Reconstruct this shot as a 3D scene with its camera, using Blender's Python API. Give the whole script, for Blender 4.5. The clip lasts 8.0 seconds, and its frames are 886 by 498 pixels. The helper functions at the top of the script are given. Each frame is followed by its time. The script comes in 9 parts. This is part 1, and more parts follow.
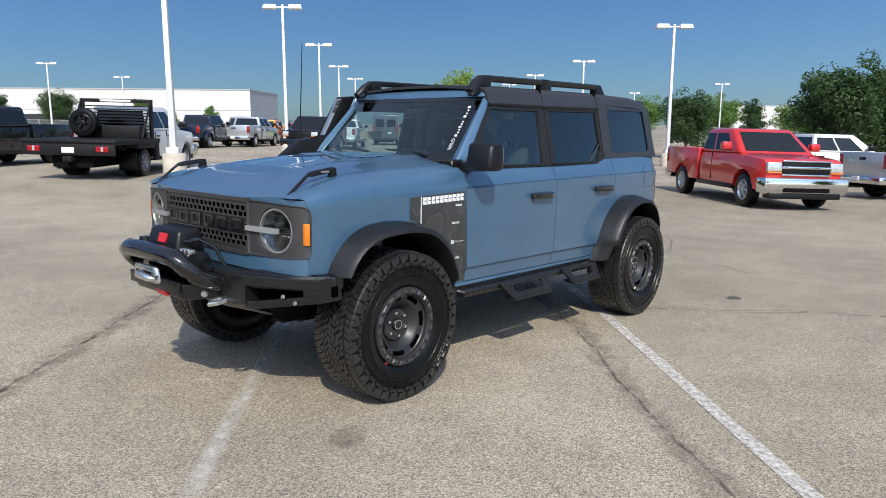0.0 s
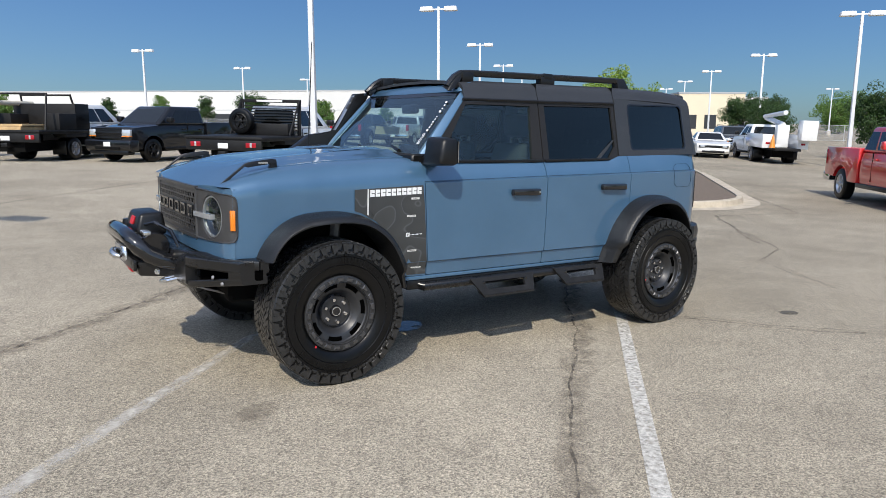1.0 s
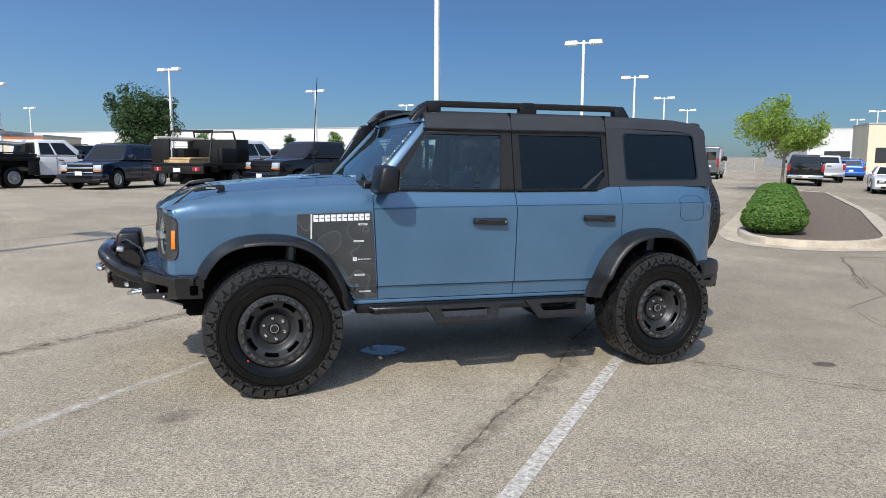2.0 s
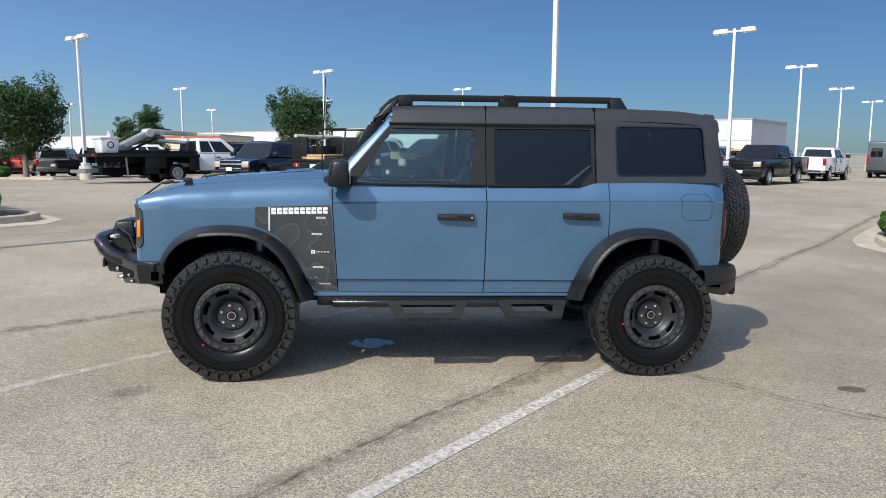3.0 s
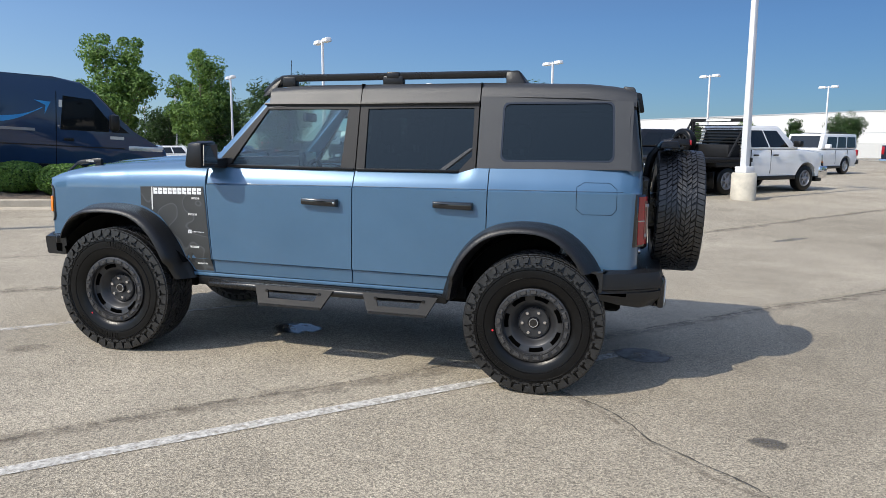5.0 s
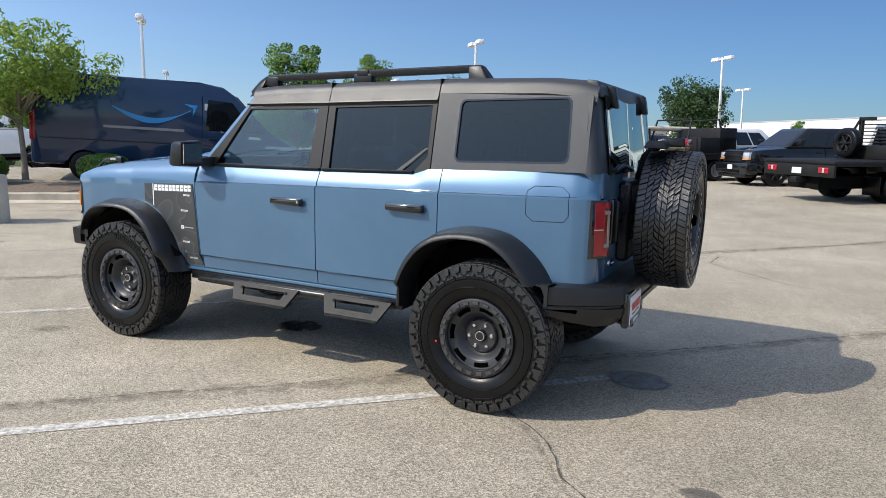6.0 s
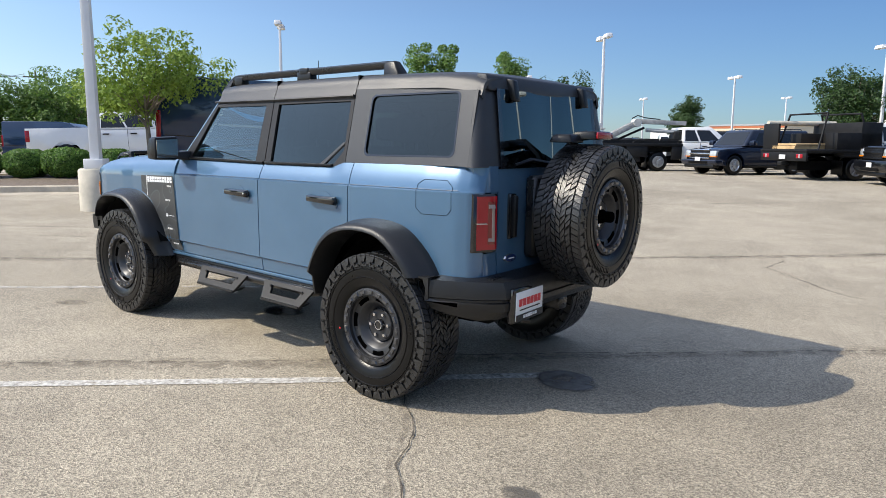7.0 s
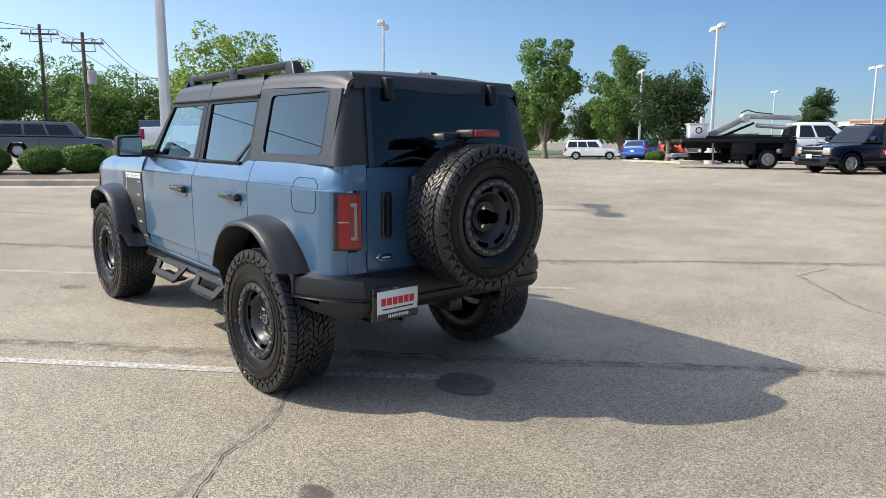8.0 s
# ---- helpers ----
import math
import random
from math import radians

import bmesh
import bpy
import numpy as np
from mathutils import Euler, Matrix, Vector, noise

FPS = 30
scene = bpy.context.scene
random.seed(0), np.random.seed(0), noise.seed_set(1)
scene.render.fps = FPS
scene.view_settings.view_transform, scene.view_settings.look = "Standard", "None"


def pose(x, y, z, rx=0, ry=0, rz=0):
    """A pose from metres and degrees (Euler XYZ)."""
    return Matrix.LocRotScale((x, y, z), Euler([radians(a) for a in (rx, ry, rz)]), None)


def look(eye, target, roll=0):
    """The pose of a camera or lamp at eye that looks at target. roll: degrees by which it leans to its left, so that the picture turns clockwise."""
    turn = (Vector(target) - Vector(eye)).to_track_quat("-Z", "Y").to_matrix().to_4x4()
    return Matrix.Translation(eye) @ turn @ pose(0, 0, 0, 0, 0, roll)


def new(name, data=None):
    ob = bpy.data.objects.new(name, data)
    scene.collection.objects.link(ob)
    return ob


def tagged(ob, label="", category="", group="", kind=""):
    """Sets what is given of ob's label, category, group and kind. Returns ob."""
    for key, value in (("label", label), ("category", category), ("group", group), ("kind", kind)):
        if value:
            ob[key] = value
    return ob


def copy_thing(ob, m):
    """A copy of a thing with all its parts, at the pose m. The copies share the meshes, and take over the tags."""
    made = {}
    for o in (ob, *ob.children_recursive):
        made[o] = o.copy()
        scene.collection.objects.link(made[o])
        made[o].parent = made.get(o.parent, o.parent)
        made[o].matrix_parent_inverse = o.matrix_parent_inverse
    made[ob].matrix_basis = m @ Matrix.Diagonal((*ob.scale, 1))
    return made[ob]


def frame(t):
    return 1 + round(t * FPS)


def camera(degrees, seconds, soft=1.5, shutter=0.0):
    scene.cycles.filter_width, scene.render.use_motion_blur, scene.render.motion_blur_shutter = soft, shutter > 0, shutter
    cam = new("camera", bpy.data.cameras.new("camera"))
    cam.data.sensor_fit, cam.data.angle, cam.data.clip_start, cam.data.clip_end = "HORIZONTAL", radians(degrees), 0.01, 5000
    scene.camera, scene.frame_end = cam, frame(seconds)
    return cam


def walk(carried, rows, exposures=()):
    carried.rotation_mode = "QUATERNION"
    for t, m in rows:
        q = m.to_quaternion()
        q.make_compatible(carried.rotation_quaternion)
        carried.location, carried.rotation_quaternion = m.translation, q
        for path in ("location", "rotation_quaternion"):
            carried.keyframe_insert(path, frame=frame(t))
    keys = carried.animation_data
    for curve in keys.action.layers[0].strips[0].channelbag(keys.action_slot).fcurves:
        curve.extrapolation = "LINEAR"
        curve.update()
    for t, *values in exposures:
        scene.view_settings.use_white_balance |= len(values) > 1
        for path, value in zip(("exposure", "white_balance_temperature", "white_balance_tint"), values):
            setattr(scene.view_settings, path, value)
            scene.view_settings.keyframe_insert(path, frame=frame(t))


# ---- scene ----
cam = camera(64.4, 8.0, 0.5)
METRES, EYE, TILT, LEAN, TURN = 11.026, 1.63, 0.0, 0.0, -48.1
EXPOSURES = [(0.0, -0.02, 6500, 10), (4.5, -0.01, 6500, 10), (6.0, 0.18, 6550, 10), (8.0, 0.27, 6750, 10)]
ROWS = [
    (0.0, 0.0, 0.0, 0.0, 0.02, -10.07, -0.13),
    (0.5, 0.0615, 0.0001, -0.001, 6.95, -10.46, -0.13),
    (1.0, 0.124, 0.0103, -0.0024, 14.08, -10.16, -0.12),
    (1.5, 0.1898, 0.0264, -0.0044, 20.93, -8.42, -0.08),
    (3.0, 0.3449, 0.1246, -0.0072, 40.46, -7.67, -0.02),
    (3.5, 0.3903, 0.1683, -0.0091, 46.15, -7.85, -0.16),
    (4.0, 0.4214, 0.2185, -0.0106, 50.51, -8.06, -0.15),
    (4.5, 0.45, 0.2717, -0.0127, 55.16, -8.19, -0.04),
    (6.0, 0.4964, 0.4475, -0.0144, 75.19, -8.18, -0.23),
    (6.5, 0.5137, 0.5094, -0.0143, 81.21, -8.22, -0.15),
    (7.0, 0.5252, 0.5738, -0.0158, 87.06, -8.42, -0.15),
    (7.5, 0.5247, 0.6375, -0.0151, 91.23, -8.6, -0.13),
    (8.0, 0.5184, 0.702, -0.0145, 97.08, -8.73, -0.1),
]
walk(cam, [(t, pose(-4.235, -3.75, EYE, TILT, LEAN, TURN) @ pose(METRES * x, METRES * y, METRES * z, 90 + pitch, roll, yaw)) for t, x, y, z, yaw, pitch, roll in ROWS], EXPOSURES)

# ---- sky and sun ----
SUN_DIR = Vector((-0.72, -0.83, 1.0)).normalized()   # towards the sun
world = bpy.data.worlds.new("sky")
scene.world = world
world.use_nodes = True
wn, wl = world.node_tree.nodes, world.node_tree.links
sky_tex = wn.new("ShaderNodeTexSky")
sky_tex.sky_type = "NISHITA"
sky_tex.sun_disc = False
sky_tex.sun_elevation = math.asin(SUN_DIR.z)
sky_tex.sun_rotation = math.atan2(SUN_DIR.x, SUN_DIR.y) % (2 * math.pi)
sky_tex.air_density, sky_tex.dust_density, sky_tex.ozone_density = 0.85, 0.3, 2.2
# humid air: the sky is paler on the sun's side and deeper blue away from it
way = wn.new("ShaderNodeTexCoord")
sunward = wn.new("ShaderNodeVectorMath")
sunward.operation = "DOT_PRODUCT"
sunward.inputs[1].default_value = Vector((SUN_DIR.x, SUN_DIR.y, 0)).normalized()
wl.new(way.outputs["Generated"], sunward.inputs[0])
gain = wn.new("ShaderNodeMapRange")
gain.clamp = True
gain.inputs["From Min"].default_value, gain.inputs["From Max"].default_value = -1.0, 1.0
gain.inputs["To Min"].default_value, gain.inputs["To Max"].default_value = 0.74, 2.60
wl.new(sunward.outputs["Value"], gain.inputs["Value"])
tint = wn.new("ShaderNodeMix")
tint.data_type, tint.blend_type = "RGBA", "MULTIPLY"
tint.inputs["Factor"].default_value = 1.0
haze = wn.new("ShaderNodeMix")
haze.data_type = "RGBA"
haze.inputs["A"].default_value, haze.inputs["B"].default_value = (0.63, 0.91, 1.23, 1), (0.98, 0.98, 1.0, 1)
side = wn.new("ShaderNodeMapRange")
side.clamp = True
side.inputs["From Min"].default_value, side.inputs["From Max"].default_value = -0.9, 0.5
wl.new(sunward.outputs["Value"], side.inputs["Value"])
wl.new(side.outputs[0], haze.inputs["Factor"])
wl.new(haze.outputs["Result"], tint.inputs["B"])
wl.new(sky_tex.outputs[0], tint.inputs["A"])
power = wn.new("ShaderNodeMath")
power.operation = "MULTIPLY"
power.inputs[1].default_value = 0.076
rise = wn.new("ShaderNodeSeparateXYZ")
wl.new(way.outputs["Generated"], rise.inputs[0])
murk = wn.new("ShaderNodeMapRange")
murk.clamp = True
murk.inputs["From Min"].default_value, murk.inputs["From Max"].default_value = 0.0, 0.16
murk.inputs["To Min"].default_value, murk.inputs["To Max"].default_value = 0.80, 1.0
wl.new(rise.outputs["Z"], murk.inputs["Value"])
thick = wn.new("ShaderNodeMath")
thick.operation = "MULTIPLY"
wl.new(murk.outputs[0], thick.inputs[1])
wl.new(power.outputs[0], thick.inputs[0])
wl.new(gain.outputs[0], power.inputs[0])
overhead = wn.new("ShaderNodeMapRange")
overhead.clamp = True
overhead.inputs["From Min"].default_value, overhead.inputs["From Max"].default_value = 0.28, 0.62
overhead.inputs["To Min"].default_value, overhead.inputs["To Max"].default_value = 1.0, 2.35
wl.new(rise.outputs["Z"], overhead.inputs["Value"])
bright = wn.new("ShaderNodeMath")
bright.operation = "MULTIPLY"
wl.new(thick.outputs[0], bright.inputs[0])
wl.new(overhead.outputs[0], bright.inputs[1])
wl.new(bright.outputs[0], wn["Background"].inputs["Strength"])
# white summer haze aloft
aloft = wn.new("ShaderNodeMapRange")
aloft.clamp = True
aloft.inputs["From Min"].default_value, aloft.inputs["From Max"].default_value = 0.17, 0.75
aloft.inputs["To Min"].default_value, aloft.inputs["To Max"].default_value = 1.0, 0.60
wl.new(rise.outputs["Z"], aloft.inputs["Value"])
veil = wn.new("ShaderNodeHueSaturation")
wl.new(aloft.outputs[0], veil.inputs["Saturation"])
wl.new(tint.outputs["Result"], veil.inputs["Color"])
wl.new(veil.outputs["Color"], wn["Background"].inputs["Color"])
sun_data = bpy.data.lights.new("sun", "SUN")
sun_data.energy, sun_data.angle, sun_data.color = 4.2, radians(0.55), (1.0, 0.93, 0.80)
sun = new("sun", sun_data)
sun.matrix_world = look(SUN_DIR * 60, (0, 0, 0))
scene.view_settings.exposure = 0.0


# ---- mesh helpers ----
def finish(name, bm, mat, smooth=40):
    me = bpy.data.meshes.new(name)
    bmesh.ops.recalc_face_normals(bm, faces=bm.faces[:])
    bm.to_mesh(me)
    bm.free()
    if mat is not None:
        me.materials.append(mat)
    if smooth:
        me.polygons.foreach_set("use_smooth", [True] * len(me.polygons))
        me.set_sharp_from_angle(angle=radians(smooth))
    return me


def part(name, bm, mat, parent=None, label="", smooth=40):
    """Links a bmesh as one mesh object under a thing or a part."""
    ob = new(name, finish(name, bm, mat, smooth))
    if parent is not None:
        ob.parent = parent
    return tagged(ob, label)


def thing(name, label, category, group="", m=None):
    ob = new(name)
    ob.empty_display_size = 0.3
    if m is not None:
        ob.matrix_basis = m
    return tagged(ob, label, category, group)


def join(bm, other, m=None):
    if m is not None:
        bmesh.ops.transform(other, matrix=m, verts=other.verts[:])
    tmp = bpy.data.meshes.new("tmp")
    other.to_mesh(tmp)
    other.free()
    bm.from_mesh(tmp)
    bpy.data.meshes.remove(tmp)
    return bm


def rounded(bm, r, seg=2):
    if r > 0:
        bmesh.ops.bevel(bm, geom=bm.edges[:], offset=r, segments=seg, profile=0.5, affect="EDGES", clamp_overlap=True)
    return bm


def box(x0, x1, y0, y1, z0, z1, r=0.0, seg=2):
    bm = bmesh.new()
    bmesh.ops.create_cube(bm, size=1.0)
    for v in bm.verts:
        v.co = Vector(((x0, x1)[v.co.x > 0], (y0, y1)[v.co.y > 0], (z0, z1)[v.co.z > 0]))
    return rounded(bm, r, seg)


def boxes(*rows, r=0.0):
    bm = bmesh.new()
    for row in rows:
        join(bm, box(*row, r=r, seg=1))
    return bm


def hexa(bottom, top, r=0.0, seg=2):
    """A solid between two loops of points, of equal count."""
    bm = bmesh.new()
    a = [bm.verts.new(p) for p in bottom]
    b = [bm.verts.new(p) for p in top]
    n = len(a)
    bm.faces.new(a)
    bm.faces.new(b[::-1])
    for i in range(n):
        bm.faces.new((a[i], a[(i + 1) % n], b[(i + 1) % n], b[i]))
    return rounded(bm, r, seg)


def prism(poly, y0, y1, r=0.0, seg=2):
    """An outline in x and z, drawn out along y."""
    return hexa([(x, y0, z) for x, z in poly], [(x, y1, z) for x, z in poly], r, seg)


def loft(rings, cap=True, closed=True):
    bm = bmesh.new()
    vs = [[bm.verts.new(p) for p in ring] for ring in rings]
    n = len(rings[0])
    for a, b in zip(vs, vs[1:]):
        for i in range(n if closed else n - 1):
            j = (i + 1) % n
            bm.faces.new((a[i], a[j], b[j], b[i]))
    if cap and closed:
        bm.faces.new(vs[0])
        bm.faces.new(vs[-1][::-1])
    return bm


def sweep(points, r, n=8, flat=1.0):
    """A tube along points; r may be one radius or one for each point."""
    pts = [Vector(p) for p in points]
    rings = []
    up = Vector((0, 0, 1))
    for i, p in enumerate(pts):
        d = (pts[min(i + 1, len(pts) - 1)] - pts[max(i - 1, 0)]).normalized()
        side = d.cross(up)
        side = side.normalized() if side.length > 0.05 else Vector((1, 0, 0))
        lift = side.cross(d).normalized()
        rr = r[i] if isinstance(r, (list, tuple)) else r
        rings.append([p + (side * math.cos(a) + lift * math.sin(a) * flat) * rr for a in [2 * math.pi * k / n for k in range(n)]])
    return loft(rings)


def lathe(profile, n=32, cap=False):
    """Radius and y pairs, turned about the y axis."""
    rings = [[(r * math.cos(2 * math.pi * k / n), y, r * math.sin(2 * math.pi * k / n)) for k in range(n)] for r, y in profile]
    return loft(rings, cap=cap)


def sheet(f, nu, nv):
    """An open surface f(u, v), u and v from 0 to 1."""
    bm = bmesh.new()
    vs = [[bm.verts.new(f(i / nu, j / nv)) for j in range(nv + 1)] for i in range(nu + 1)]
    for i in range(nu):
        for j in range(nv):
            bm.faces.new((vs[i][j], vs[i + 1][j], vs[i + 1][j + 1], vs[i][j + 1]))
    return bm


def mirrored(bm):
    for v in bm.verts:
        v.co.y = -v.co.y
    bmesh.ops.reverse_faces(bm, faces=bm.faces[:])
    return bm


def clear(bm, tol=1e-4):
    bmesh.ops.remove_doubles(bm, verts=bm.verts[:], dist=tol)
    return bm


def panel(c, u0, u1, v0, v1, t=0.006, lift=0.004):
    """A thin pane on the quad c (four corners: u along 0-1, v along 0-3), lifted off it."""
    c = [Vector(p) for p in c]

    def at(u, v):
        return (c[0] * (1 - u) + c[1] * u) * (1 - v) + (c[3] * (1 - u) + c[2] * u) * v
    nrm = (c[1] - c[0]).cross(c[3] - c[0]).normalized()
    q = [at(u0, v0), at(u1, v0), at(u1, v1), at(u0, v1)]
    return hexa([p + nrm * (lift - t) for p in q], [p + nrm * lift for p in q])


def interp(table, x):
    """A smooth curve through (x, value) pairs."""
    xs = [p[0] for p in table]
    if x <= xs[0]:
        return table[0][1]
    if x >= xs[-1]:
        return table[-1][1]
    for (xa, a), (xb, b) in zip(table, table[1:]):
        if x <= xb:
            k = (x - xa) / (xb - xa)
            return a + (b - a) * k


def bar_text(words, size, mat, m, parent, name="lettering", thick=0.0015, label="", align="LEFT", spacing=1.0, bold=0.0):
    cu = bpy.data.curves.new(name, "FONT")
    cu.body, cu.size, cu.extrude, cu.align_x, cu.space_character, cu.offset = words, size, thick, align, spacing, bold
    tmp = bpy.data.objects.new("tmp", cu)
    scene.collection.objects.link(tmp)
    me = bpy.data.meshes.new_from_object(tmp.evaluated_get(bpy.context.evaluated_depsgraph_get()))
    bpy.data.objects.remove(tmp)
    me.materials.clear()
    me.materials.append(mat)
    ob = new(name, me)
    if parent is not None:
        ob.parent = parent
    ob.matrix_basis = m
    return tagged(ob, label)


# ---- materials ----
def shader(name):
    m = bpy.data.materials.new(name)
    m.use_nodes = True
    nt = m.node_tree
    return m, nt.nodes, nt.links, nt.nodes["Principled BSDF"]


def tinted(nodes, links, scale, detail, lo, hi, coord="Object", rough=0.6):
    """A noise that fades between two colours; gives the colour and the noise."""
    tc = nodes.new("ShaderNodeTexCoord")
    nz = nodes.new("ShaderNodeTexNoise")
    nz.inputs["Scale"].default_value, nz.inputs["Detail"].default_value, nz.inputs["Roughness"].default_value = scale, detail, rough
    links.new(tc.outputs[coord], nz.inputs["Vector"])
    ramp = nodes.new("ShaderNodeValToRGB")
    ramp.color_ramp.elements[0].position, ramp.color_ramp.elements[1].position = 0.3, 0.7
    ramp.color_ramp.elements[0].color, ramp.color_ramp.elements[1].color = (*lo, 1), (*hi, 1)
    links.new(nz.outputs["Fac"], ramp.inputs["Fac"])
    return ramp, nz, tc


def bumped(nodes, links, height, bsdf, strength=0.3, distance=0.01):
    b = nodes.new("ShaderNodeBump")
    b.inputs["Strength"].default_value, b.inputs["Distance"].default_value = strength, distance
    links.new(height, b.inputs["Height"])
    links.new(b.outputs["Normal"], bsdf.inputs["Normal"])
    return b


def plain(name, color, rough=0.5, metal=0.0, vary=0.12, scale=8.0, bump=0.0, bump_scale=60.0, coat=0.0, spec=0.5):
    m, n, l, b = shader(name)
    lo = tuple(max(0, c * (1 - vary)) for c in color)
    hi = tuple(min(1, c * (1 + vary)) for c in color)
    ramp, nz, tc = tinted(n, l, scale, 4, lo, hi)
    l.new(ramp.outputs[0], b.inputs["Base Color"])
    b.inputs["Roughness"].default_value, b.inputs["Metallic"].default_value = rough, metal
    b.inputs["Coat Weight"].default_value, b.inputs["Coat Roughness"].default_value = coat, 0.03
    b.inputs["Specular IOR Level"].default_value = spec
    if rough > 0.15:
        mr = n.new("ShaderNodeMapRange")
        mr.inputs["To Min"].default_value, mr.inputs["To Max"].default_value = rough * 0.8, min(1, rough * 1.2)
        l.new(nz.outputs["Fac"], mr.inputs["Value"])
        l.new(mr.outputs[0], b.inputs["Roughness"])
    if bump:
        f = n.new("ShaderNodeTexNoise")
        f.inputs["Scale"].default_value, f.inputs["Detail"].default_value = bump_scale, 3
        l.new(tc.outputs["Object"], f.inputs["Vector"])
        bumped(n, l, f.outputs["Fac"], b, bump, 0.004)
    return m


def car_paint(name, color, flake=0.35, rough=0.32, dust=0.04, spec=0.5):
    m, n, l, b = shader(name)
    ramp, nz, tc = tinted(n, l, 1.3, 5, tuple(c * 0.94 for c in color), tuple(min(1, c * 1.05 + dust * 0.2) for c in color))
    l.new(ramp.outputs[0], b.inputs["Base Color"])
    b.inputs["Metallic"].default_value, b.inputs["Roughness"].default_value = flake, rough
    b.inputs["Coat Weight"].default_value, b.inputs["Coat Roughness"].default_value = 1.0, 0.035
    b.inputs["Specular IOR Level"].default_value = spec
    f = n.new("ShaderNodeTexNoise")
    f.inputs["Scale"].default_value, f.inputs["Detail"].default_value = 900, 1
    l.new(tc.outputs["Object"], f.inputs["Vector"])
    bumped(n, l, f.outputs["Fac"], b, 0.03, 0.001)
    return m


def clear_glass(name, tint, gloss_rough=0.0, ior=1.5):
    """Thin tinted pane: what lies behind shows through, with gloss on top."""
    m = bpy.data.materials.new(name)
    m.use_nodes = True
    n, l = m.node_tree.nodes, m.node_tree.links
    n.remove(n["Principled BSDF"])
    tr, gl, mx, fr = n.new("ShaderNodeBsdfTransparent"), n.new("ShaderNodeBsdfGlossy"), n.new("ShaderNodeMixShader"), n.new("ShaderNodeLayerWeight")
    steep, curve = n.new("ShaderNodeMath"), n.new("ShaderNodeMapRange")
    tr.inputs["Color"].default_value = (*tint, 1)
    gl.inputs["Roughness"].default_value = gloss_rough
    gl.inputs["Color"].default_value = (0.88, 1.0, 0.97, 1)
    fr.inputs["Blend"].default_value = 0.5
    steep.operation, steep.inputs[1].default_value = "POWER", 3.0
    base = ((ior - 1) / (ior + 1)) ** 2
    curve.inputs["To Min"].default_value, curve.inputs["To Max"].default_value = base, 1.0
    l.new(fr.outputs["Facing"], steep.inputs[0])
    l.new(steep.outputs[0], curve.inputs["Value"])
    l.new(curve.outputs[0], mx.inputs[0])
    l.new(tr.outputs[0], mx.inputs[1])
    l.new(gl.outputs[0], mx.inputs[2])
    l.new(mx.outputs[0], n["Material Output"].inputs["Surface"])
    return m


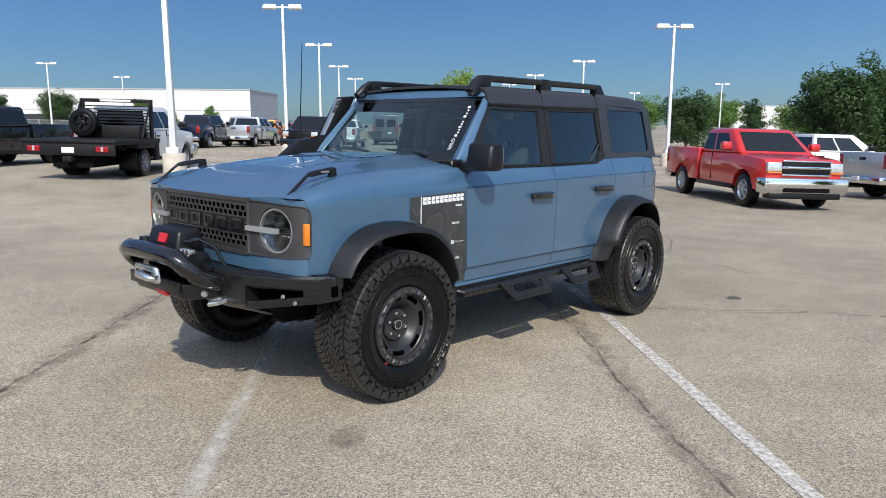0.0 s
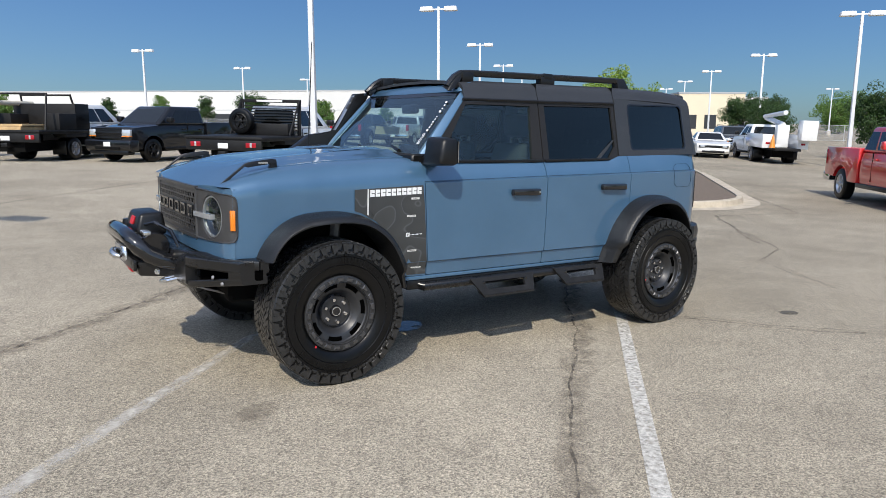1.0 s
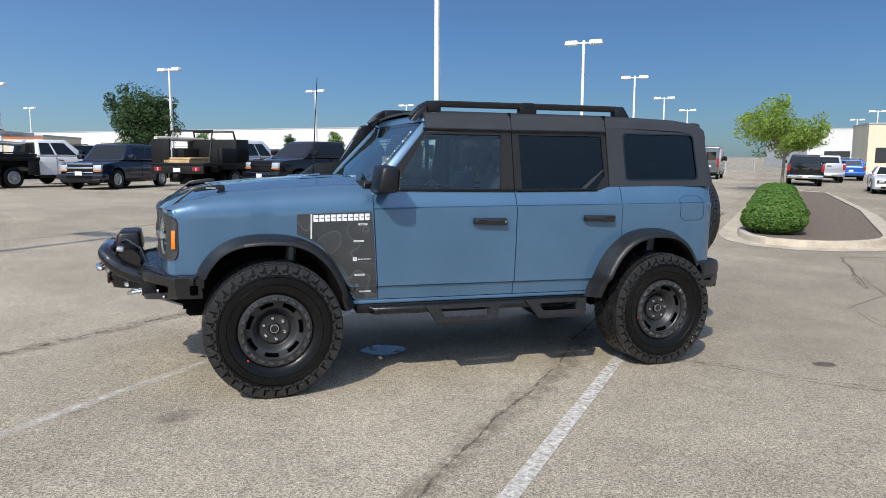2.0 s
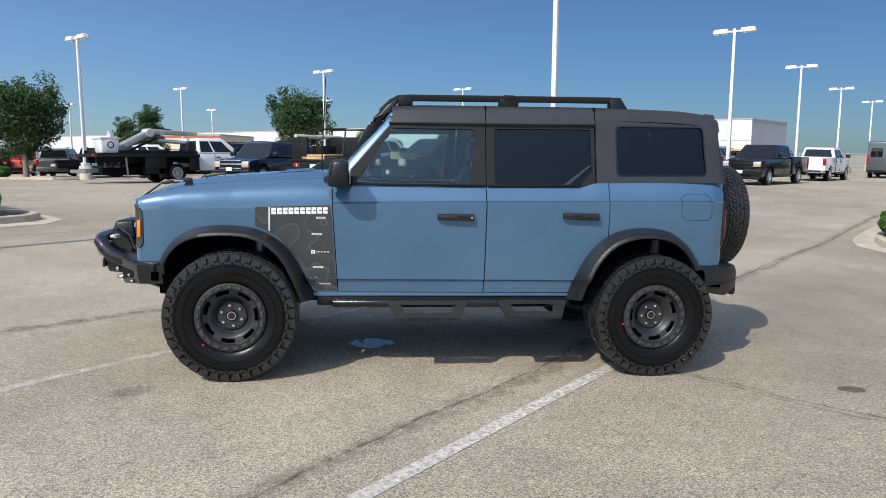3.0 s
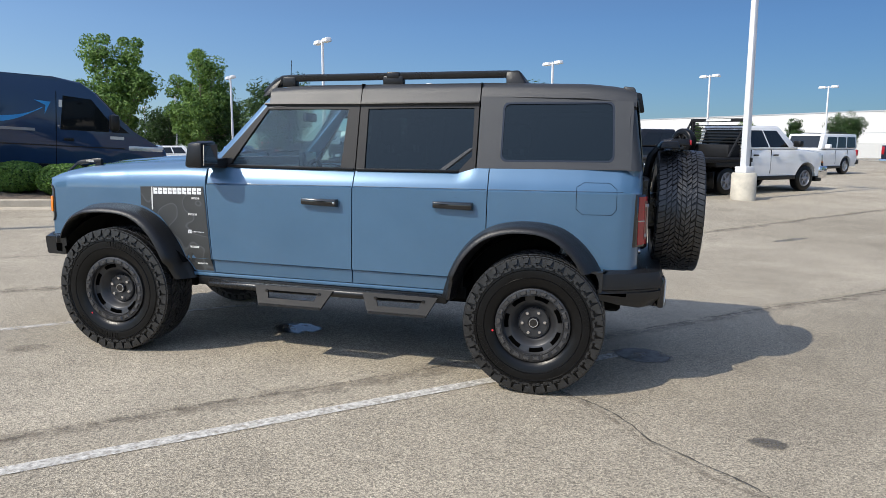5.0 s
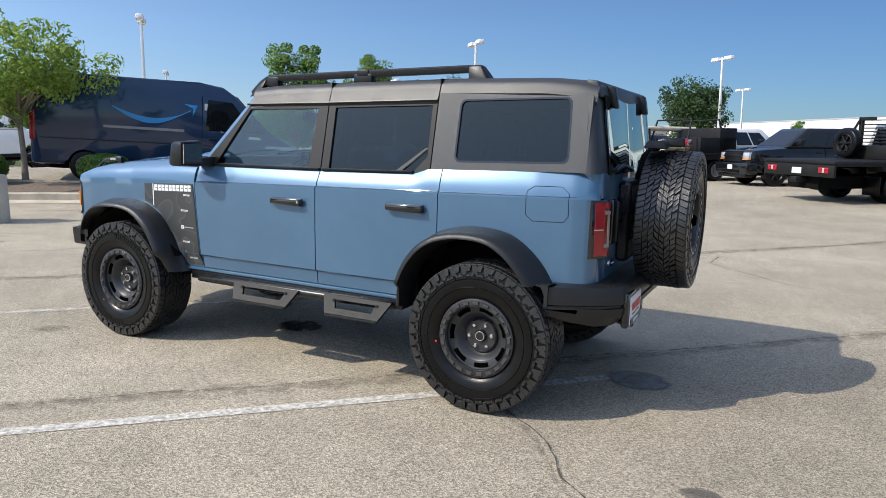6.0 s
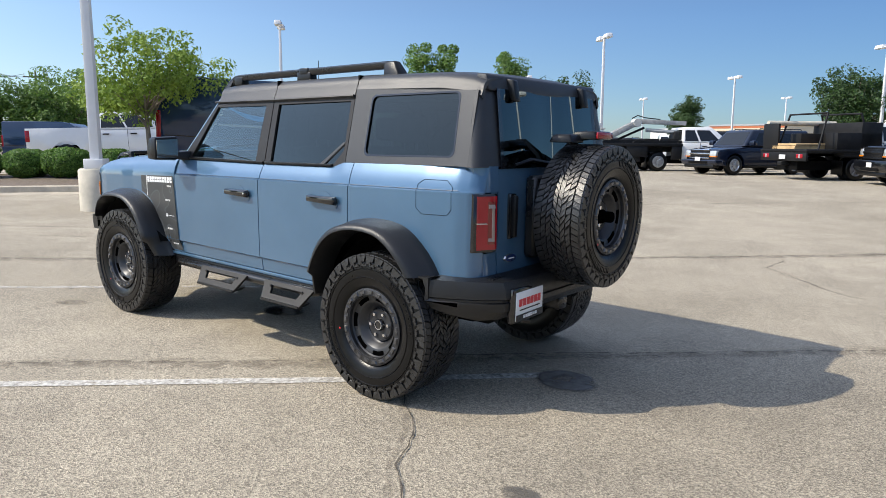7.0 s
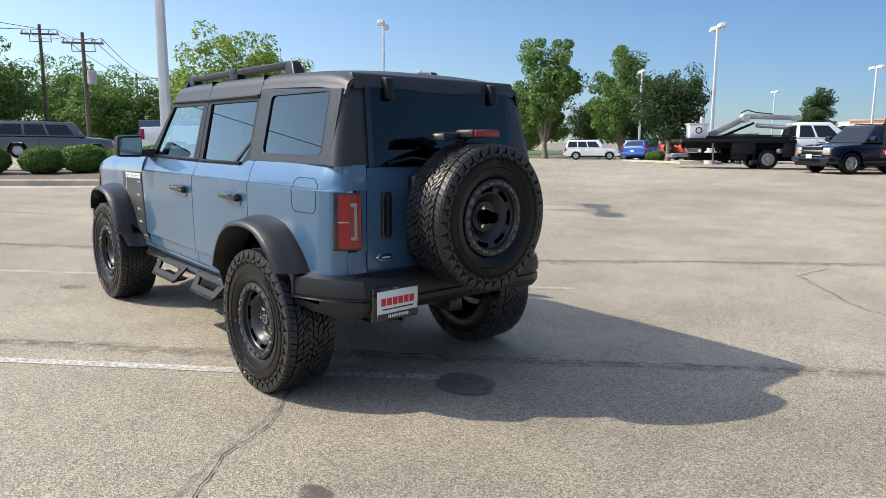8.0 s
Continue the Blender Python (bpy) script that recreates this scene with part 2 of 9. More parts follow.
def pavement_material():
    """Worn chip-sealed asphalt: pale stones in grey binder, stains, paler and darker fields."""
    m, n, l, b = shader("worn_asphalt")
    tc = n.new("ShaderNodeTexCoord")

    def noise_at(scale, detail, rough=0.6):
        z = n.new("ShaderNodeTexNoise")
        z.inputs["Scale"].default_value, z.inputs["Detail"].default_value, z.inputs["Roughness"].default_value = scale, detail, rough
        l.new(tc.outputs["Object"], z.inputs["Vector"])
        return z

    def ramp_of(src, p0, p1, c0, c1):
        r = n.new("ShaderNodeValToRGB")
        r.color_ramp.elements[0].position, r.color_ramp.elements[1].position = p0, p1
        r.color_ramp.elements[0].color, r.color_ramp.elements[1].color = (*c0, 1), (*c1, 1)
        l.new(src, r.inputs[0])
        return r

    def mixed(kind, fac, a, c):
        x = n.new("ShaderNodeMix")
        x.data_type, x.blend_type = "RGBA", kind
        x.inputs["Factor"].default_value = fac
        l.new(a, x.inputs["A"])
        l.new(c, x.inputs["B"])
        return x
    big, mid, grit = noise_at(0.16, 6, 0.55), noise_at(1.1, 9, 0.72), noise_at(62, 4, 0.85)
    base = ramp_of(big.outputs["Fac"], 0.36, 0.62, (0.334, 0.297, 0.233), (0.452, 0.403, 0.320))
    blot = ramp_of(mid.outputs["Fac"], 0.30, 0.66, (0.74, 0.73, 0.715), (1.04, 1.03, 1.01))
    stone = n.new("ShaderNodeTexVoronoi")
    stone.inputs["Scale"].default_value = 165
    l.new(tc.outputs["Object"], stone.inputs["Vector"])
    chip = n.new("ShaderNodeSeparateColor")
    l.new(stone.outputs["Color"], chip.inputs[0])
    speck = ramp_of(chip.outputs[0], 0.05, 0.95, (0.38, 0.38, 0.39), (1.58, 1.57, 1.54))
    fine = ramp_of(grit.outputs["Fac"], 0.32, 0.68, (0.52, 0.52, 0.53), (1.38, 1.375, 1.36))
    c = mixed("MULTIPLY", 1.0, base.outputs[0], blot.outputs[0])
    axes = n.new("ShaderNodeSeparateXYZ")
    l.new(tc.outputs["Object"], axes.inputs[0])
    across = n.new("ShaderNodeMath")
    across.operation = "SUBTRACT"
    l.new(axes.outputs["X"], across.inputs[0])
    l.new(axes.outputs["Y"], across.inputs[1])
    waver = n.new("ShaderNodeMath")
    waver.operation = "MULTIPLY_ADD"
    waver.inputs[1].default_value = 1.6
    l.new(mid.outputs["Fac"], waver.inputs[0])
    l.new(across.outputs[0], waver.inputs[2])
    lane = n.new("ShaderNodeMapRange")
    lane.clamp = True
    lane.inputs["From Min"].default_value, lane.inputs["From Max"].default_value = 1.9, 3.4
    l.new(waver.outputs[0], lane.inputs["Value"])
    older = ramp_of(lane.outputs[0], 0.0, 1.0, (1.0, 1.0, 1.0), (0.865, 0.86, 0.85))
    c = mixed("MULTIPLY", 1.0, c.outputs["Result"], older.outputs[0])
    c = mixed("MULTIPLY", 0.85, c.outputs["Result"], speck.outputs[0])
    c = mixed("MULTIPLY", 0.8, c.outputs["Result"], fine.outputs[0])
    l.new(c.outputs["Result"], b.inputs["Base Color"])
    b.inputs["Roughness"].default_value = 0.88
    b.inputs["Specular IOR Level"].default_value = 0.3
    h = n.new("ShaderNodeMath")
    h.operation = "ADD"
    l.new(stone.outputs["Distance"], h.inputs[0])
    l.new(grit.outputs["Fac"], h.inputs[1])
    bumped(n, l, h.outputs[0], b, 0.5, 0.006)
    return m


def worn_cover(name, color, scale, cover, rough=0.8, soft=0.08):
    """Thin paint, tar or dirt on the pavement, worn through in spots."""
    m, n, l, b = shader(name)
    ramp, nz, tc = tinted(n, l, scale * 2.3, 4, tuple(c * 0.85 for c in color), tuple(min(1, c * 1.1) for c in color))
    l.new(ramp.outputs[0], b.inputs["Base Color"])
    b.inputs["Roughness"].default_value = rough
    z = n.new("ShaderNodeTexNoise")
    z.inputs["Scale"].default_value, z.inputs["Detail"].default_value, z.inputs["Roughness"].default_value = scale, 6, 0.7
    l.new(tc.outputs["Object"], z.inputs["Vector"])
    edge = n.new("ShaderNodeMapRange")
    edge.inputs["From Min"].default_value, edge.inputs["From Max"].default_value = 0.5 + (0.5 - cover) * 0.6 - soft, 0.5 + (0.5 - cover) * 0.6 + soft
    l.new(z.outputs["Fac"], edge.inputs["Value"])
    at = n.new("ShaderNodeAttribute")
    at.attribute_name = "fade"
    mul = n.new("ShaderNodeMath")
    mul.operation = "MULTIPLY"
    l.new(edge.outputs[0], mul.inputs[0])
    l.new(at.outputs["Fac"], mul.inputs[1])
    l.new(mul.outputs[0], b.inputs["Alpha"])
    return m


def leaf_material(name, dark, light):
    m, n, l, b = shader(name)
    geo = n.new("ShaderNodeNewGeometry")
    ramp = n.new("ShaderNodeValToRGB")
    ramp.color_ramp.elements[0].color, ramp.color_ramp.elements[1].color = (*dark, 1), (*light, 1)
    l.new(geo.outputs["Random Per Island"], ramp.inputs[0])
    l.new(ramp.outputs[0], b.inputs["Base Color"])
    b.inputs["Roughness"].default_value = 0.5
    thin, blend = n.new("ShaderNodeBsdfTranslucent"), n.new("ShaderNodeMixShader")
    l.new(ramp.outputs[0], thin.inputs["Color"])
    blend.inputs[0].default_value = 0.38
    l.new(b.outputs[0], blend.inputs[1])
    l.new(thin.outputs[0], blend.inputs[2])
    l.new(blend.outputs[0], n["Material Output"].inputs["Surface"])
    return m


M = {}
M["pavement"] = pavement_material()
M["stripe"] = worn_cover("stripe_paint", (0.64, 0.615, 0.56), 30, 0.60, 0.8, 0.20)
M["old_stripe"] = worn_cover("old_stripe_paint", (0.66, 0.63, 0.57), 9, 0.44, 0.85, 0.22)
M["crack"] = worn_cover("crack_dirt", (0.095, 0.080, 0.062), 11, 0.47, 0.95, 0.14)
M["thin_crack"] = worn_cover("thin_crack_dirt", (0.060, 0.050, 0.040), 13, 0.62, 0.95, 0.12)
M["dirt"] = worn_cover("dirt_halo", (0.25, 0.21, 0.16), 8, 0.33, 0.95, 0.24)
M["oil"] = worn_cover("oil_stain", (0.11, 0.10, 0.085), 8, 0.52, 0.7, 0.22)
M["wet"] = worn_cover("dark_wet_stain", (0.14, 0.132, 0.12), 6, 0.72, 0.6, 0.2)
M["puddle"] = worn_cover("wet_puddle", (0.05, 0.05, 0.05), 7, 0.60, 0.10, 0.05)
M["patch"] = worn_cover("tar_patch", (0.20, 0.185, 0.16), 3, 0.62, 0.9, 0.18)
M["kerb"] = plain("kerb_concrete", (0.46, 0.40, 0.31), 0.9, vary=0.22, scale=3.5, bump=0.4, bump_scale=90)
M["concrete"] = plain("pale_concrete", (0.50, 0.46, 0.38), 0.9, vary=0.16, scale=4, bump=0.4, bump_scale=80)
M["soil"] = plain("mulch_soil", (0.15, 0.115, 0.085), 0.95, vary=0.4, scale=16, bump=0.9, bump_scale=50)
M["grass"] = plain("dry_grass", (0.11, 0.14, 0.045), 0.9, vary=0.35, scale=2.5, bump=0.8, bump_scale=40)
M["white_wall"] = plain("white_tilt_wall", (0.61, 0.605, 0.585), 0.85, vary=0.05, scale=0.08, bump=0.1)
M["grey_wall"] = plain("grey_tilt_wall", (0.36, 0.38, 0.40), 0.85, vary=0.05, scale=0.2, bump=0.1)
M["cream_wall"] = plain("cream_wall", (0.66, 0.57, 0.42), 0.85, vary=0.05, scale=0.3)
M["orange_trim"] = plain("orange_trim", (0.45, 0.14, 0.06), 0.7)
M["roof_grey"] = plain("flat_roof_membrane", (0.45, 0.45, 0.43), 0.9)
M["dark_opening"] = plain("dark_dock_door", (0.025, 0.027, 0.03), 0.4)
M["pole"] = plain("white_painted_steel", (0.64, 0.65, 0.665), 0.42, vary=0.06, scale=2, bump=0.05)
M["lens"] = plain("lamp_lens", (0.75, 0.76, 0.74), 0.2, vary=0.03)
M["wood_pole"] = plain("weathered_pole_wood", (0.14, 0.11, 0.085), 0.9, vary=0.3, scale=6, bump=0.5)
M["wire"] = plain("dark_cable", (0.03, 0.03, 0.032), 0.6)
M["bark"] = plain("grey_bark", (0.20, 0.17, 0.135), 0.9, vary=0.3, scale=14, bump=0.9, bump_scale=35)
M["leaf_dark"] = leaf_material("oak_leaves", (0.014, 0.039, 0.010), (0.074, 0.142, 0.036))
M["leaf_mid"] = leaf_material("elm_leaves", (0.058, 0.125, 0.025), (0.210, 0.340, 0.075))
M["leaf_young"] = leaf_material("fresh_leaves", (0.115, 0.200, 0.024), (0.340, 0.460, 0.080))
M["leaf_hedge"] = leaf_material("hedge_leaves", (0.045, 0.115, 0.018), (0.190, 0.340, 0.060))
M["rubber"] = plain("tyre_rubber", (0.0036, 0.0036, 0.0038), 0.30, vary=0.3, scale=9, bump=0.22, bump_scale=120, spec=0.26)
# tread lugs: a paler grey than the sidewall rubber
M["tread"] = plain("paler_tread_rubber", (0.015, 0.015, 0.0153), 0.36, vary=0.5, scale=22, bump=0.35, bump_scale=150, spec=0.6)
M["black_trim"] = plain("black_moulded_trim", (0.0062, 0.0062, 0.0066), 0.34, vary=0.15, bump=0.18, bump_scale=300, spec=0.36)
M["under"] = plain("underbody_black", (0.0045, 0.0045, 0.0045), 0.9, vary=0.3, spec=0.1)
M["car_glass"] = plain("dark_car_glass", (0.008, 0.010, 0.011), 0.03, vary=0.02, spec=0.55)
M["chrome"] = plain("chrome", (0.72, 0.72, 0.73), 0.09, 1.0, vary=0.02)
M["alloy"] = plain("silver_alloy", (0.52, 0.53, 0.54), 0.3, 0.85, vary=0.06)
M["steel_wheel"] = plain("grey_steel_wheel", (0.28, 0.28, 0.29), 0.45, 0.5, vary=0.15)
M["tail_red"] = plain("red_lamp_lens", (0.31, 0.006, 0.013), 0.14, vary=0.1, coat=0.3)
M["head_clear"] = plain("clear_lamp_lens", (0.55, 0.57, 0.58), 0.08, 0.4, vary=0.1, coat=1.0)
M["amber"] = plain("amber_lamp_lens", (0.72, 0.20, 0.012), 0.15, vary=0.08, coat=0.6)
M["plate_white"] = plain("plate_white", (0.70, 0.70, 0.69), 0.45, vary=0.05)
M["plank"] = plain("bare_lumber", (0.50, 0.34, 0.17), 0.75, vary=0.2, scale=5)
M["bed_black"] = plain("black_deck_steel", (0.0095, 0.0095, 0.0100), 0.55, vary=0.3, scale=5, bump=0.15, spec=0.25)
for key, rgb, fl in (("p_red", (0.56, 0.014, 0.014), 0.1), ("p_white", (0.74, 0.74, 0.73), 0.0), ("p_silver", (0.46, 0.47, 0.49), 0.5),
                     ("p_black", (0.005, 0.0055, 0.007), 0.0), ("p_navy", (0.006, 0.011, 0.026), 0.1), ("p_van", (0.014, 0.036, 0.085), 0.0),
                     ("p_blue", (0.012, 0.10, 0.42), 0.3), ("p_orange", (0.70, 0.24, 0.015), 0.1), ("p_lime", (0.36, 0.62, 0.02), 0.1),
                     ("p_grey", (0.10, 0.11, 0.12), 0.5), ("p_brightred", (0.55, 0.045, 0.02), 0.1)):
    dark = max(rgb) < 0.1
    M[key] = car_paint("paint_" + key[2:], rgb, fl, dust=0.004 if dark else 0.04, spec=0.1 if dark else 0.5)
M["swoosh"] = plain("pale_blue_film", (0.02, 0.27, 0.62), 0.35, vary=0.03)


# ---- ground ----
GROUND = (-0.777, 0.139, 0.318, 0.032, 0.526, -0.082, 0.172, -0.448, 1.025, -0.62, -0.636, 0.153)


def gz(x, y):
    """Height of the gently dished lot at a place."""
    u, v = math.tanh(x / 25), math.tanh(y / 25)
    far = sum(c * t for c, t in zip(GROUND, (u, v, u * u, u * v, v * v, u ** 3, v ** 3, u * u * v, u * v * v, u ** 4, v ** 4, u * u * v * v)))
    k = min(1.0, max(0.0, (math.hypot(x, y) - 5.5) / 9))
    k = k * k * (3 - 2 * k)
    bank = 0.40 * max(0.0, 1 - ((x + 15.5) ** 2 + (y - 9.5) ** 2) / 64) ** 2
    return (1 - k) * (-0.0283 * x) + k * far + bank


def ground_sheet():
    bm = bmesh.new()
    radii = [0.0]
    step = 0.6
    while radii[-1] < 2500:
        radii.append(radii[-1] + step)
        step *= 1.0 if radii[-1] < 10 else 1.10
    n = 72
    rings = []
    for r in radii:
        if r == 0:
            rings.append([bm.verts.new((0, 0, gz(0, 0)))])
            continue
        rings.append([bm.verts.new((r * math.cos(a), r * math.sin(a), gz(r * math.cos(a), r * math.sin(a)))) for a in [2 * math.pi * k / n for k in range(n)]])
    for k in range(n):
        bm.faces.new((rings[0][0], rings[1][k], rings[1][(k + 1) % n]))
    for a, b in zip(rings[1:], rings[2:]):
        for k in range(n):
            j = (k + 1) % n
            bm.faces.new((a[k], b[k], b[j], a[j]))
    return tagged(part("ground", bm, M["pavement"], smooth=80), "worn beige chip-sealed asphalt of a car lot", "pavement", kind="structure")


ground_sheet()
rnd = random.Random(7)


def ribbon(name, pts, width, mat, lift, label, jitter=0.0, step=0.12, vary=0.0, category="road marking", soft=False):
    """A strip laid on the ground along a broken line."""
    line = []
    for (xa, ya), (xb, yb) in zip(pts, pts[1:]):
        n = max(1, int(math.hypot(xb - xa, yb - ya) / step))
        line += [(xa + (xb - xa) * k / n, ya + (yb - ya) * k / n) for k in range(n)]
    line.append(pts[-1])
    bm = bmesh.new()
    lay = bm.verts.layers.float.new("fade")
    prev = None
    drift = 0.0
    across = ((1.0, 0.0), (0.55, 0.75), (0.0, 1.0), (-0.55, 0.75), (-1.0, 0.0)) if soft else ((1.0, 1.0), (-1.0, 1.0))
    for i, (x, y) in enumerate(line):
        xa, ya = line[max(i - 1, 0)]
        xb, yb = line[min(i + 1, len(line) - 1)]
        d = math.hypot(xb - xa, yb - ya) or 1
        nx, ny = -(yb - ya) / d, (xb - xa) / d
        drift = drift * 0.8 + rnd.uniform(-jitter, jitter)
        w = width * 0.5 * (1 + rnd.uniform(-vary, vary))
        cur = []
        for k, f in across:
            px, py = x + nx * (w * k + drift), y + ny * (w * k + drift)
            v = bm.verts.new((px, py, gz(px, py) + lift))
            v[lay] = f
            cur.append(v)
        if prev:
            for k in range(len(cur) - 1):
                bm.faces.new((prev[k], prev[k + 1], cur[k + 1], cur[k]))
        prev = cur
    return tagged(part(name, bm, mat, smooth=0), label, category, kind="structure")


def blot(name, x, y, rx, ry, mat, lift, label, turn=0.0):
    """A round stain with an uneven rim."""
    bm = bmesh.new()
    lay = bm.verts.layers.float.new("fade")
    c = bm.verts.new((x, y, gz(x, y) + lift))
    c[lay] = 1.0
    ring, inner = [], []
    for k in range(28):
        a = 2 * math.pi * k / 28
        s = 1 + 0.13 * noise.noise((x + math.cos(a) * 1.3, y + math.sin(a) * 1.3, 2.0))
        px, py = rx * s * math.cos(a), ry * s * math.sin(a)
        qx, qy = x + px * math.cos(turn) - py * math.sin(turn), y + px * math.sin(turn) + py * math.cos(turn)
        ring.append(bm.verts.new((qx, qy, gz(qx, qy) + lift)))
        qx, qy = x + (qx - x) * 0.78, y + (qy - y) * 0.78
        inner.append(bm.verts.new((qx, qy, gz(qx, qy) + lift)))
        ring[-1][lay], inner[-1][lay] = 0.0, 1.0
    for k in range(28):
        j = (k + 1) % 28
        bm.faces.new((c, inner[k], inner[j]))
        bm.faces.new((inner[k], ring[k], ring[j], inner[j]))
    return tagged(part(name, bm, mat, smooth=0), label, "stain", kind="structure")


ribbon("parking_stripe", [(-4.6, -6.75), (-1.03, -3.04), (1.23, -0.78), (2.05, 0.10)], 0.092, M["stripe"], 0.006, "worn white parking line on the asphalt")
ribbon("parking_stripe", [(-3.6, -1.85), (-1.70, 0.14), (0.9, 2.8)], 0.12, M["old_stripe"], 0.005, "faded, almost worn-off parking line", soft=True)
for dirt, crackw, line in (
        (0.22, 0.030, [(-3.4, -5.0), (-1.2, -2.70), (-0.67, -2.13), (-0.15, -1.60), (0.72, -0.76), (1.24, -0.10), (2.28, 0.95), (3.12, 1.79), (3.83, 2.48), (6.13, 4.75), (8.84, 7.17), (14, 12.2)]),
        (0.26, 0.034, [(-7.5, -3.6), (-3.64, 0.30), (-3.08, 0.74), (-2.46, 1.32), (-1.13, 2.62), (-0.52, 3.40), (0.89, 5.30), (2.41, 7.05), (4.5, 9.3), (9.5, 14.6)]),
        (0.10, 0.016, [(1.60, -0.80), (1.97, -1.14), (2.19, -1.50), (2.61, -1.93), (3.3, -2.9), (3.9, -3.3)]),
        (0.10, 0.014, [(2.09, 6.10), (2.05, 5.45), (2.61, 4.84), (2.88, 4.50), (3.29, 4.28)]),
        (0.14, 0.020, [(-9.6, 3.4), (-7.0, 6.1), (-4.2, 8.6), (-1.6, 11.6), (1.8, 14.9)]),
        (0.14, 0.020, [(6.6, 1.3), (9.2, 3.9), (11.4, 3.4), (14.2, 6.6), (20, 12)]),
        (0.10, 0.014, [(-6.2, 0.2), (-5.4, 1.1), (-5.1, 1.9), (-4.2, 2.6)]),
        (0.08, 0.012, [(4.3, -1.0), (5.2, 0.4), (6.4, 0.9), (7.6, 2.2)]),
        (0.12, 0.018, [(-12, -4.0), (-8.6, -0.6), (-6.5, 1.2)])):
    ribbon("crack_dirt", line, dirt * (0.95 if dirt > 0.2 else 0.5), M["dirt"], 0.003, "brown dirt along a pavement crack", 0.03, 0.15, 0.4, "stain", True)
    ribbon("pavement_crack", line, crackw * 0.55, M["crack"] if dirt > 0.2 else M["thin_crack"], 0.009, "dark open crack in the asphalt", 0.012, 0.07, 0.6, "crack")
blot("oil_stain", 2.78, -1.35, 0.11, 0.075, M["oil"], 0.007, "small dark oil spot on the asphalt")
blot("oil_stain", 2.20, 0.09, 0.22, 0.20, M["wet"], 0.008, "round dark damp stain on the asphalt")
blot("oil_stain", -2.05, -1.15, 0.16, 0.10, M["dirt"], 0.005, "faint brown stain on the asphalt", 0.5)
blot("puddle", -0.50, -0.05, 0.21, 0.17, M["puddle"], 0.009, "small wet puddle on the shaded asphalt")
blot("tar_patch", 5.0, 7.9, 0.55, 0.10, M["patch"], 0.005, "dark worn patch in the asphalt", 0.78)


def outline_offset(pts, d):
    """A closed outline moved inwards by d (anticlockwise points)."""
    out = []
    n = len(pts)
    for i in range(n):
        a, b, c = Vector(pts[i - 1]), Vector(pts[i]), Vector(pts[(i + 1) % n])
        n1, n2 = (b - a).normalized(), (c - b).normalized()
        m = Vector((-(n1.y + n2.y), n1.x + n2.x))
        m = m.normalized() * d if m.length > 1e-5 else Vector((0, 0))
        out.append(tuple(b + m))
    return out


def kerbed_island(pts, label, fill):
    """A planting bed inside a concrete kerb."""
    smooth_pts = []
    n = len(pts)
    for i in range(n):
        a, b = Vector(pts[i]), Vector(pts[(i + 1) % n])
        k = max(1, int((b - a).length / 0.6))
        smooth_pts += [tuple(a + (b - a) * j / k) for j in range(k)]
    for _ in range(2):
        smooth_pts = [tuple((Vector(smooth_pts[i - 1]) + Vector(smooth_pts[i]) * 2 + Vector(smooth_pts[(i + 1) % len(smooth_pts)])) / 4) for i in range(len(smooth_pts))]
    rim = outline_offset(smooth_pts, 0.16)
    foot = outline_offset(smooth_pts, -0.38)
    bm = bmesh.new()
    loops = []
    for ring, h in ((foot, 0.006), (smooth_pts, 0.018), (outline_offset(smooth_pts, 0.02), 0.135), (outline_offset(smooth_pts, 0.045), 0.15), (rim, 0.15), (outline_offset(smooth_pts, 0.17), 0.02)):
        loops.append([bm.verts.new((x, y, gz(x, y) + h)) for x, y in ring])
    for a, b in zip(loops, loops[1:]):
        for i in range(len(a)):
            j = (i + 1) % len(a)
            bm.faces.new((a[i], a[j], b[j], b[i]))
    tagged(part("kerb", bm, M["kerb"], smooth=35), "stained concrete kerb round a planting bed", "kerb", kind="structure")
    bm = bmesh.new()
    vs = [bm.verts.new((x, y, gz(x, y) + 0.11)) for x, y in rim]
    bm.faces.new(vs)
    bmesh.ops.triangulate(bm, faces=bm.faces[:])
    tagged(part("planting_bed", bm, fill, smooth=0), label, "planting bed", kind="structure")


kerbed_island([(-6.5, 8.6), (-6.45, 9.3), (-7.6, 10.0), (-10.2, 7.55), (-12.9, 5.3), (-15.4, 3.9), (-17.2, 2.0), (-18.8, -2.4), (-15.2, -3.6), (-13.3, 0.1), (-12.3, 2.3), (-11.1, 4.1), (-8.6, 6.5)],
              "brown mulch planting bed with clipped shrubs", M["soil"])
kerbed_island([(11.9, 4.9), (19.0, 11.3), (27.5, 20.2), (25.6, 22.0), (17.0, 13.9), (9.6, 7.0), (8.8, 5.6), (10.1, 4.7)], "brown mulch planting bed with a clipped hedge", M["soil"])
kerbed_island([(-14.0, 34.4), (-19.6, 40.0), (-25.5, 45.6), (-27.0, 43.8), (-21.0, 37.9), (-15.6, 32.6)][::-1], "brown mulch planting bed with low shrubs", M["soil"])


# ---- far ground cover and buildings ----
def lawn(name, x0, x1, y0, y1, turn=0.0):
    bm = sheet(lambda u, v: (x0 + (x1 - x0) * u, y0 + (y1 - y0) * v, 0), 12, 12)
    for v in bm.verts:
        v.co.z = gz(v.co.x, v.co.y) + 0.03
    return tagged(part(name, bm, M["grass"], smooth=0), "dry mown grass verge beyond the lot", "grass", kind="structure")


lawn("grass_verge", -120, -52, 5, 120)
lawn("grass_verge", -50, 10, 62, 66)


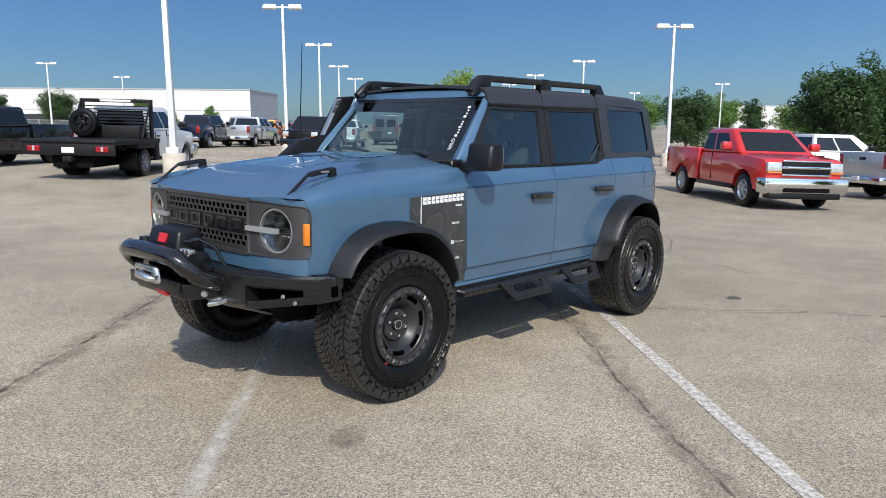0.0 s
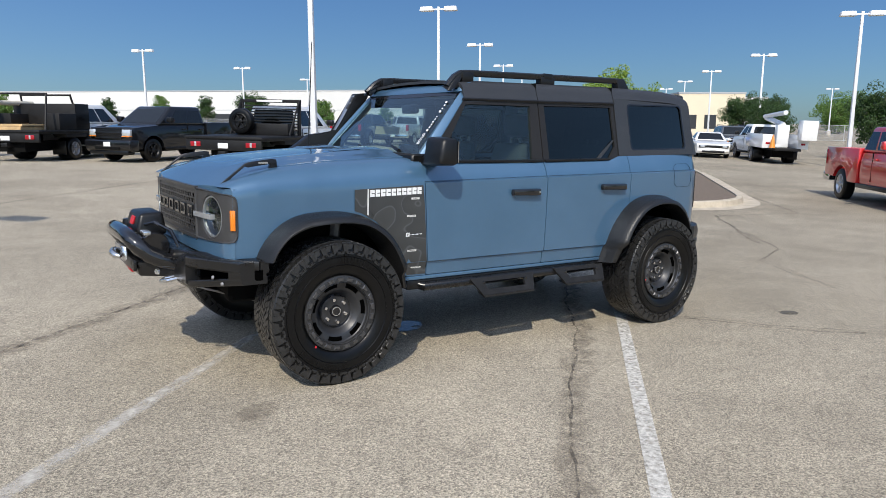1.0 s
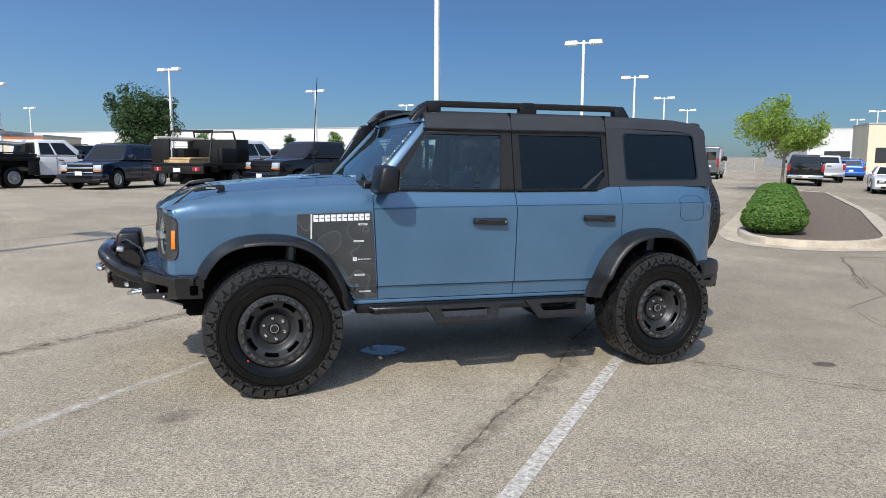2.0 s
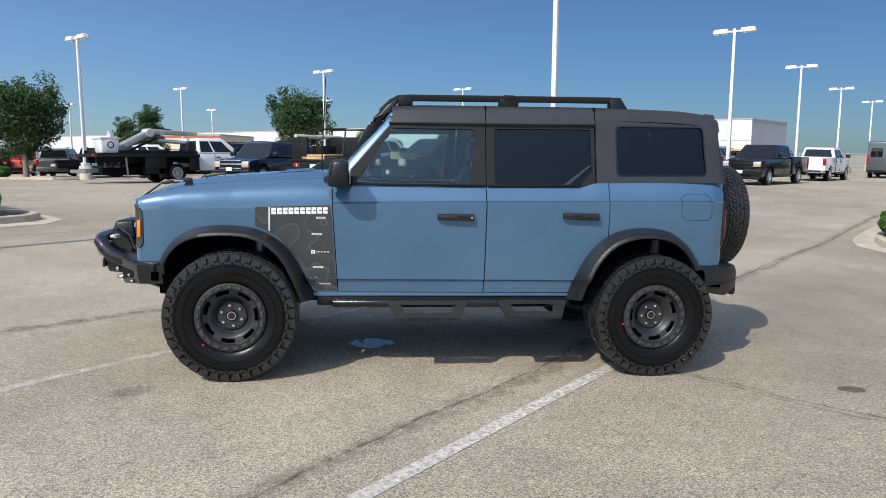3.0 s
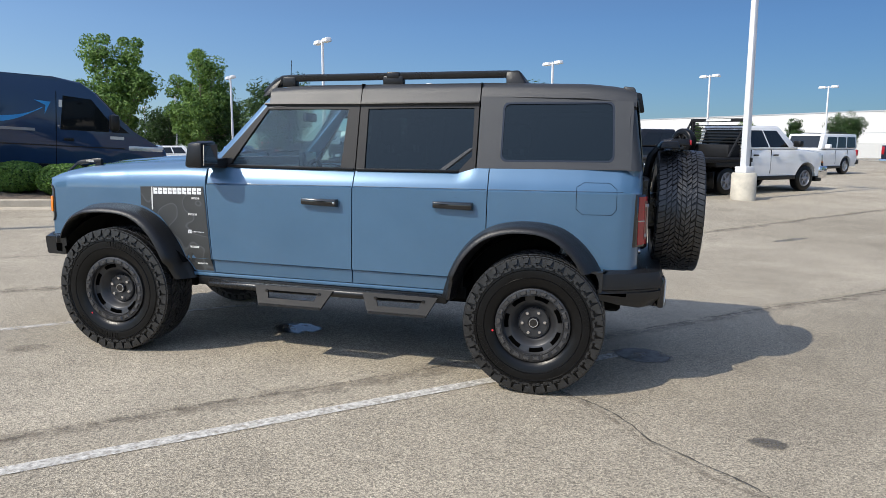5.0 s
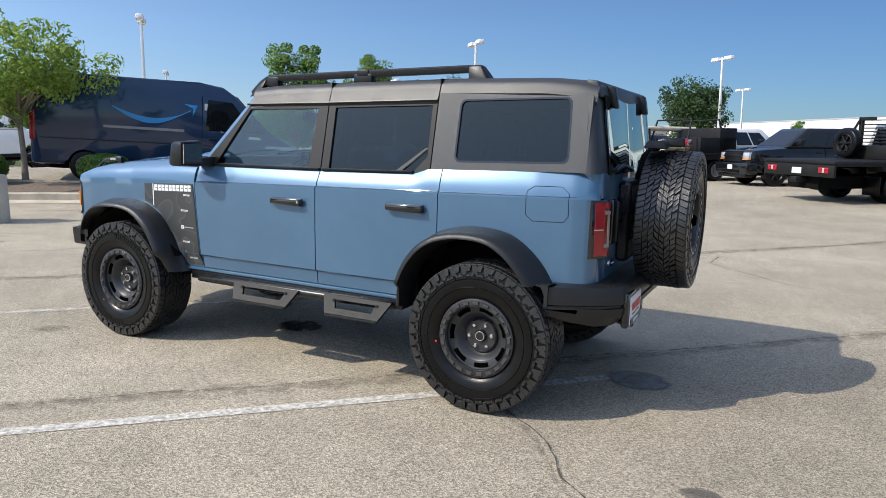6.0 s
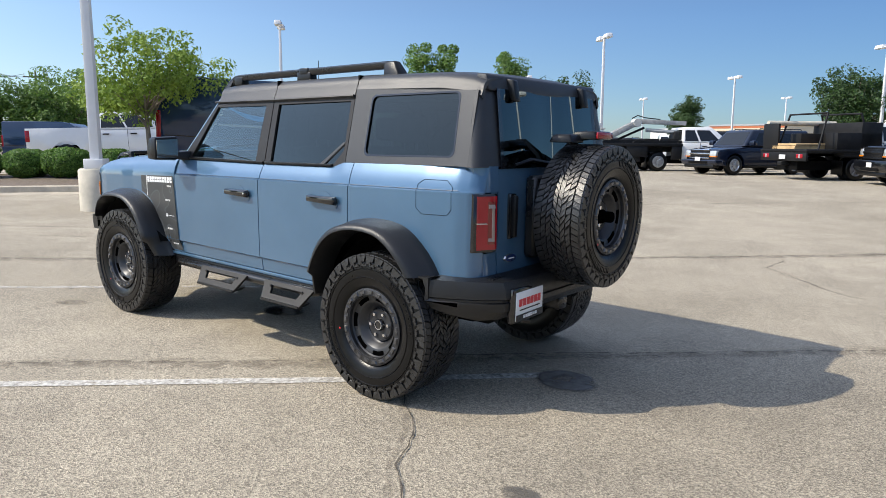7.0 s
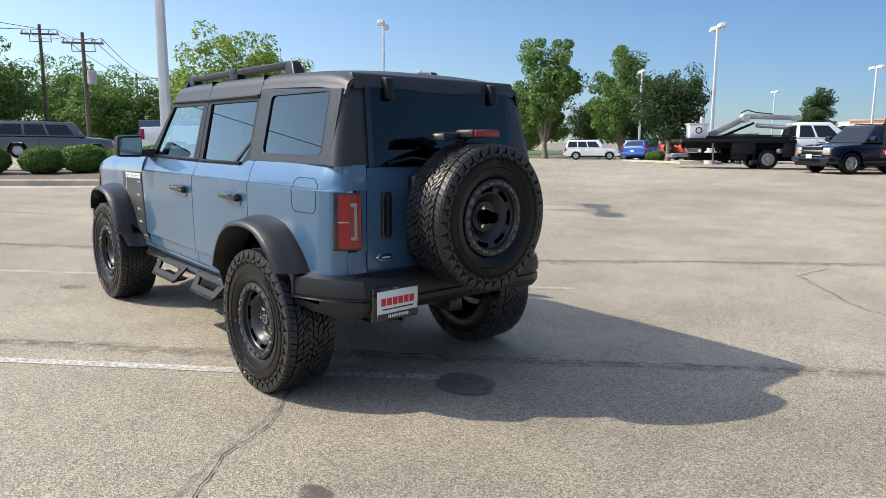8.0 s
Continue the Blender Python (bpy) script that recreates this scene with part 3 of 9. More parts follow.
def building(name, label, corners, height, wall_mats, base, openings=(), parapet=0.35):
    """A flat-roofed hall: walls with a parapet, a roof and set-back doors. corners: anticlockwise."""
    house = thing(name, label, "building")
    n = len(corners)
    for i in range(n):
        a, b = Vector((*corners[i], 0)), Vector((*corners[(i + 1) % n], 0))
        d = (b - a).normalized()
        inn = Vector((-d.y, d.x, 0)) * 0.3
        q = [a, b, b + inn - d * 0.3, a + inn + d * 0.3]
        part("wall", hexa([p + Vector((0, 0, base)) for p in q], [p + Vector((0, 0, height)) for p in q]), wall_mats[i % len(wall_mats)], house, smooth=0)
        q2 = [a - d * 0.08 - inn * 0.25, b + d * 0.08 - inn * 0.25, b + inn, a + inn]
        part("coping", hexa([p + Vector((0, 0, height)) for p in q2], [p + Vector((0, 0, height + 0.18)) for p in q2]), M["grey_wall"], house, smooth=0)
        for side, s0, s1, z0, z1, mat in openings:
            if side != i:
                continue
            L = (b - a).length
            out = -inn.normalized() * 0.03
            p0, p1 = a + d * L * s0 + out, a + d * L * s1 + out
            part("dock_door" if z0 < 0.5 else "wall_panel_joint", hexa([p0 + Vector((0, 0, z0)), p1 + Vector((0, 0, z0)), p1 - out * 2 + Vector((0, 0, z0)), p0 - out * 2 + Vector((0, 0, z0))],
                                   [p0 + Vector((0, 0, z1)), p1 + Vector((0, 0, z1)), p1 - out * 2 + Vector((0, 0, z1)), p0 - out * 2 + Vector((0, 0, z1))]), mat, house, smooth=0)
    bm = bmesh.new()
    bm.faces.new([bm.verts.new((x, y, height - parapet)) for x, y in corners])
    part("roof", bm, M["roof_grey"], house, smooth=0)
    return house


docks = [(3, s, s + 0.035, 0.0, 3.0, M["dark_opening"]) for s in (0.03, 0.10, 0.17, 0.24, 0.36, 0.45, 0.58, 0.70, 0.82)]
joints = [(3, 0.0, 1.0, 3.6, 3.68, M["grey_wall"])]
building("warehouse", "long white tilt-wall warehouse with grey end wall", [(58.8, 93.1), (72.5, 105.4), (-75, 240), (-92, 226)], 6.7, [M["grey_wall"], M["white_wall"]], -0.6, docks + joints)
building("warehouse", "far white warehouse behind the parked vehicles", [(96, 84), (118, 70), (135, 96), (113, 110)], 6.2, [M["white_wall"]], -0.6, [(0, 0.1, 0.25, 0.0, 2.6, M["dark_opening"]), (0, 0.5, 0.7, 2.8, 3.9, M["cream_wall"])])
building("office_building", "small cream building with a white cornice", [(66, 49), (72, 44.5), (77, 51), (71, 55)], 5.0, [M["cream_wall"]], -0.5, [(0, 0.1, 0.28, 1.0, 2.6, M["dark_opening"]), (0, 0.4, 0.58, 1.0, 2.6, M["dark_opening"])])
building("workshop_building", "low cream workshop with an orange roof edge", [(-23.0, 78.0), (-14.8, 76.6), (-12.6, 88), (-21, 90)], 3.6, [M["cream_wall"]], -0.6, [(0, 0.0, 1.0, 3.35, 3.62, M["orange_trim"]), (0, 0.62, 0.84, 0.0, 2.7, M["white_wall"])])
building("workshop_building", "low pale building far across the lot", [(168, 60), (186, 40), (198, 52), (180, 72)], 6.0, [M["white_wall"]], -0.6)


# ---- lamp posts ----
LAMP_MESHES = {}


def lamp_post(x, y, turn, label="tall white twin-head parking lot lamp post"):
    post = thing("lamp_post", label, "street lamp", "lamp posts of the lot", pose(x, y, gz(x, y) - 0.02))
    post.matrix_basis = pose(x, y, gz(x, y) - 0.02, 0, 0, turn)
    store = LAMP_MESHES
    if not store:
        base = lathe([(0.30, -0.2), (0.32, 0.0), (0.315, 0.70), (0.29, 0.735), (0.0, 0.74)], 28)
        bmesh.ops.rotate(base, verts=base.verts[:], cent=(0, 0, 0), matrix=Matrix.Rotation(radians(90), 3, "X"))
        store["concrete_base"] = finish("concrete_base", base, M["concrete"])
        store["base_cover"] = finish("base_cover", box(-0.17, 0.17, -0.17, 0.17, 0.735, 0.90, 0.015), M["pole"])
        store["pole"] = finish("pole", hexa([(sx * 0.085, sy * 0.085, 0.85) for sx, sy in ((-1, -1), (1, -1), (1, 1), (-1, 1))],
                                            [(sx * 0.058, sy * 0.058, 7.35) for sx, sy in ((-1, -1), (1, -1), (1, 1), (-1, 1))], 0.012), M["pole"])
        store["lamp_arm"] = finish("lamp_arm", box(-0.62, 0.62, -0.04, 0.04, 7.18, 7.26, 0.01), M["pole"])
        head = hexa([(-0.36, -0.19, 7.14), (0.36, -0.19, 7.14), (0.36, 0.19, 7.14), (-0.36, 0.19, 7.14)],
                    [(-0.30, -0.15, 7.36), (0.30, -0.15, 7.36), (0.30, 0.15, 7.36), (-0.30, 0.15, 7.36)], 0.03)
        store["lamp_head"] = finish("lamp_head", head, M["pole"])
        store["lens"] = finish("lens", box(-0.30, 0.30, -0.15, 0.15, 7.125, 7.145, 0.005), M["lens"])
    for key in ("concrete_base", "base_cover", "pole", "lamp_arm"):
        ob = new(key, store[key])
        ob.parent = post
    for sx in (-0.62, 0.62):
        head = new("lamp_head", store["lamp_head"])
        head.parent = post
        head.matrix_basis = pose(sx, 0, 0)
        lens = new("lens", store["lens"])
        lens.parent = head
    return post


LAMPS = [(5.40, 14.90, -45), (17.6, 26.6, -45), (29.0, 38.2, -45), (41.5, 51.0, -45), (54.5, 63.5, -45),
         (-26.0, 20.2, -45), (-14.3, 33.6, -45), (-2.3, 47.0, -45), (10.0, 60.0, -45), (22.8, 73.0, -45), (35.5, 85.0, -45),
         (-41.0, 35.0, -45), (-28.4, 48.0, -45), (-15.2, 60.4, -45), (-3.0, 74.0, -45), (32.0, 12.67, -45), (49.4, 28.4, -45), (62.5, 42.4, -45), (76, 56, -45), (91, 71, -45),
         (-43.6, 63.0, -45), (-31.0, 78.0, -45), (-18, 90, -45), (-59, 79, -45), (90, 32, -45), (111, 55, -45)]
for lx, ly, la in LAMPS:
    lamp_post(lx, ly, la)
tall = lamp_post(-8.61, 2.2, -45)
tall.matrix_basis = tall.matrix_basis @ Matrix.Diagonal((1, 1, 1.055, 1))


# ---- trees and shrubs ----
def leaf_cloud(centres, count, size, seed, spread=1.0):
    """Small folded leaves scattered in clumps: one mesh."""
    rr = random.Random(seed)
    verts, faces = [], []
    for _ in range(count):
        cx, cy, cz, cr = rr.choice(centres)
        while True:
            d = Vector((rr.uniform(-1, 1), rr.uniform(-1, 1), rr.uniform(-1, 1)))
            if 0.05 < d.length < 1:
                break
        d = d.normalized() * (d.length ** 0.55)
        p = Vector((cx, cy, cz)) + Vector((d.x * cr, d.y * cr, d.z * cr * 0.8)) * spread
        s = size * rr.uniform(0.6, 1.35)
        out = (d + Vector((rr.uniform(-1, 1), rr.uniform(-1, 1), rr.uniform(-0.2, 1.2)))).normalized()
        a = out.orthogonal().normalized()
        a.rotate(Matrix.Rotation(rr.uniform(0, 6.283), 3, out))
        b = out.cross(a)
        k = len(verts)
        verts += [p - a * s, p + b * s * 0.45 + out * s * 0.2, p + a * s, p - b * s * 0.45 + out * s * 0.12]
        faces.append((k, k + 1, k + 2, k + 3))
    me = bpy.data.meshes.new("leaves")
    me.from_pydata([tuple(v) for v in verts], [], faces)
    return me


def tree_model(label, height, crown_r, trunk_h, trunk_r, leaves, leaf, mat, seed, shape="round", limbs=7, where=(0, 0)):
    rr = random.Random(seed)
    tree = thing("tree", label, "tree", "", pose(where[0], where[1], gz(*where) - 0.03))
    lean = rr.uniform(-0.05, 0.05)
    pts = [(0, 0, -0.1), (0.01, 0, trunk_h * 0.5), (lean, lean * 0.6, trunk_h), (lean * 2, lean, height * 0.72)]
    part("trunk", sweep(pts, [trunk_r * 1.35, trunk_r, trunk_r * 0.85, trunk_r * 0.25], 10), M["bark"], tree)
    tips = []
    bm = bmesh.new()
    for k in range(limbs):
        a = 2 * math.pi * (k + rr.uniform(-0.25, 0.25)) / limbs
        z0 = trunk_h * rr.uniform(0.85, 1.3)
        if shape == "cone":
            f = rr.uniform(0.0, 0.95)
            z1 = trunk_h + (height - trunk_h) * f
            reach = crown_r * (1 - f * 0.85) * rr.uniform(0.6, 0.95)
            z0 = max(trunk_h * 0.9, z1 - reach * 0.5)
        elif shape == "spread":
            z1 = trunk_h + (height - trunk_h) * rr.uniform(0.25, 0.95)
            reach = crown_r * rr.uniform(0.45, 1.0)
        else:
            z1 = trunk_h + (height - trunk_h) * rr.uniform(0.1, 0.9)
            t = (z1 - trunk_h) / (height - trunk_h) * 2 - 1
            reach = crown_r * math.sqrt(max(0.12, 1 - t * t)) * rr.uniform(0.55, 0.92)
        z0 = min(z0, z1)
        e = (math.cos(a) * reach, math.sin(a) * reach, z1)
        m1 = (e[0] * 0.45, e[1] * 0.45, z0 + (z1 - z0) * 0.62)
        join(bm, sweep([(lean, lean * 0.6, z0), m1, e], [trunk_r * 0.42, trunk_r * 0.26, trunk_r * 0.07], 6))
        for f in (0.55, 0.8, 1.0):
            tips.append((e[0] * f, e[1] * f, z0 + (z1 - z0) * (0.35 + 0.65 * f), crown_r * rr.uniform(0.20, 0.36)))
        for _ in range(2):
            sx, sy, sz = rr.uniform(-1, 1) * crown_r * 0.3, rr.uniform(-1, 1) * crown_r * 0.3, rr.uniform(-0.3, 0.4) * crown_r
            tips.append((e[0] * 0.85 + sx, e[1] * 0.85 + sy, e[2] + sz, crown_r * rr.uniform(0.12, 0.24)))
    tips.append((lean * 2, lean, height * 0.86, crown_r * 0.30))
    part("branching", bm, M["bark"], tree)
    me = leaf_cloud(tips, leaves, leaf, seed)
    me.materials.append(mat)
    crown = new("crown", me)
    crown.parent = tree
    return tree


def tree_again(model, x, y, s, turn, sz=1.0):
    m = pose(x, y, gz(x, y) - 0.03, 0, 0, turn) @ Matrix.Diagonal((s, s, s * sz, 1))
    return copy_thing(model, m)


YOUNG = tree_model("slender young tree with fresh light-green leaves", 3.25, 1.62, 1.50, 0.062, 12500, 0.056, M["leaf_young"], 3, "spread", 24, (-12.66, 5.44))
tree_again(YOUNG, 25.9, 21.4, 1.25, 130, 1.0)
OAK = tree_model("dense dark-green live oak beside the lot", 6.3, 2.6, 1.6, 0.16, 17000, 0.105, M["leaf_dark"], 11, "round", 34, (-18.0, 35.4))
OAK.matrix_basis = OAK.matrix_basis @ Matrix.Diagonal((0.88, 0.88, 0.86, 1))
tree_again(OAK, -4.1, 48.5, 1.12, 80)
tree_again(OAK, 30.5, 4.2, 0.93, 200)
tree_again(OAK, 33.8, 2.6, 0.86, 20)
tree_again(OAK, 41.2, 15.6, 0.80, 140, 1.0)
tree_again(OAK, 38.2, 20.6, 0.62, 40, 1.0)
tree_again(OAK, 29.5, 90.0, 1.0, 10)
tree_again(OAK, -46.5, 65.0, 1.15, 30)
tree_again(OAK, -36.5, 60.0, 1.25, 190)
tree_again(OAK, 83, 48, 1.0, 120)
tree_again(OAK, 60, 37, 0.85, 240)
tree_again(OAK, 92, 62, 0.9, 290)
CONE = tree_model("pointed dark-green cedar elm by the lot", 6.0, 2.3, 1.0, 0.12, 12000, 0.10, M["leaf_dark"], 23, "cone", 26, (-15.6, 51.0))
CONE.matrix_basis = CONE.matrix_basis @ Matrix.Diagonal((0.86, 0.86, 0.78, 1))
tree_again(CONE, 41.0, 92.0, 0.95, 60)
tree_again(CONE, 14.0, 104.0, 0.9, 160)
tree_again(CONE, 50.5, 14.6, 0.82, 100)
tree_again(CONE, 26, 99, 1.0, 10)
ELM = tree_model("tall spreading light-green tree behind the lot", 12.6, 3.9, 1.3, 0.30, 26000, 0.17, M["leaf_mid"], 31, "round", 28, (-45.5, 56.0))
tree_again(ELM, -37.6, 58.5, 0.88, 90)
tree_again(ELM, -52.0, 60.0, 0.60, 190)
tree_again(CONE, -20.5, 62.0, 0.95, 50)
tree_again(ELM, 38.5, 86.5, 0.36, 120)
tree_again(ELM, 20.0, 100.0, 0.40, 20)
tree_again(ELM, 50.5, 90.5, 0.34, 200)
tree_again(ELM, 2.0, 112.0, 0.42, 260)
tree_again(ELM, 46.5, 94.5, 0.26, 310)
tree_again(ELM, 8.0, 118.0, 0.30, 80)
WOOD = tree_model("broad light-green roadside tree", 6.4, 4.4, 0.9, 0.22, 20000, 0.14, M["leaf_mid"], 41, "round", 30, (-57.0, 22.0))
for wx, wy, ws, wt, wz in ((-60.0, 16.2, 1.0, 40, 0.92), (-72, 6, 1.3, 120, 1.0), (-55, 5.5, 1.1, 200, 0.95), (-52, -0.5, 1.15, 300, 1.15), (-66, 27, 1.1, 80, 0.9), (-75, 38, 1.2, 10, 0.9),
                           (-60, 34, 0.9, 150, 0.85), (-82, 52, 1.3, 250, 0.9), (-92, 70, 1.4, 330, 0.9), (-70, 78, 1.1, 60, 0.9), (110, 40, 1.0, 20, 0.9), (128, 62, 1.1, 110, 0.9), (84, 20, 0.9, 200, 0.8),
                           (-84, 20, 1.4, 75, 1.0), (-60, -8, 1.2, 15, 1.0), (-40, -30, 1.1, 95, 1.1), (-14, -38, 1.0, 140, 1.1), (-30.0, -20.5, 1.0, 75, 1.0), (10, -42, 1.1, 220, 1.0), (34, -36, 1.0, 310, 1.1)):
    tree_again(WOOD, wx, wy, ws, wt, wz)


def shrub_model(label, rx, ry, h, leaves, seed, where, turn=0.0):
    rr = random.Random(seed)
    bush = thing("shrub", label, "shrub", "clipped shrubs", pose(where[0], where[1], gz(*where) + 0.10, 0, 0, turn))
    bm = bmesh.new()
    bmesh.ops.create_icosphere(bm, subdivisions=3, radius=1.0)
    for v in bm.verts:
        s = 0.90 + 0.10 * noise.noise(v.co * 2.5 + Vector((seed, 0, 0)))
        z = v.co.z
        flat = 1 - 0.16 * max(0, z) ** 4
        v.co = Vector((v.co.x * rx * s, v.co.y * ry * s, (z * flat * s * 0.5 + 0.46) * h))
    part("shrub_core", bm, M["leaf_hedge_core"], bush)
    verts, faces = [], []
    for _ in range(leaves):
        a, z = rr.uniform(0, 6.283), rr.uniform(-0.9, 1)
        q = math.sqrt(1 - z * z)
        d = Vector((math.cos(a) * q, math.sin(a) * q, z))
        s = 0.94 + 0.10 * noise.noise(d * 2.5 + Vector((seed, 0, 0))) + rr.uniform(-0.05, 0.055)
        p = Vector((d.x * rx * s, d.y * ry * s, (d.z * (1 - 0.16 * max(0, d.z) ** 4) * s * 0.5 + 0.46) * h))
        out = (d + Vector((rr.uniform(-1, 1), rr.uniform(-1, 1), rr.uniform(-0.6, 1)))).normalized()
        u = out.orthogonal().normalized()
        u.rotate(Matrix.Rotation(rr.uniform(0, 6.283), 3, out))
        w = out.cross(u)
        g = rr.uniform(0.020, 0.036)
        k = len(verts)
        verts += [p - u * g, p + w * g * 0.55 + out * 0.006, p + u * g, p - w * g * 0.55 + out * 0.006]
        faces.append((k, k + 1, k + 2, k + 3))
    me = bpy.data.meshes.new("leaves")
    me.from_pydata([tuple(v) for v in verts], [], faces)
    me.materials.append(M["leaf_hedge"])
    ob = new("leaves", me)
    ob.parent = bush
    return bush


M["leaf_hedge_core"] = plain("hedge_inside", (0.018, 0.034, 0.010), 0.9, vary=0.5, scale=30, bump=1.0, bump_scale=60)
SHRUB = shrub_model("round clipped green boxwood shrub in mulch", 0.60, 0.56, 0.80, 9000, 5, (-7.85, 8.68))
for bx, by, bs, bt in ((-8.55, 8.0, 0.98, 40), (-9.2, 7.4, 0.92, 90), (-10.1, 7.1, 0.9, 10), (-11.35, 6.5, 0.95, 50), (-13.15, 4.75, 0.95, 130), (-13.9, 3.95, 1.02, 220), (-14.7, 3.35, 0.98, 310), (-15.5, 2.45, 1.05, 80), (-15.85, 1.5, 1.0, 170), (-16.4, 0.3, 1.0, 20), (-16.9, -0.9, 1.0, 260)):
    copy_thing(SHRUB, pose(bx, by, gz(bx, by) + 0.10, 0, 0, bt) @ Matrix.Diagonal((bs, bs, bs, 1)))
for bx, by, bs, bt in ((-21.0, 39.2, 0.95, 20), (-22.4, 40.6, 0.85, 120)):
    copy_thing(SHRUB, pose(bx, by, gz(bx, by) + 0.10, 0, 0, bt) @ Matrix.Diagonal((bs, bs, bs, 1)))


for k in range(15):
    bx, by = 10.35 + 0.68 * k, 6.6 + 0.66 * k
    bush = copy_thing(SHRUB, pose(bx, by, gz(bx, by) + 0.10, 0, 0, 57 * k) @ Matrix.Diagonal((1.22, 1.22, 0.92, 1)))
    tagged(bush, "clipped green hedge plant grown into a row", "shrub", "hedge row")


# ---- utility poles and wires ----
def utility_pole(x, y, h, turn, label, transformer=False):
    p = thing("utility_pole", label, "utility pole", "roadside utility poles", pose(x, y, gz(x, y) - 0.1, 0, 0, turn))
    part("pole", sweep([(0, 0, 0), (0, 0, h * 0.5), (0, 0, h)], [0.17, 0.14, 0.11], 10), M["wood_pole"], p)
    part("crossarm", box(-1.3, 1.3, -0.06, 0.06, h - 0.75, h - 0.62, 0.01), M["wood_pole"], p)
    part("brace", boxes((-0.7, 0.7, 0.06, 0.09, h - 1.25, h - 1.2), (-0.75, -0.70, 0.06, 0.09, h - 1.25, h - 0.7), (0.7, 0.75, 0.06, 0.09, h - 1.25, h - 0.7)), M["wood_pole"], p)
    for sx in (-1.2, -0.6, 0.6, 1.2):
        part("insulator", sweep([(sx, 0, h - 0.62), (sx, 0, h - 0.52), (sx, 0, h - 0.42)], [0.03, 0.06, 0.04], 8), M["concrete"], p)
    if transformer:
        part("transformer", sweep([(0.42, 0, h - 3.4), (0.42, 0, h - 3.35), (0.42, 0, h - 2.5), (0.42, 0, h - 2.45)], [0.25, 0.30, 0.30, 0.22], 14), M["roof_grey"], p)
        part("bracket", box(0.08, 0.2, -0.05, 0.05, h - 3.1, h - 2.8), M["roof_grey"], p)
    return p


UP = [(-64.0, -6.5, 10.5), (-54.7, 9.95, 9.6), (-47.25, 10.9, 8.3), (-85.0, 26.5, 9.7), (-88.1, 32.7, 10.4), (-100, 62, 11)]
utility_pole(*UP[0], 60, "weathered wooden utility pole with a crossarm")
utility_pole(*UP[1], 60, "weathered wooden utility pole with a crossarm")
utility_pole(*UP[2], 60, "weathered wooden utility pole with a grey transformer", True)
utility_pole(*UP[3], 60, "weathered wooden utility pole with a crossarm")
utility_pole(*UP[4], 60, "weathered wooden utility pole with a crossarm")
utility_pole(-63.4, 119.0, 11.0, 20, "distant wooden utility pole with crossarms")


def wire(a, b, sag, label="sagging overhead power cable"):
    a, b = Vector(a), Vector(b)
    pts = [a + (b - a) * k / 14 - Vector((0, 0, sag * 4 * (k / 14) * (1 - k / 14))) for k in range(15)]
    tagged(part("power_cable", sweep(pts, 0.022, 5), M["wire"]), label, "cable", "overhead cables")


for (xa, ya, ha), (xb, yb, hb) in ((UP[0], UP[1]), (UP[1], UP[2]), (UP[2], UP[3]), (UP[3], UP[4])):
    for off in (-1.2, 0.6, 1.2):
        ox, oy = off * math.cos(radians(60)), off * math.sin(radians(60))
        wire((xa + ox, ya + oy, ha - 0.45 + gz(xa, ya)), (xb + ox, yb + oy, hb - 0.45 + gz(xb, yb)), 0.35)
    wire((xa, ya, ha - 4.2), (xb, yb, hb - 4.2), 0.4)
wire((UP[1][0], UP[1][1], UP[1][2]), (-10, -40, 11), 1.2)
wire((-10, -40, 11), (45, -38, 11), 1.3)
wire((-10, -40, 9.6), (45, -38, 9.6), 1.3)


def fence(xa, ya, xb, yb, h=1.8):
    f = thing("chain_fence", "galvanised chain-link fence at the lot's edge", "fence")
    n = int(math.hypot(xb - xa, yb - ya) / 3)
    for k in range(n + 1):
        x, y = xa + (xb - xa) * k / n, ya + (yb - ya) * k / n
        part("fence_post", sweep([(x, y, gz(x, y) - 0.05), (x, y, gz(x, y) + h)], 0.035, 6), M["roof_grey"], f)
    for z in (0.1, h - 0.05):
        part("fence_rail", sweep([(xa + (xb - xa) * k / n, ya + (yb - ya) * k / n, gz(xa + (xb - xa) * k / n, ya + (yb - ya) * k / n) + z) for k in range(n + 1)], 0.02, 5), M["roof_grey"], f)
    bm = sheet(lambda u, v: (xa + (xb - xa) * u, ya + (yb - ya) * u, gz(xa + (xb - xa) * u, ya + (yb - ya) * u) + 0.08 + v * (h - 0.1)), n, 1)
    part("mesh_screen", bm, M["chainlink"], f, smooth=0)


def chainlink_material():
    m, n, l, b = shader("chain_link")
    b.inputs["Base Color"].default_value, b.inputs["Metallic"].default_value, b.inputs["Roughness"].default_value = (0.28, 0.29, 0.29, 1), 0.6, 0.5
    b.inputs["Alpha"].default_value = 0.28
    return m


M["chainlink"] = chainlink_material()
fence(66, 58, 80, 30)
fence(80, 30, 52, -2)
fence(20, 78, 62, 56)
fence(-12, 84, 20, 78)
fence(-58, 70, -30, 92)


# ---- parked vehicles ----
WHEELS = {}


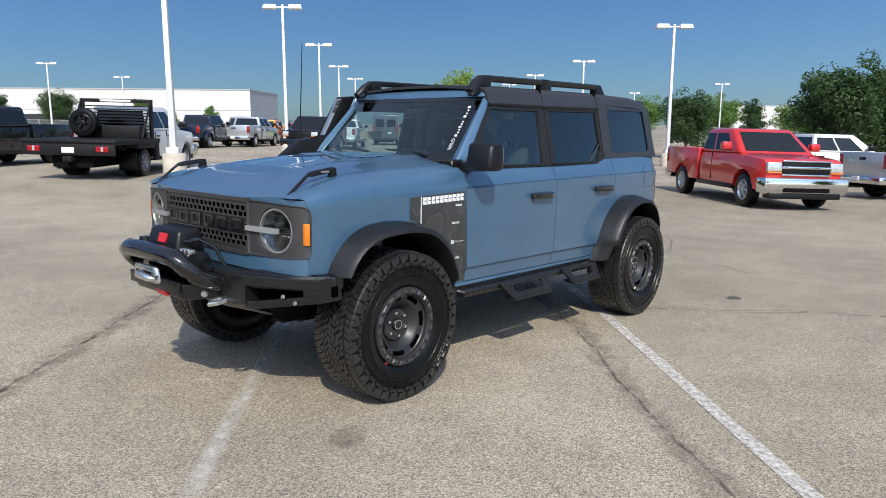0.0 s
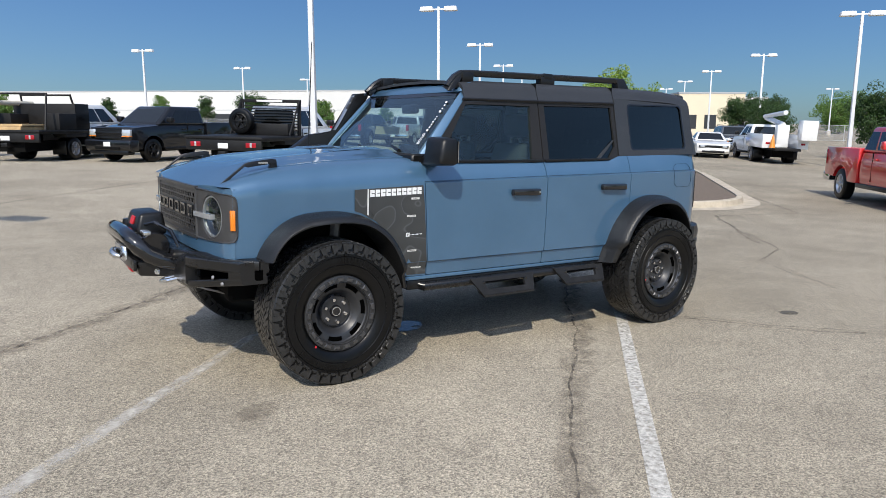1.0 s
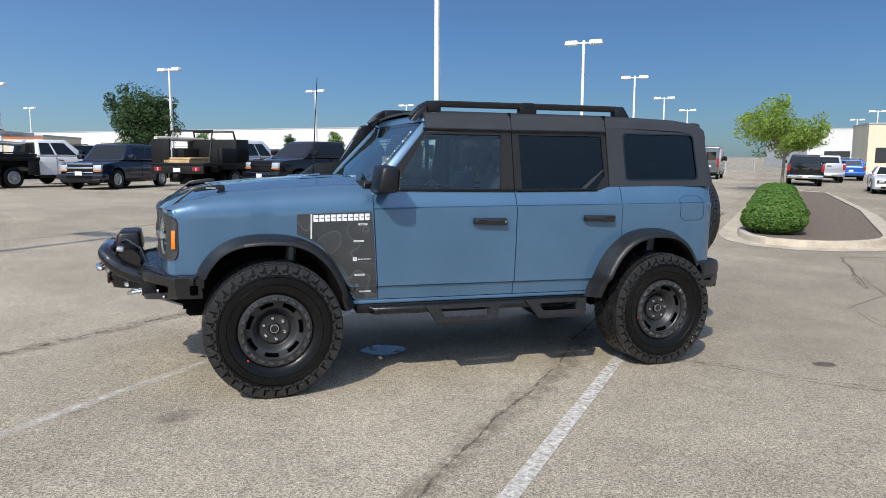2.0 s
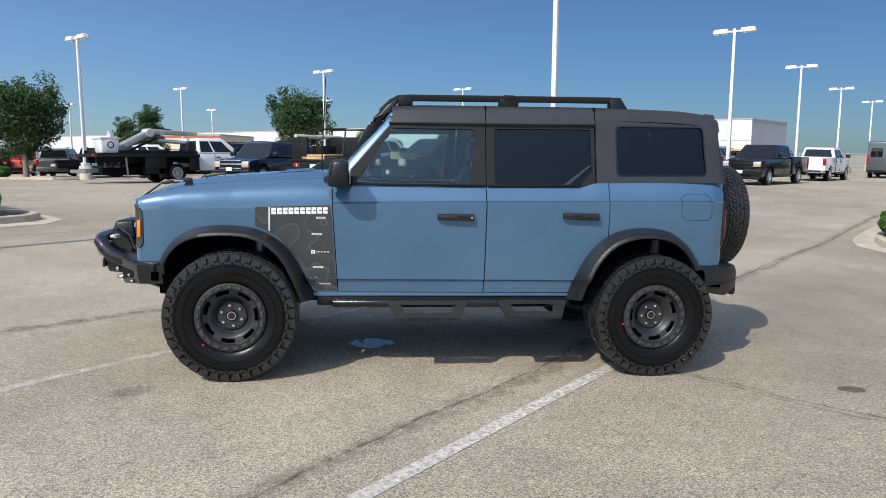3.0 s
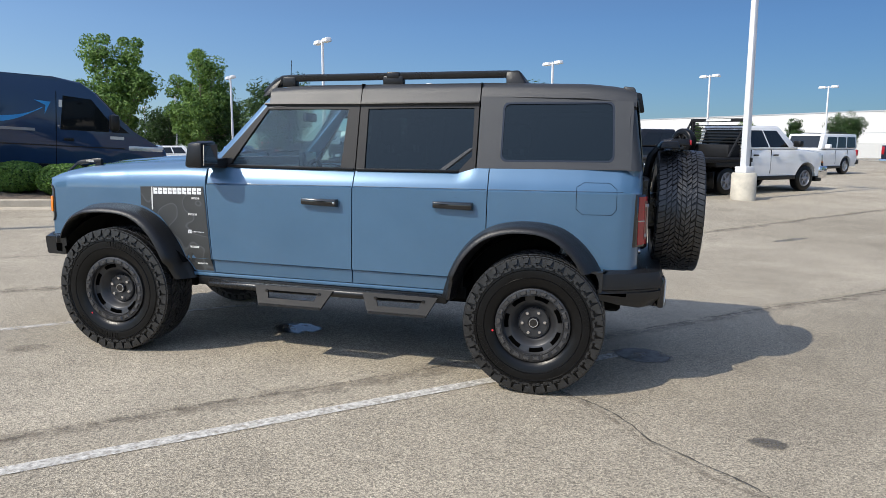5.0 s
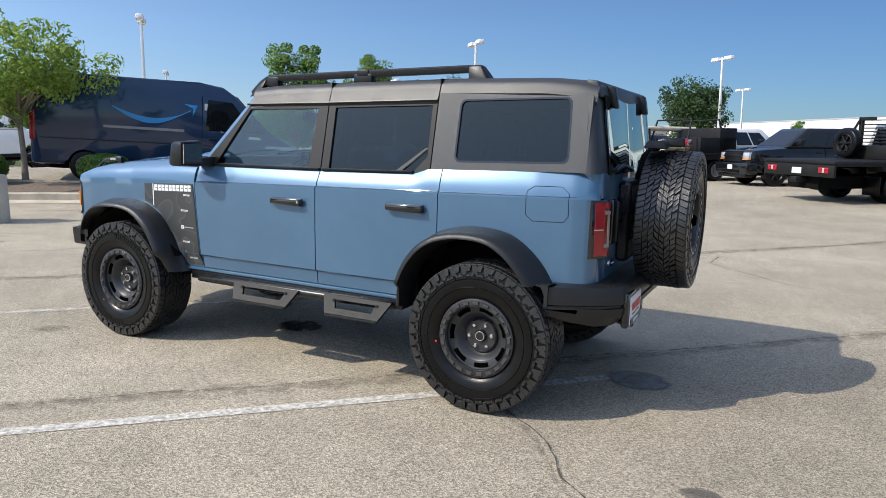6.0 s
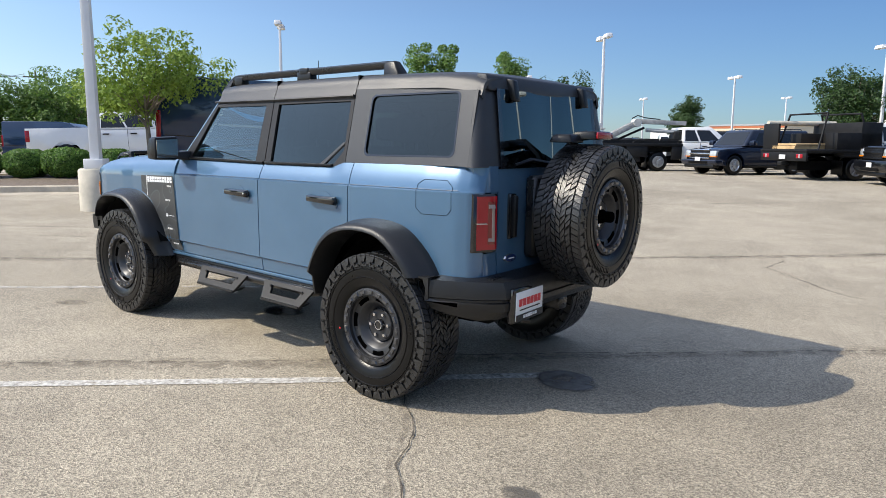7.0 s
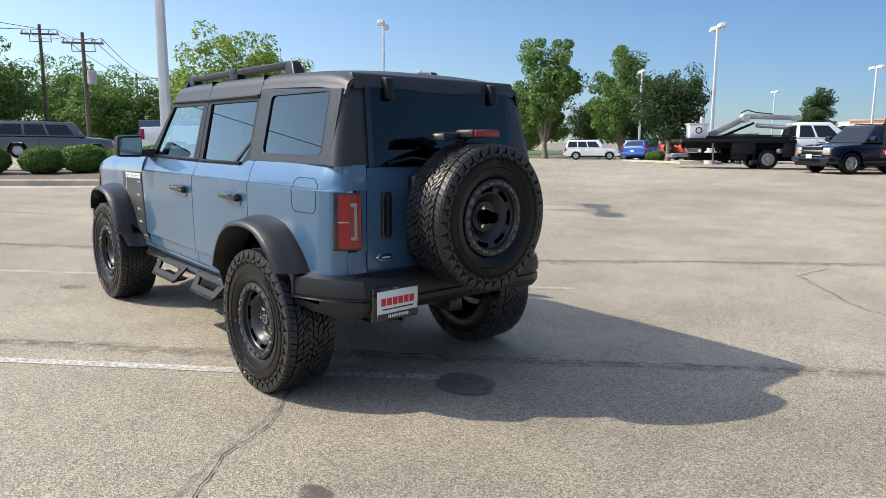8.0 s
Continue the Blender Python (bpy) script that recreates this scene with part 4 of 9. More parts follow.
def wheel(parent, x, y, r, w, rim_mat, spokes=6, dual=False):
    """A tyre with its rim; the outer face looks away from the vehicle's middle."""
    key = (r, w, rim_mat.name, spokes)
    if key not in WHEELS:
        h = w / 2
        tyre = lathe([(r * 0.60, -h * 0.80), (r * 0.66, -h), (r * 0.90, -h), (r * 0.97, -h * 0.86), (r, -h * 0.6), (r, h * 0.6), (r * 0.97, h * 0.86), (r * 0.90, h), (r * 0.66, h), (r * 0.60, h * 0.8)], 36)
        rim = lathe([(r * 0.62, -h * 0.92), (r * 0.58, -h * 0.98), (r * 0.54, -h * 0.82), (r * 0.50, -h * 0.45), (r * 0.12, -h * 0.35)], 30)
        for k in range(spokes):
            a = 2 * math.pi * k / spokes
            s = box(r * 0.10, r * 0.56, -h * 0.86, -h * 0.50, -r * 0.055, r * 0.055, r * 0.02, 1)
            join(rim, s, Matrix.Rotation(a, 4, "Y"))
        join(rim, lathe([(r * 0.17, -h * 0.5), (r * 0.17, -h * 0.88), (r * 0.11, -h * 0.97), (0.0, -h * 0.97)], 18))
        back = lathe([(r * 0.60, -h * 0.28), (0.0, -h * 0.26)], 24)
        WHEELS[key] = (finish("tyre", tyre, M["rubber"]), finish("rim", rim, rim_mat), finish("brake_disc", back, M["under"]))
    ty, ri, br = WHEELS[key]
    t = new("tyre", ty)
    t.parent = parent
    t.matrix_basis = pose(x, y, r, 0, 0, 180 if y > 0 else 0)
    for nm, me in (("rim", ri), ("brake_disc", br)):
        o = new(nm, me)
        o.parent = t
    if dual:
        t2 = new("tyre", ty)
        t2.parent = parent
        t2.matrix_basis = pose(x, y - math.copysign(w * 1.08, y), r)
    return t


def nose_arch(cx, r, rw, n=9):
    """Wheel opening, from the back of the wheel to its front."""
    return [(cx - r * math.cos(math.pi * k / n), max(0.0, rw + r * math.sin(math.pi * k / n))) for k in range(n + 1)]


def shaped(bm, W, x_rear, x_front, z_low, z_top, arches):
    """Gives a slab-sided body its curves: rounded nose and tail in plan, shoulder, tuck-under, crowned bonnet, arch lips."""
    def cut(co, no):
        bmesh.ops.bisect_plane(bm, geom=bm.verts[:] + bm.edges[:] + bm.faces[:], plane_co=co, plane_no=no, dist=1e-5)
    for k in range(1, 6):
        cut((0, 0, z_low + (z_top - z_low) * k / 6), (0, 0, 1))
    for d in (0.06, 0.15, 0.28, 0.45, 0.7):
        cut((x_front - d, 0, 0), (1, 0, 0))
    for d in (0.06, 0.15, 0.3):
        cut((x_rear + d, 0, 0), (1, 0, 0))
    for cx, rw, ra in arches:
        for d in (-1.35, -1.12, 1.12, 1.35):
            cut((cx + ra * d, 0, 0), (1, 0, 0))
    for f in (-0.47, -0.40, -0.22, 0.0, 0.22, 0.40, 0.47):
        cut((0, W * f, 0), (0, 1, 0))
    for p in bm.verts:
        x, y, z = p.co
        e = abs(y) / (W / 2)
        side = 1.0
        h = (z - z_low) / (z_top - z_low)
        side -= 0.045 * max(0.0, (h - 0.55) / 0.45) ** 2 + 0.03 * max(0.0, (0.3 - h) / 0.3)
        n = max(0.0, 1 - (x_front - x) / 0.55)
        t = max(0.0, 1 - (x - x_rear) / 0.25)
        side -= 0.10 * n ** 2.2 + 0.05 * t ** 2
        for cx, rw, ra in arches:
            d = math.hypot(x - cx, z - rw)
            if e > 0.9 and d < ra + 0.16:
                side += 0.016 * max(0.0, 1 - abs(d - ra - 0.03) / 0.13)
        if h > 0.72:
            p.co.z -= (h - 0.72) / 0.28 * (0.015 * e ** 2 + 0.05 * max(0.0, (e - 0.78) / 0.22) ** 2)
        p.co.x -= 0.10 * n * max(0.0, e) ** 3 if n > 0 else 0.0
        p.co.y = y * side


def body_block(v, outline_top, sill, axles, rw, ra, W, mat, x_rear, x_front, r=0.06):
    """Lower body: sill line with wheel openings, upper edge from front to rear."""
    low = [(x_rear, sill + 0.10), (x_rear + 0.12, sill)]
    for cx in sorted(axles):
        low += [(cx - ra, sill)] + nose_arch(cx, ra, rw)[1:-1] + [(cx + ra, sill)]
    low += [(x_front - 0.12, sill), (x_front, sill + 0.12)]
    bm = prism(low + outline_top, -W / 2, W / 2)
    shaped(bm, W, x_rear, x_front, sill, max(z for _, z in outline_top), [(cx, rw, ra) for cx in axles])
    return part("body", bm, mat, v, smooth=32)


def cabin_block(v, base, top, W, z0, z1, tumble, mat, glass, panes, r=0.07):
    """Cabin over the belt. base, top: rear and front x at belt and roof. panes: side windows as spans along it."""
    wb, wt = W / 2 * 0.955, W / 2 - tumble
    bottom = [(base[0], -wb, z0), (base[1], -wb, z0), (base[1], wb, z0), (base[0], wb, z0)]
    topq = [(top[0], -wt, z1), (top[1], -wt, z1), (top[1], wt, z1), (top[0], wt, z1)]
    part("cabin", hexa(bottom, topq, r, 3), mat, v)
    a, b, c, d = [Vector(p) for p in bottom]
    e, f, g, h = [Vector(p) for p in topq]
    for u0, u1 in panes:
        part("side_window", panel((a, b, f, e), u0, u1, 0.10, 0.80), glass, v, smooth=0)
        part("side_window", panel((c, d, h, g), 1 - u1, 1 - u0, 0.10, 0.80), glass, v, smooth=0)
    part("windscreen", panel((b, c, g, f), 0.085, 0.915, 0.10, 0.86), glass, v, smooth=0)
    part("rear_window", panel((d, a, e, h), 0.09, 0.91, 0.16, 0.82), glass, v, smooth=0)


def face_details(v, W, xf, zt, kind, grille_mat, lamp=0.36, bumper=None, hood_z=1.1):
    """Grille, headlights and bumper at the front end."""
    hw = W / 2
    part("grille", box(xf - 0.06, xf + 0.02, -hw + lamp + 0.08, hw - lamp - 0.08, zt - 0.42, zt - 0.06, 0.03), M["black_trim"], v)
    for z, t in ((zt - 0.42, 0.04), (zt - 0.26, 0.06), (zt - 0.10, 0.04)):
        part("grille_bar", box(xf, xf + 0.045, -hw + lamp + 0.06, hw - lamp - 0.06, z, z + t, 0.012), grille_mat, v)
    for k in range(5):
        z = zt - 0.37 + k * 0.055
        part("grille_slat", box(xf, xf + 0.028, -hw + lamp + 0.10, hw - lamp - 0.10, z, z + 0.018, 0.004), M["black_trim"], v)
    for s in (-1, 1):
        y0, y1 = s * (hw - 0.10), s * (hw - lamp - 0.07)
        q = [(xf - 0.16, y0), (xf - 0.02, y0), (xf + 0.012, y1), (xf - 0.16, y1)]
        lens = hexa([(px, py, zt - 0.32) for px, py in q], [(px - 0.02, py, zt - 0.11) for px, py in q], 0.02)
        part("headlight", lens, M["head_clear"], v, "clear headlight lens")
        part("turn_lamp", hexa([(px + 0.006, py * 1.004, zt - 0.355) for px, py in q], [(px + 0.003, py * 1.004, zt - 0.325) for px, py in q]), M["amber"], v)
        part("fog_lamp", box(xf - 0.03, xf + 0.06, s * (hw - 0.40) - 0.08, s * (hw - 0.40) + 0.08, 0.46, 0.54, 0.02), M["head_clear"], v)
    part("valance", box(xf - 0.25, xf + 0.05, -hw * 0.86, hw * 0.86, 0.28, 0.42, 0.03), M["black_trim"], v)
    part("front_bumper", prism([(xf - 0.32, 0.40), (xf + 0.02, 0.38), (xf + 0.10, 0.50), (xf + 0.10, zt - 0.46), (xf - 0.32, zt - 0.46)], -hw - 0.01, hw + 0.01, 0.05, 3), bumper or M["black_trim"], v)
    part("bumper_opening", box(xf + 0.07, xf + 0.108, -hw * 0.55, hw * 0.55, 0.44, 0.54, 0.01), M["under"], v)
    if bumper is not M["chrome"]:
        part("number_plate", box(xf + 0.10, xf + 0.115, -0.15, 0.15, 0.55, 0.70, 0.004), M["plate_white"], v)


def tail_details(v, W, xr, z0, z1, bumper, y_in=0.16, plate_z=0.62):
    hw = W / 2
    for s in (-1, 1):
        y0, y1 = s * (hw + 0.008), s * (hw - y_in)
        part("tail_light", box(xr - 0.012, xr + 0.13, min(y0, y1), max(y0, y1), z0, z1, 0.02), M["tail_red"], v, "red tail light lens")
    part("rear_bumper", prism([(xr - 0.18, 0.46), (xr + 0.25, 0.44), (xr + 0.25, 0.68), (xr - 0.18, 0.68)], -hw + 0.02, hw - 0.02, 0.04), bumper, v)
    part("number_plate", box(xr - 0.20, xr - 0.182, -0.15, 0.15, plate_z - 0.10, plate_z + 0.05, 0.004), M["plate_white"], v)


def side_details(v, W, mirror_x, mirror_z, handles, belt, mat, sill, x0, x1):
    hw = W / 2
    for s in (-1, 1):
        y = s * (hw + 0.16)
        part("door_mirror", box(mirror_x - 0.08, mirror_x + 0.12, min(s * (hw + 0.02), s * (hw + 0.27)), max(s * (hw + 0.02), s * (hw + 0.27)), mirror_z, mirror_z + 0.20, 0.05), mat, v)
        for hx in handles:
            part("door_handle", box(hx - 0.11, hx + 0.11, min(s * hw, s * (hw + 0.035)), max(s * hw, s * (hw + 0.035)), belt - 0.20, belt - 0.155, 0.012), mat, v)
            part("door_gap", box(hx - 0.20, hx - 0.19, min(s * (hw - 0.02), s * (hw + 0.0025)), max(s * (hw - 0.02), s * (hw + 0.0025)), sill + 0.12, belt - 0.03), M["under"], v, smooth=0)
        part("sill_trim", box(x0, x1, min(s * (hw - 0.04), s * (hw + 0.02)), max(s * (hw - 0.04), s * (hw + 0.02)), sill - 0.06, sill + 0.05, 0.02), M["black_trim"], v)


def vehicle(name, label, category, x, y, heading, group="parked vehicles"):
    e = 1.2
    h = radians(heading)
    cx, sy = math.cos(h), math.sin(h)
    pitch = math.degrees(math.atan2(gz(x + cx * e, y + sy * e) - gz(x - cx * e, y - sy * e), 2 * e))
    rollv = math.degrees(math.atan2(gz(x - sy * e, y + cx * e) - gz(x + sy * e, y - cx * e), 2 * e))
    return thing(name, label, category, group, pose(x, y, gz(x, y), 0, 0, heading) @ pose(0, 0, 0, rollv, -pitch, 0))


def pickup(label, x, y, heading, paint, grille=None, bumper=None, rim=None, crew=True, L=5.85, bed=True, dually=False, W=2.02, r=0.41, H=1.93, trim=None, mirror=None):
    v = vehicle("pickup_truck", label, "pickup truck", x, y, heading)
    grille, bumper, rim, mirror = grille or M["chrome"], bumper or M["chrome"], rim or M["alloy"], mirror or M["black_trim"]
    xf, xr = L / 2, -L / 2
    af, ar = xf - 0.98, xf - 0.98 - 3.68
    belt, hood, sill = 1.30, 1.23, 0.46
    cab_r = ar + 0.98 if crew else ar + 1.12
    hood_r = xf - 1.34
    top = [(xf, hood - 0.16), (xf - 0.12, hood - 0.03), (xf - 0.55, hood + 0.02), (hood_r, belt + 0.02), (cab_r, belt + 0.02)]
    body_block(v, top, sill, [af], r, r + 0.10, W, paint, cab_r, xf)
    wheel_back = hood_r - 0.10
    roof_f = hood_r - 0.80
    if crew:
        panes = ((0.06, 0.40), (0.43, 0.80))
    else:
        panes = ((0.05, 0.34), (0.39, 0.80))
    cabin_block(v, (cab_r + 0.01, hood_r + 0.06), (cab_r + 0.10, roof_f), W, belt - 0.02, H, 0.23, paint, M["car_glass"], panes)
    if bed:
        bx0, bx1, bt = xr, cab_r - 0.035, 1.36
        low = [(bx0, 0.62), (bx0, bt), (bx1, bt), (bx1, sill + 0.04), (ar + r + 0.10, sill + 0.04)] + nose_arch(ar, r + 0.10, r)[1:-1][::-1] + [(ar - r - 0.10, 0.58)]
        for s in (-1, 1):
            y0, y1 = s * W / 2, s * (W / 2 - 0.14)
            part("bed_side", prism(low, min(y0, y1), max(y0, y1), 0.025), paint, v)
        part("tailgate", box(bx0 - 0.01, bx0 + 0.06, -W / 2 + 0.14, W / 2 - 0.14, 0.66, bt, 0.02), paint, v)
        part("tailgate_handle", box(bx0 - 0.02, bx0 - 0.008, -0.14, 0.14, bt - 0.22, bt - 0.14, 0.006), M["black_trim"], v)
        part("bed_floor", box(bx0 + 0.05, bx1, -W / 2 + 0.14, W / 2 - 0.14, 0.70, 0.78), M["under"], v, smooth=0)
        part("bed_front", box(bx1 - 0.06, bx1, -W / 2 + 0.14, W / 2 - 0.14, 0.70, bt), paint, v, smooth=0)
        tail_details(v, W, xr, 0.90, 1.30, bumper)
        if dually:
            for s in (-1, 1):
                part("rear_fender", prism(nose_arch(ar, r + 0.20, r + 0.02) + nose_arch(ar, r + 0.11, r)[::-1], min(s * (W / 2 - 0.02), s * (W / 2 + 0.2)), max(s * (W / 2 - 0.02), s * (W / 2 + 0.2)), 0.03), paint, v)
    part("chassis", box(xr + 0.2, xf - 0.3, -0.52, 0.52, 0.34, 0.66), M["under"], v, smooth=0)
    face_details(v, W, xf, hood, "pickup", grille, bumper=bumper)
    side_details(v, W, hood_r - 0.35, belt + 0.06, (hood_r - 1.15, cab_r + 0.30) if crew else (hood_r - 1.2,), belt, mirror if mirror else paint, sill, cab_r, af - r - 0.12)
    yw = W / 2 - 0.15
    for s in (-1, 1):
        wheel(v, af, s * yw, r, 0.27, rim)
        wheel(v, ar, s * (yw + (0.16 if dually else 0)), r, 0.27, rim, dual=dually)
    return v, dict(cab_r=cab_r, ar=ar, xr=xr, xf=xf, W=W, H=H, belt=belt)


def suv(label, x, y, heading, paint, L=5.05, W=1.95, H=1.78, r=0.39, grille=None, rim=None, bumper=None, square=0.0, name="suv", category="car", spare=False, belt=1.12, nose=1.35, rake=0.62):
    v = vehicle(name, label, category, x, y, heading)
    xf, xr = L / 2, -L / 2
    af, ar = xf - 0.90, xr + 1.05
    hood, sill = belt - 0.06, 0.36
    hood_r = xf - nose
    top = [(xf, hood - 0.20), (xf - 0.12, hood - 0.06), (xf - 0.5, hood), (hood_r, belt + 0.02), (xr + 0.06, belt + 0.02), (xr, belt - 0.08)]
    body_block(v, top, sill, [af, ar], r, r + 0.08, W, paint, xr, xf)
    cabin_block(v, (xr + 0.03, hood_r), (xr + 0.22 - 0.16 * square, hood_r - rake * (1 - 0.55 * square)), W, belt, H, 0.24 - 0.14 * square, paint, M["car_glass"], ((0.05, 0.30), (0.33, 0.57), (0.60, 0.88)))
    part("chassis", box(xr + 0.3, xf - 0.3, -0.6, 0.6, 0.26, 0.6), M["under"], v, smooth=0)
    face_details(v, W, xf, hood, "suv", grille or M["chrome"], bumper=bumper or paint)
    tail_details(v, W, xr, belt - 0.30, belt - 0.02, bumper or paint, plate_z=0.80)
    side_details(v, W, hood_r - 0.28, belt + 0.04, (hood_r - 1.0, hood_r - 2.0), belt, paint, sill, ar + r + 0.1, af - r - 0.1)
    for s in (-1, 1):
        part("roof_rail", sweep([(xr + 0.5, s * (W / 2 - 0.30), H - 0.01), (xr + 0.55, s * (W / 2 - 0.30), H + 0.05), (hood_r - 1.0, s * (W / 2 - 0.30), H + 0.05), (hood_r - 0.95, s * (W / 2 - 0.30), H - 0.01)], 0.02, 6), M["black_trim"], v)
        wheel(v, af, s * (W / 2 - 0.13), r, 0.24, rim or M["alloy"])
        wheel(v, ar, s * (W / 2 - 0.13), r, 0.24, rim or M["alloy"])
    if spare:
        part("spare_tyre", lathe([(0.10, 0.0), (0.28, -0.02), (0.38, -0.04), (0.40, -0.10), (0.38, -0.2), (0.2, -0.22)], 24), M["rubber"], v).matrix_basis = pose(xr - 0.22, 0, 0.98, 0, 0, -90)
        for s in (-1, 1):
            part("wheel_flare", prism(nose_arch(af, r + 0.14, r) + nose_arch(af, r + 0.06, r)[::-1], min(s * (W / 2 - 0.02), s * (W / 2 + 0.10)), max(s * (W / 2 - 0.02), s * (W / 2 + 0.10)), 0.02), M["black_trim"], v)
    return v


def saloon(label, x, y, heading, paint, L=4.9, W=1.9, H=1.42, name="car"):
    v = vehicle(name, label, "car", x, y, heading)
    xf, xr, r = L / 2, -L / 2, 0.35
    af, ar = xf - 0.95, xr + 1.0
    top = [(xf, 0.66), (xf - 0.15, 0.80), (xf - 0.7, 0.90), (xf - 1.75, 0.98), (xr + 0.9, 1.02), (xr + 0.06, 0.98), (xr, 0.86)]
    body_block(v, top, 0.26, [af, ar], r, r + 0.07, W, paint, xr, xf)
    cabin_block(v, (xr + 0.75, xf - 1.65), (xr + 1.65, xf - 2.45), W, 0.96, H, 0.30, paint, M["car_glass"], ((0.12, 0.42), (0.46, 0.86)))
    part("chassis", box(xr + 0.3, xf - 0.3, -0.6, 0.6, 0.18, 0.5), M["under"], v, smooth=0)
    part("grille", box(xf - 0.05, xf + 0.012, -W / 2 + 0.16, W / 2 - 0.16, 0.58, 0.72, 0.02), M["black_trim"], v)
    part("lower_intake", box(xf - 0.05, xf + 0.02, -W / 2 + 0.35, W / 2 - 0.35, 0.30, 0.42, 0.02), M["black_trim"], v)
    for s in (-1, 1):
        part("headlight", box(xf - 0.02, xf + 0.018, s * (W / 2 - 0.36) - 0.13, s * (W / 2 - 0.36) + 0.13, 0.60, 0.70, 0.02), M["head_clear"], v)
        part("tail_light", box(xr - 0.015, xr + 0.1, s * (W / 2 - 0.3) - 0.22, s * (W / 2 - 0.3) + 0.22, 0.74, 0.86, 0.02), M["tail_red"], v)
        part("door_mirror", box(xf - 1.95, xf - 1.78, min(s * W / 2, s * (W / 2 + 0.2)), max(s * W / 2, s * (W / 2 + 0.2)), 0.98, 1.10, 0.04), paint, v)
        wheel(v, af, s * (W / 2 - 0.12), r, 0.24, M["alloy"])
        wheel(v, ar, s * (W / 2 - 0.12), r, 0.24, M["alloy"])
    part("number_plate", box(xf + 0.02, xf + 0.035, -0.15, 0.15, 0.44, 0.54, 0.004), M["plate_white"], v)
    part("number_plate", box(xr - 0.03, xr - 0.01, -0.15, 0.15, 0.60, 0.72, 0.004), M["plate_white"], v)
    return v


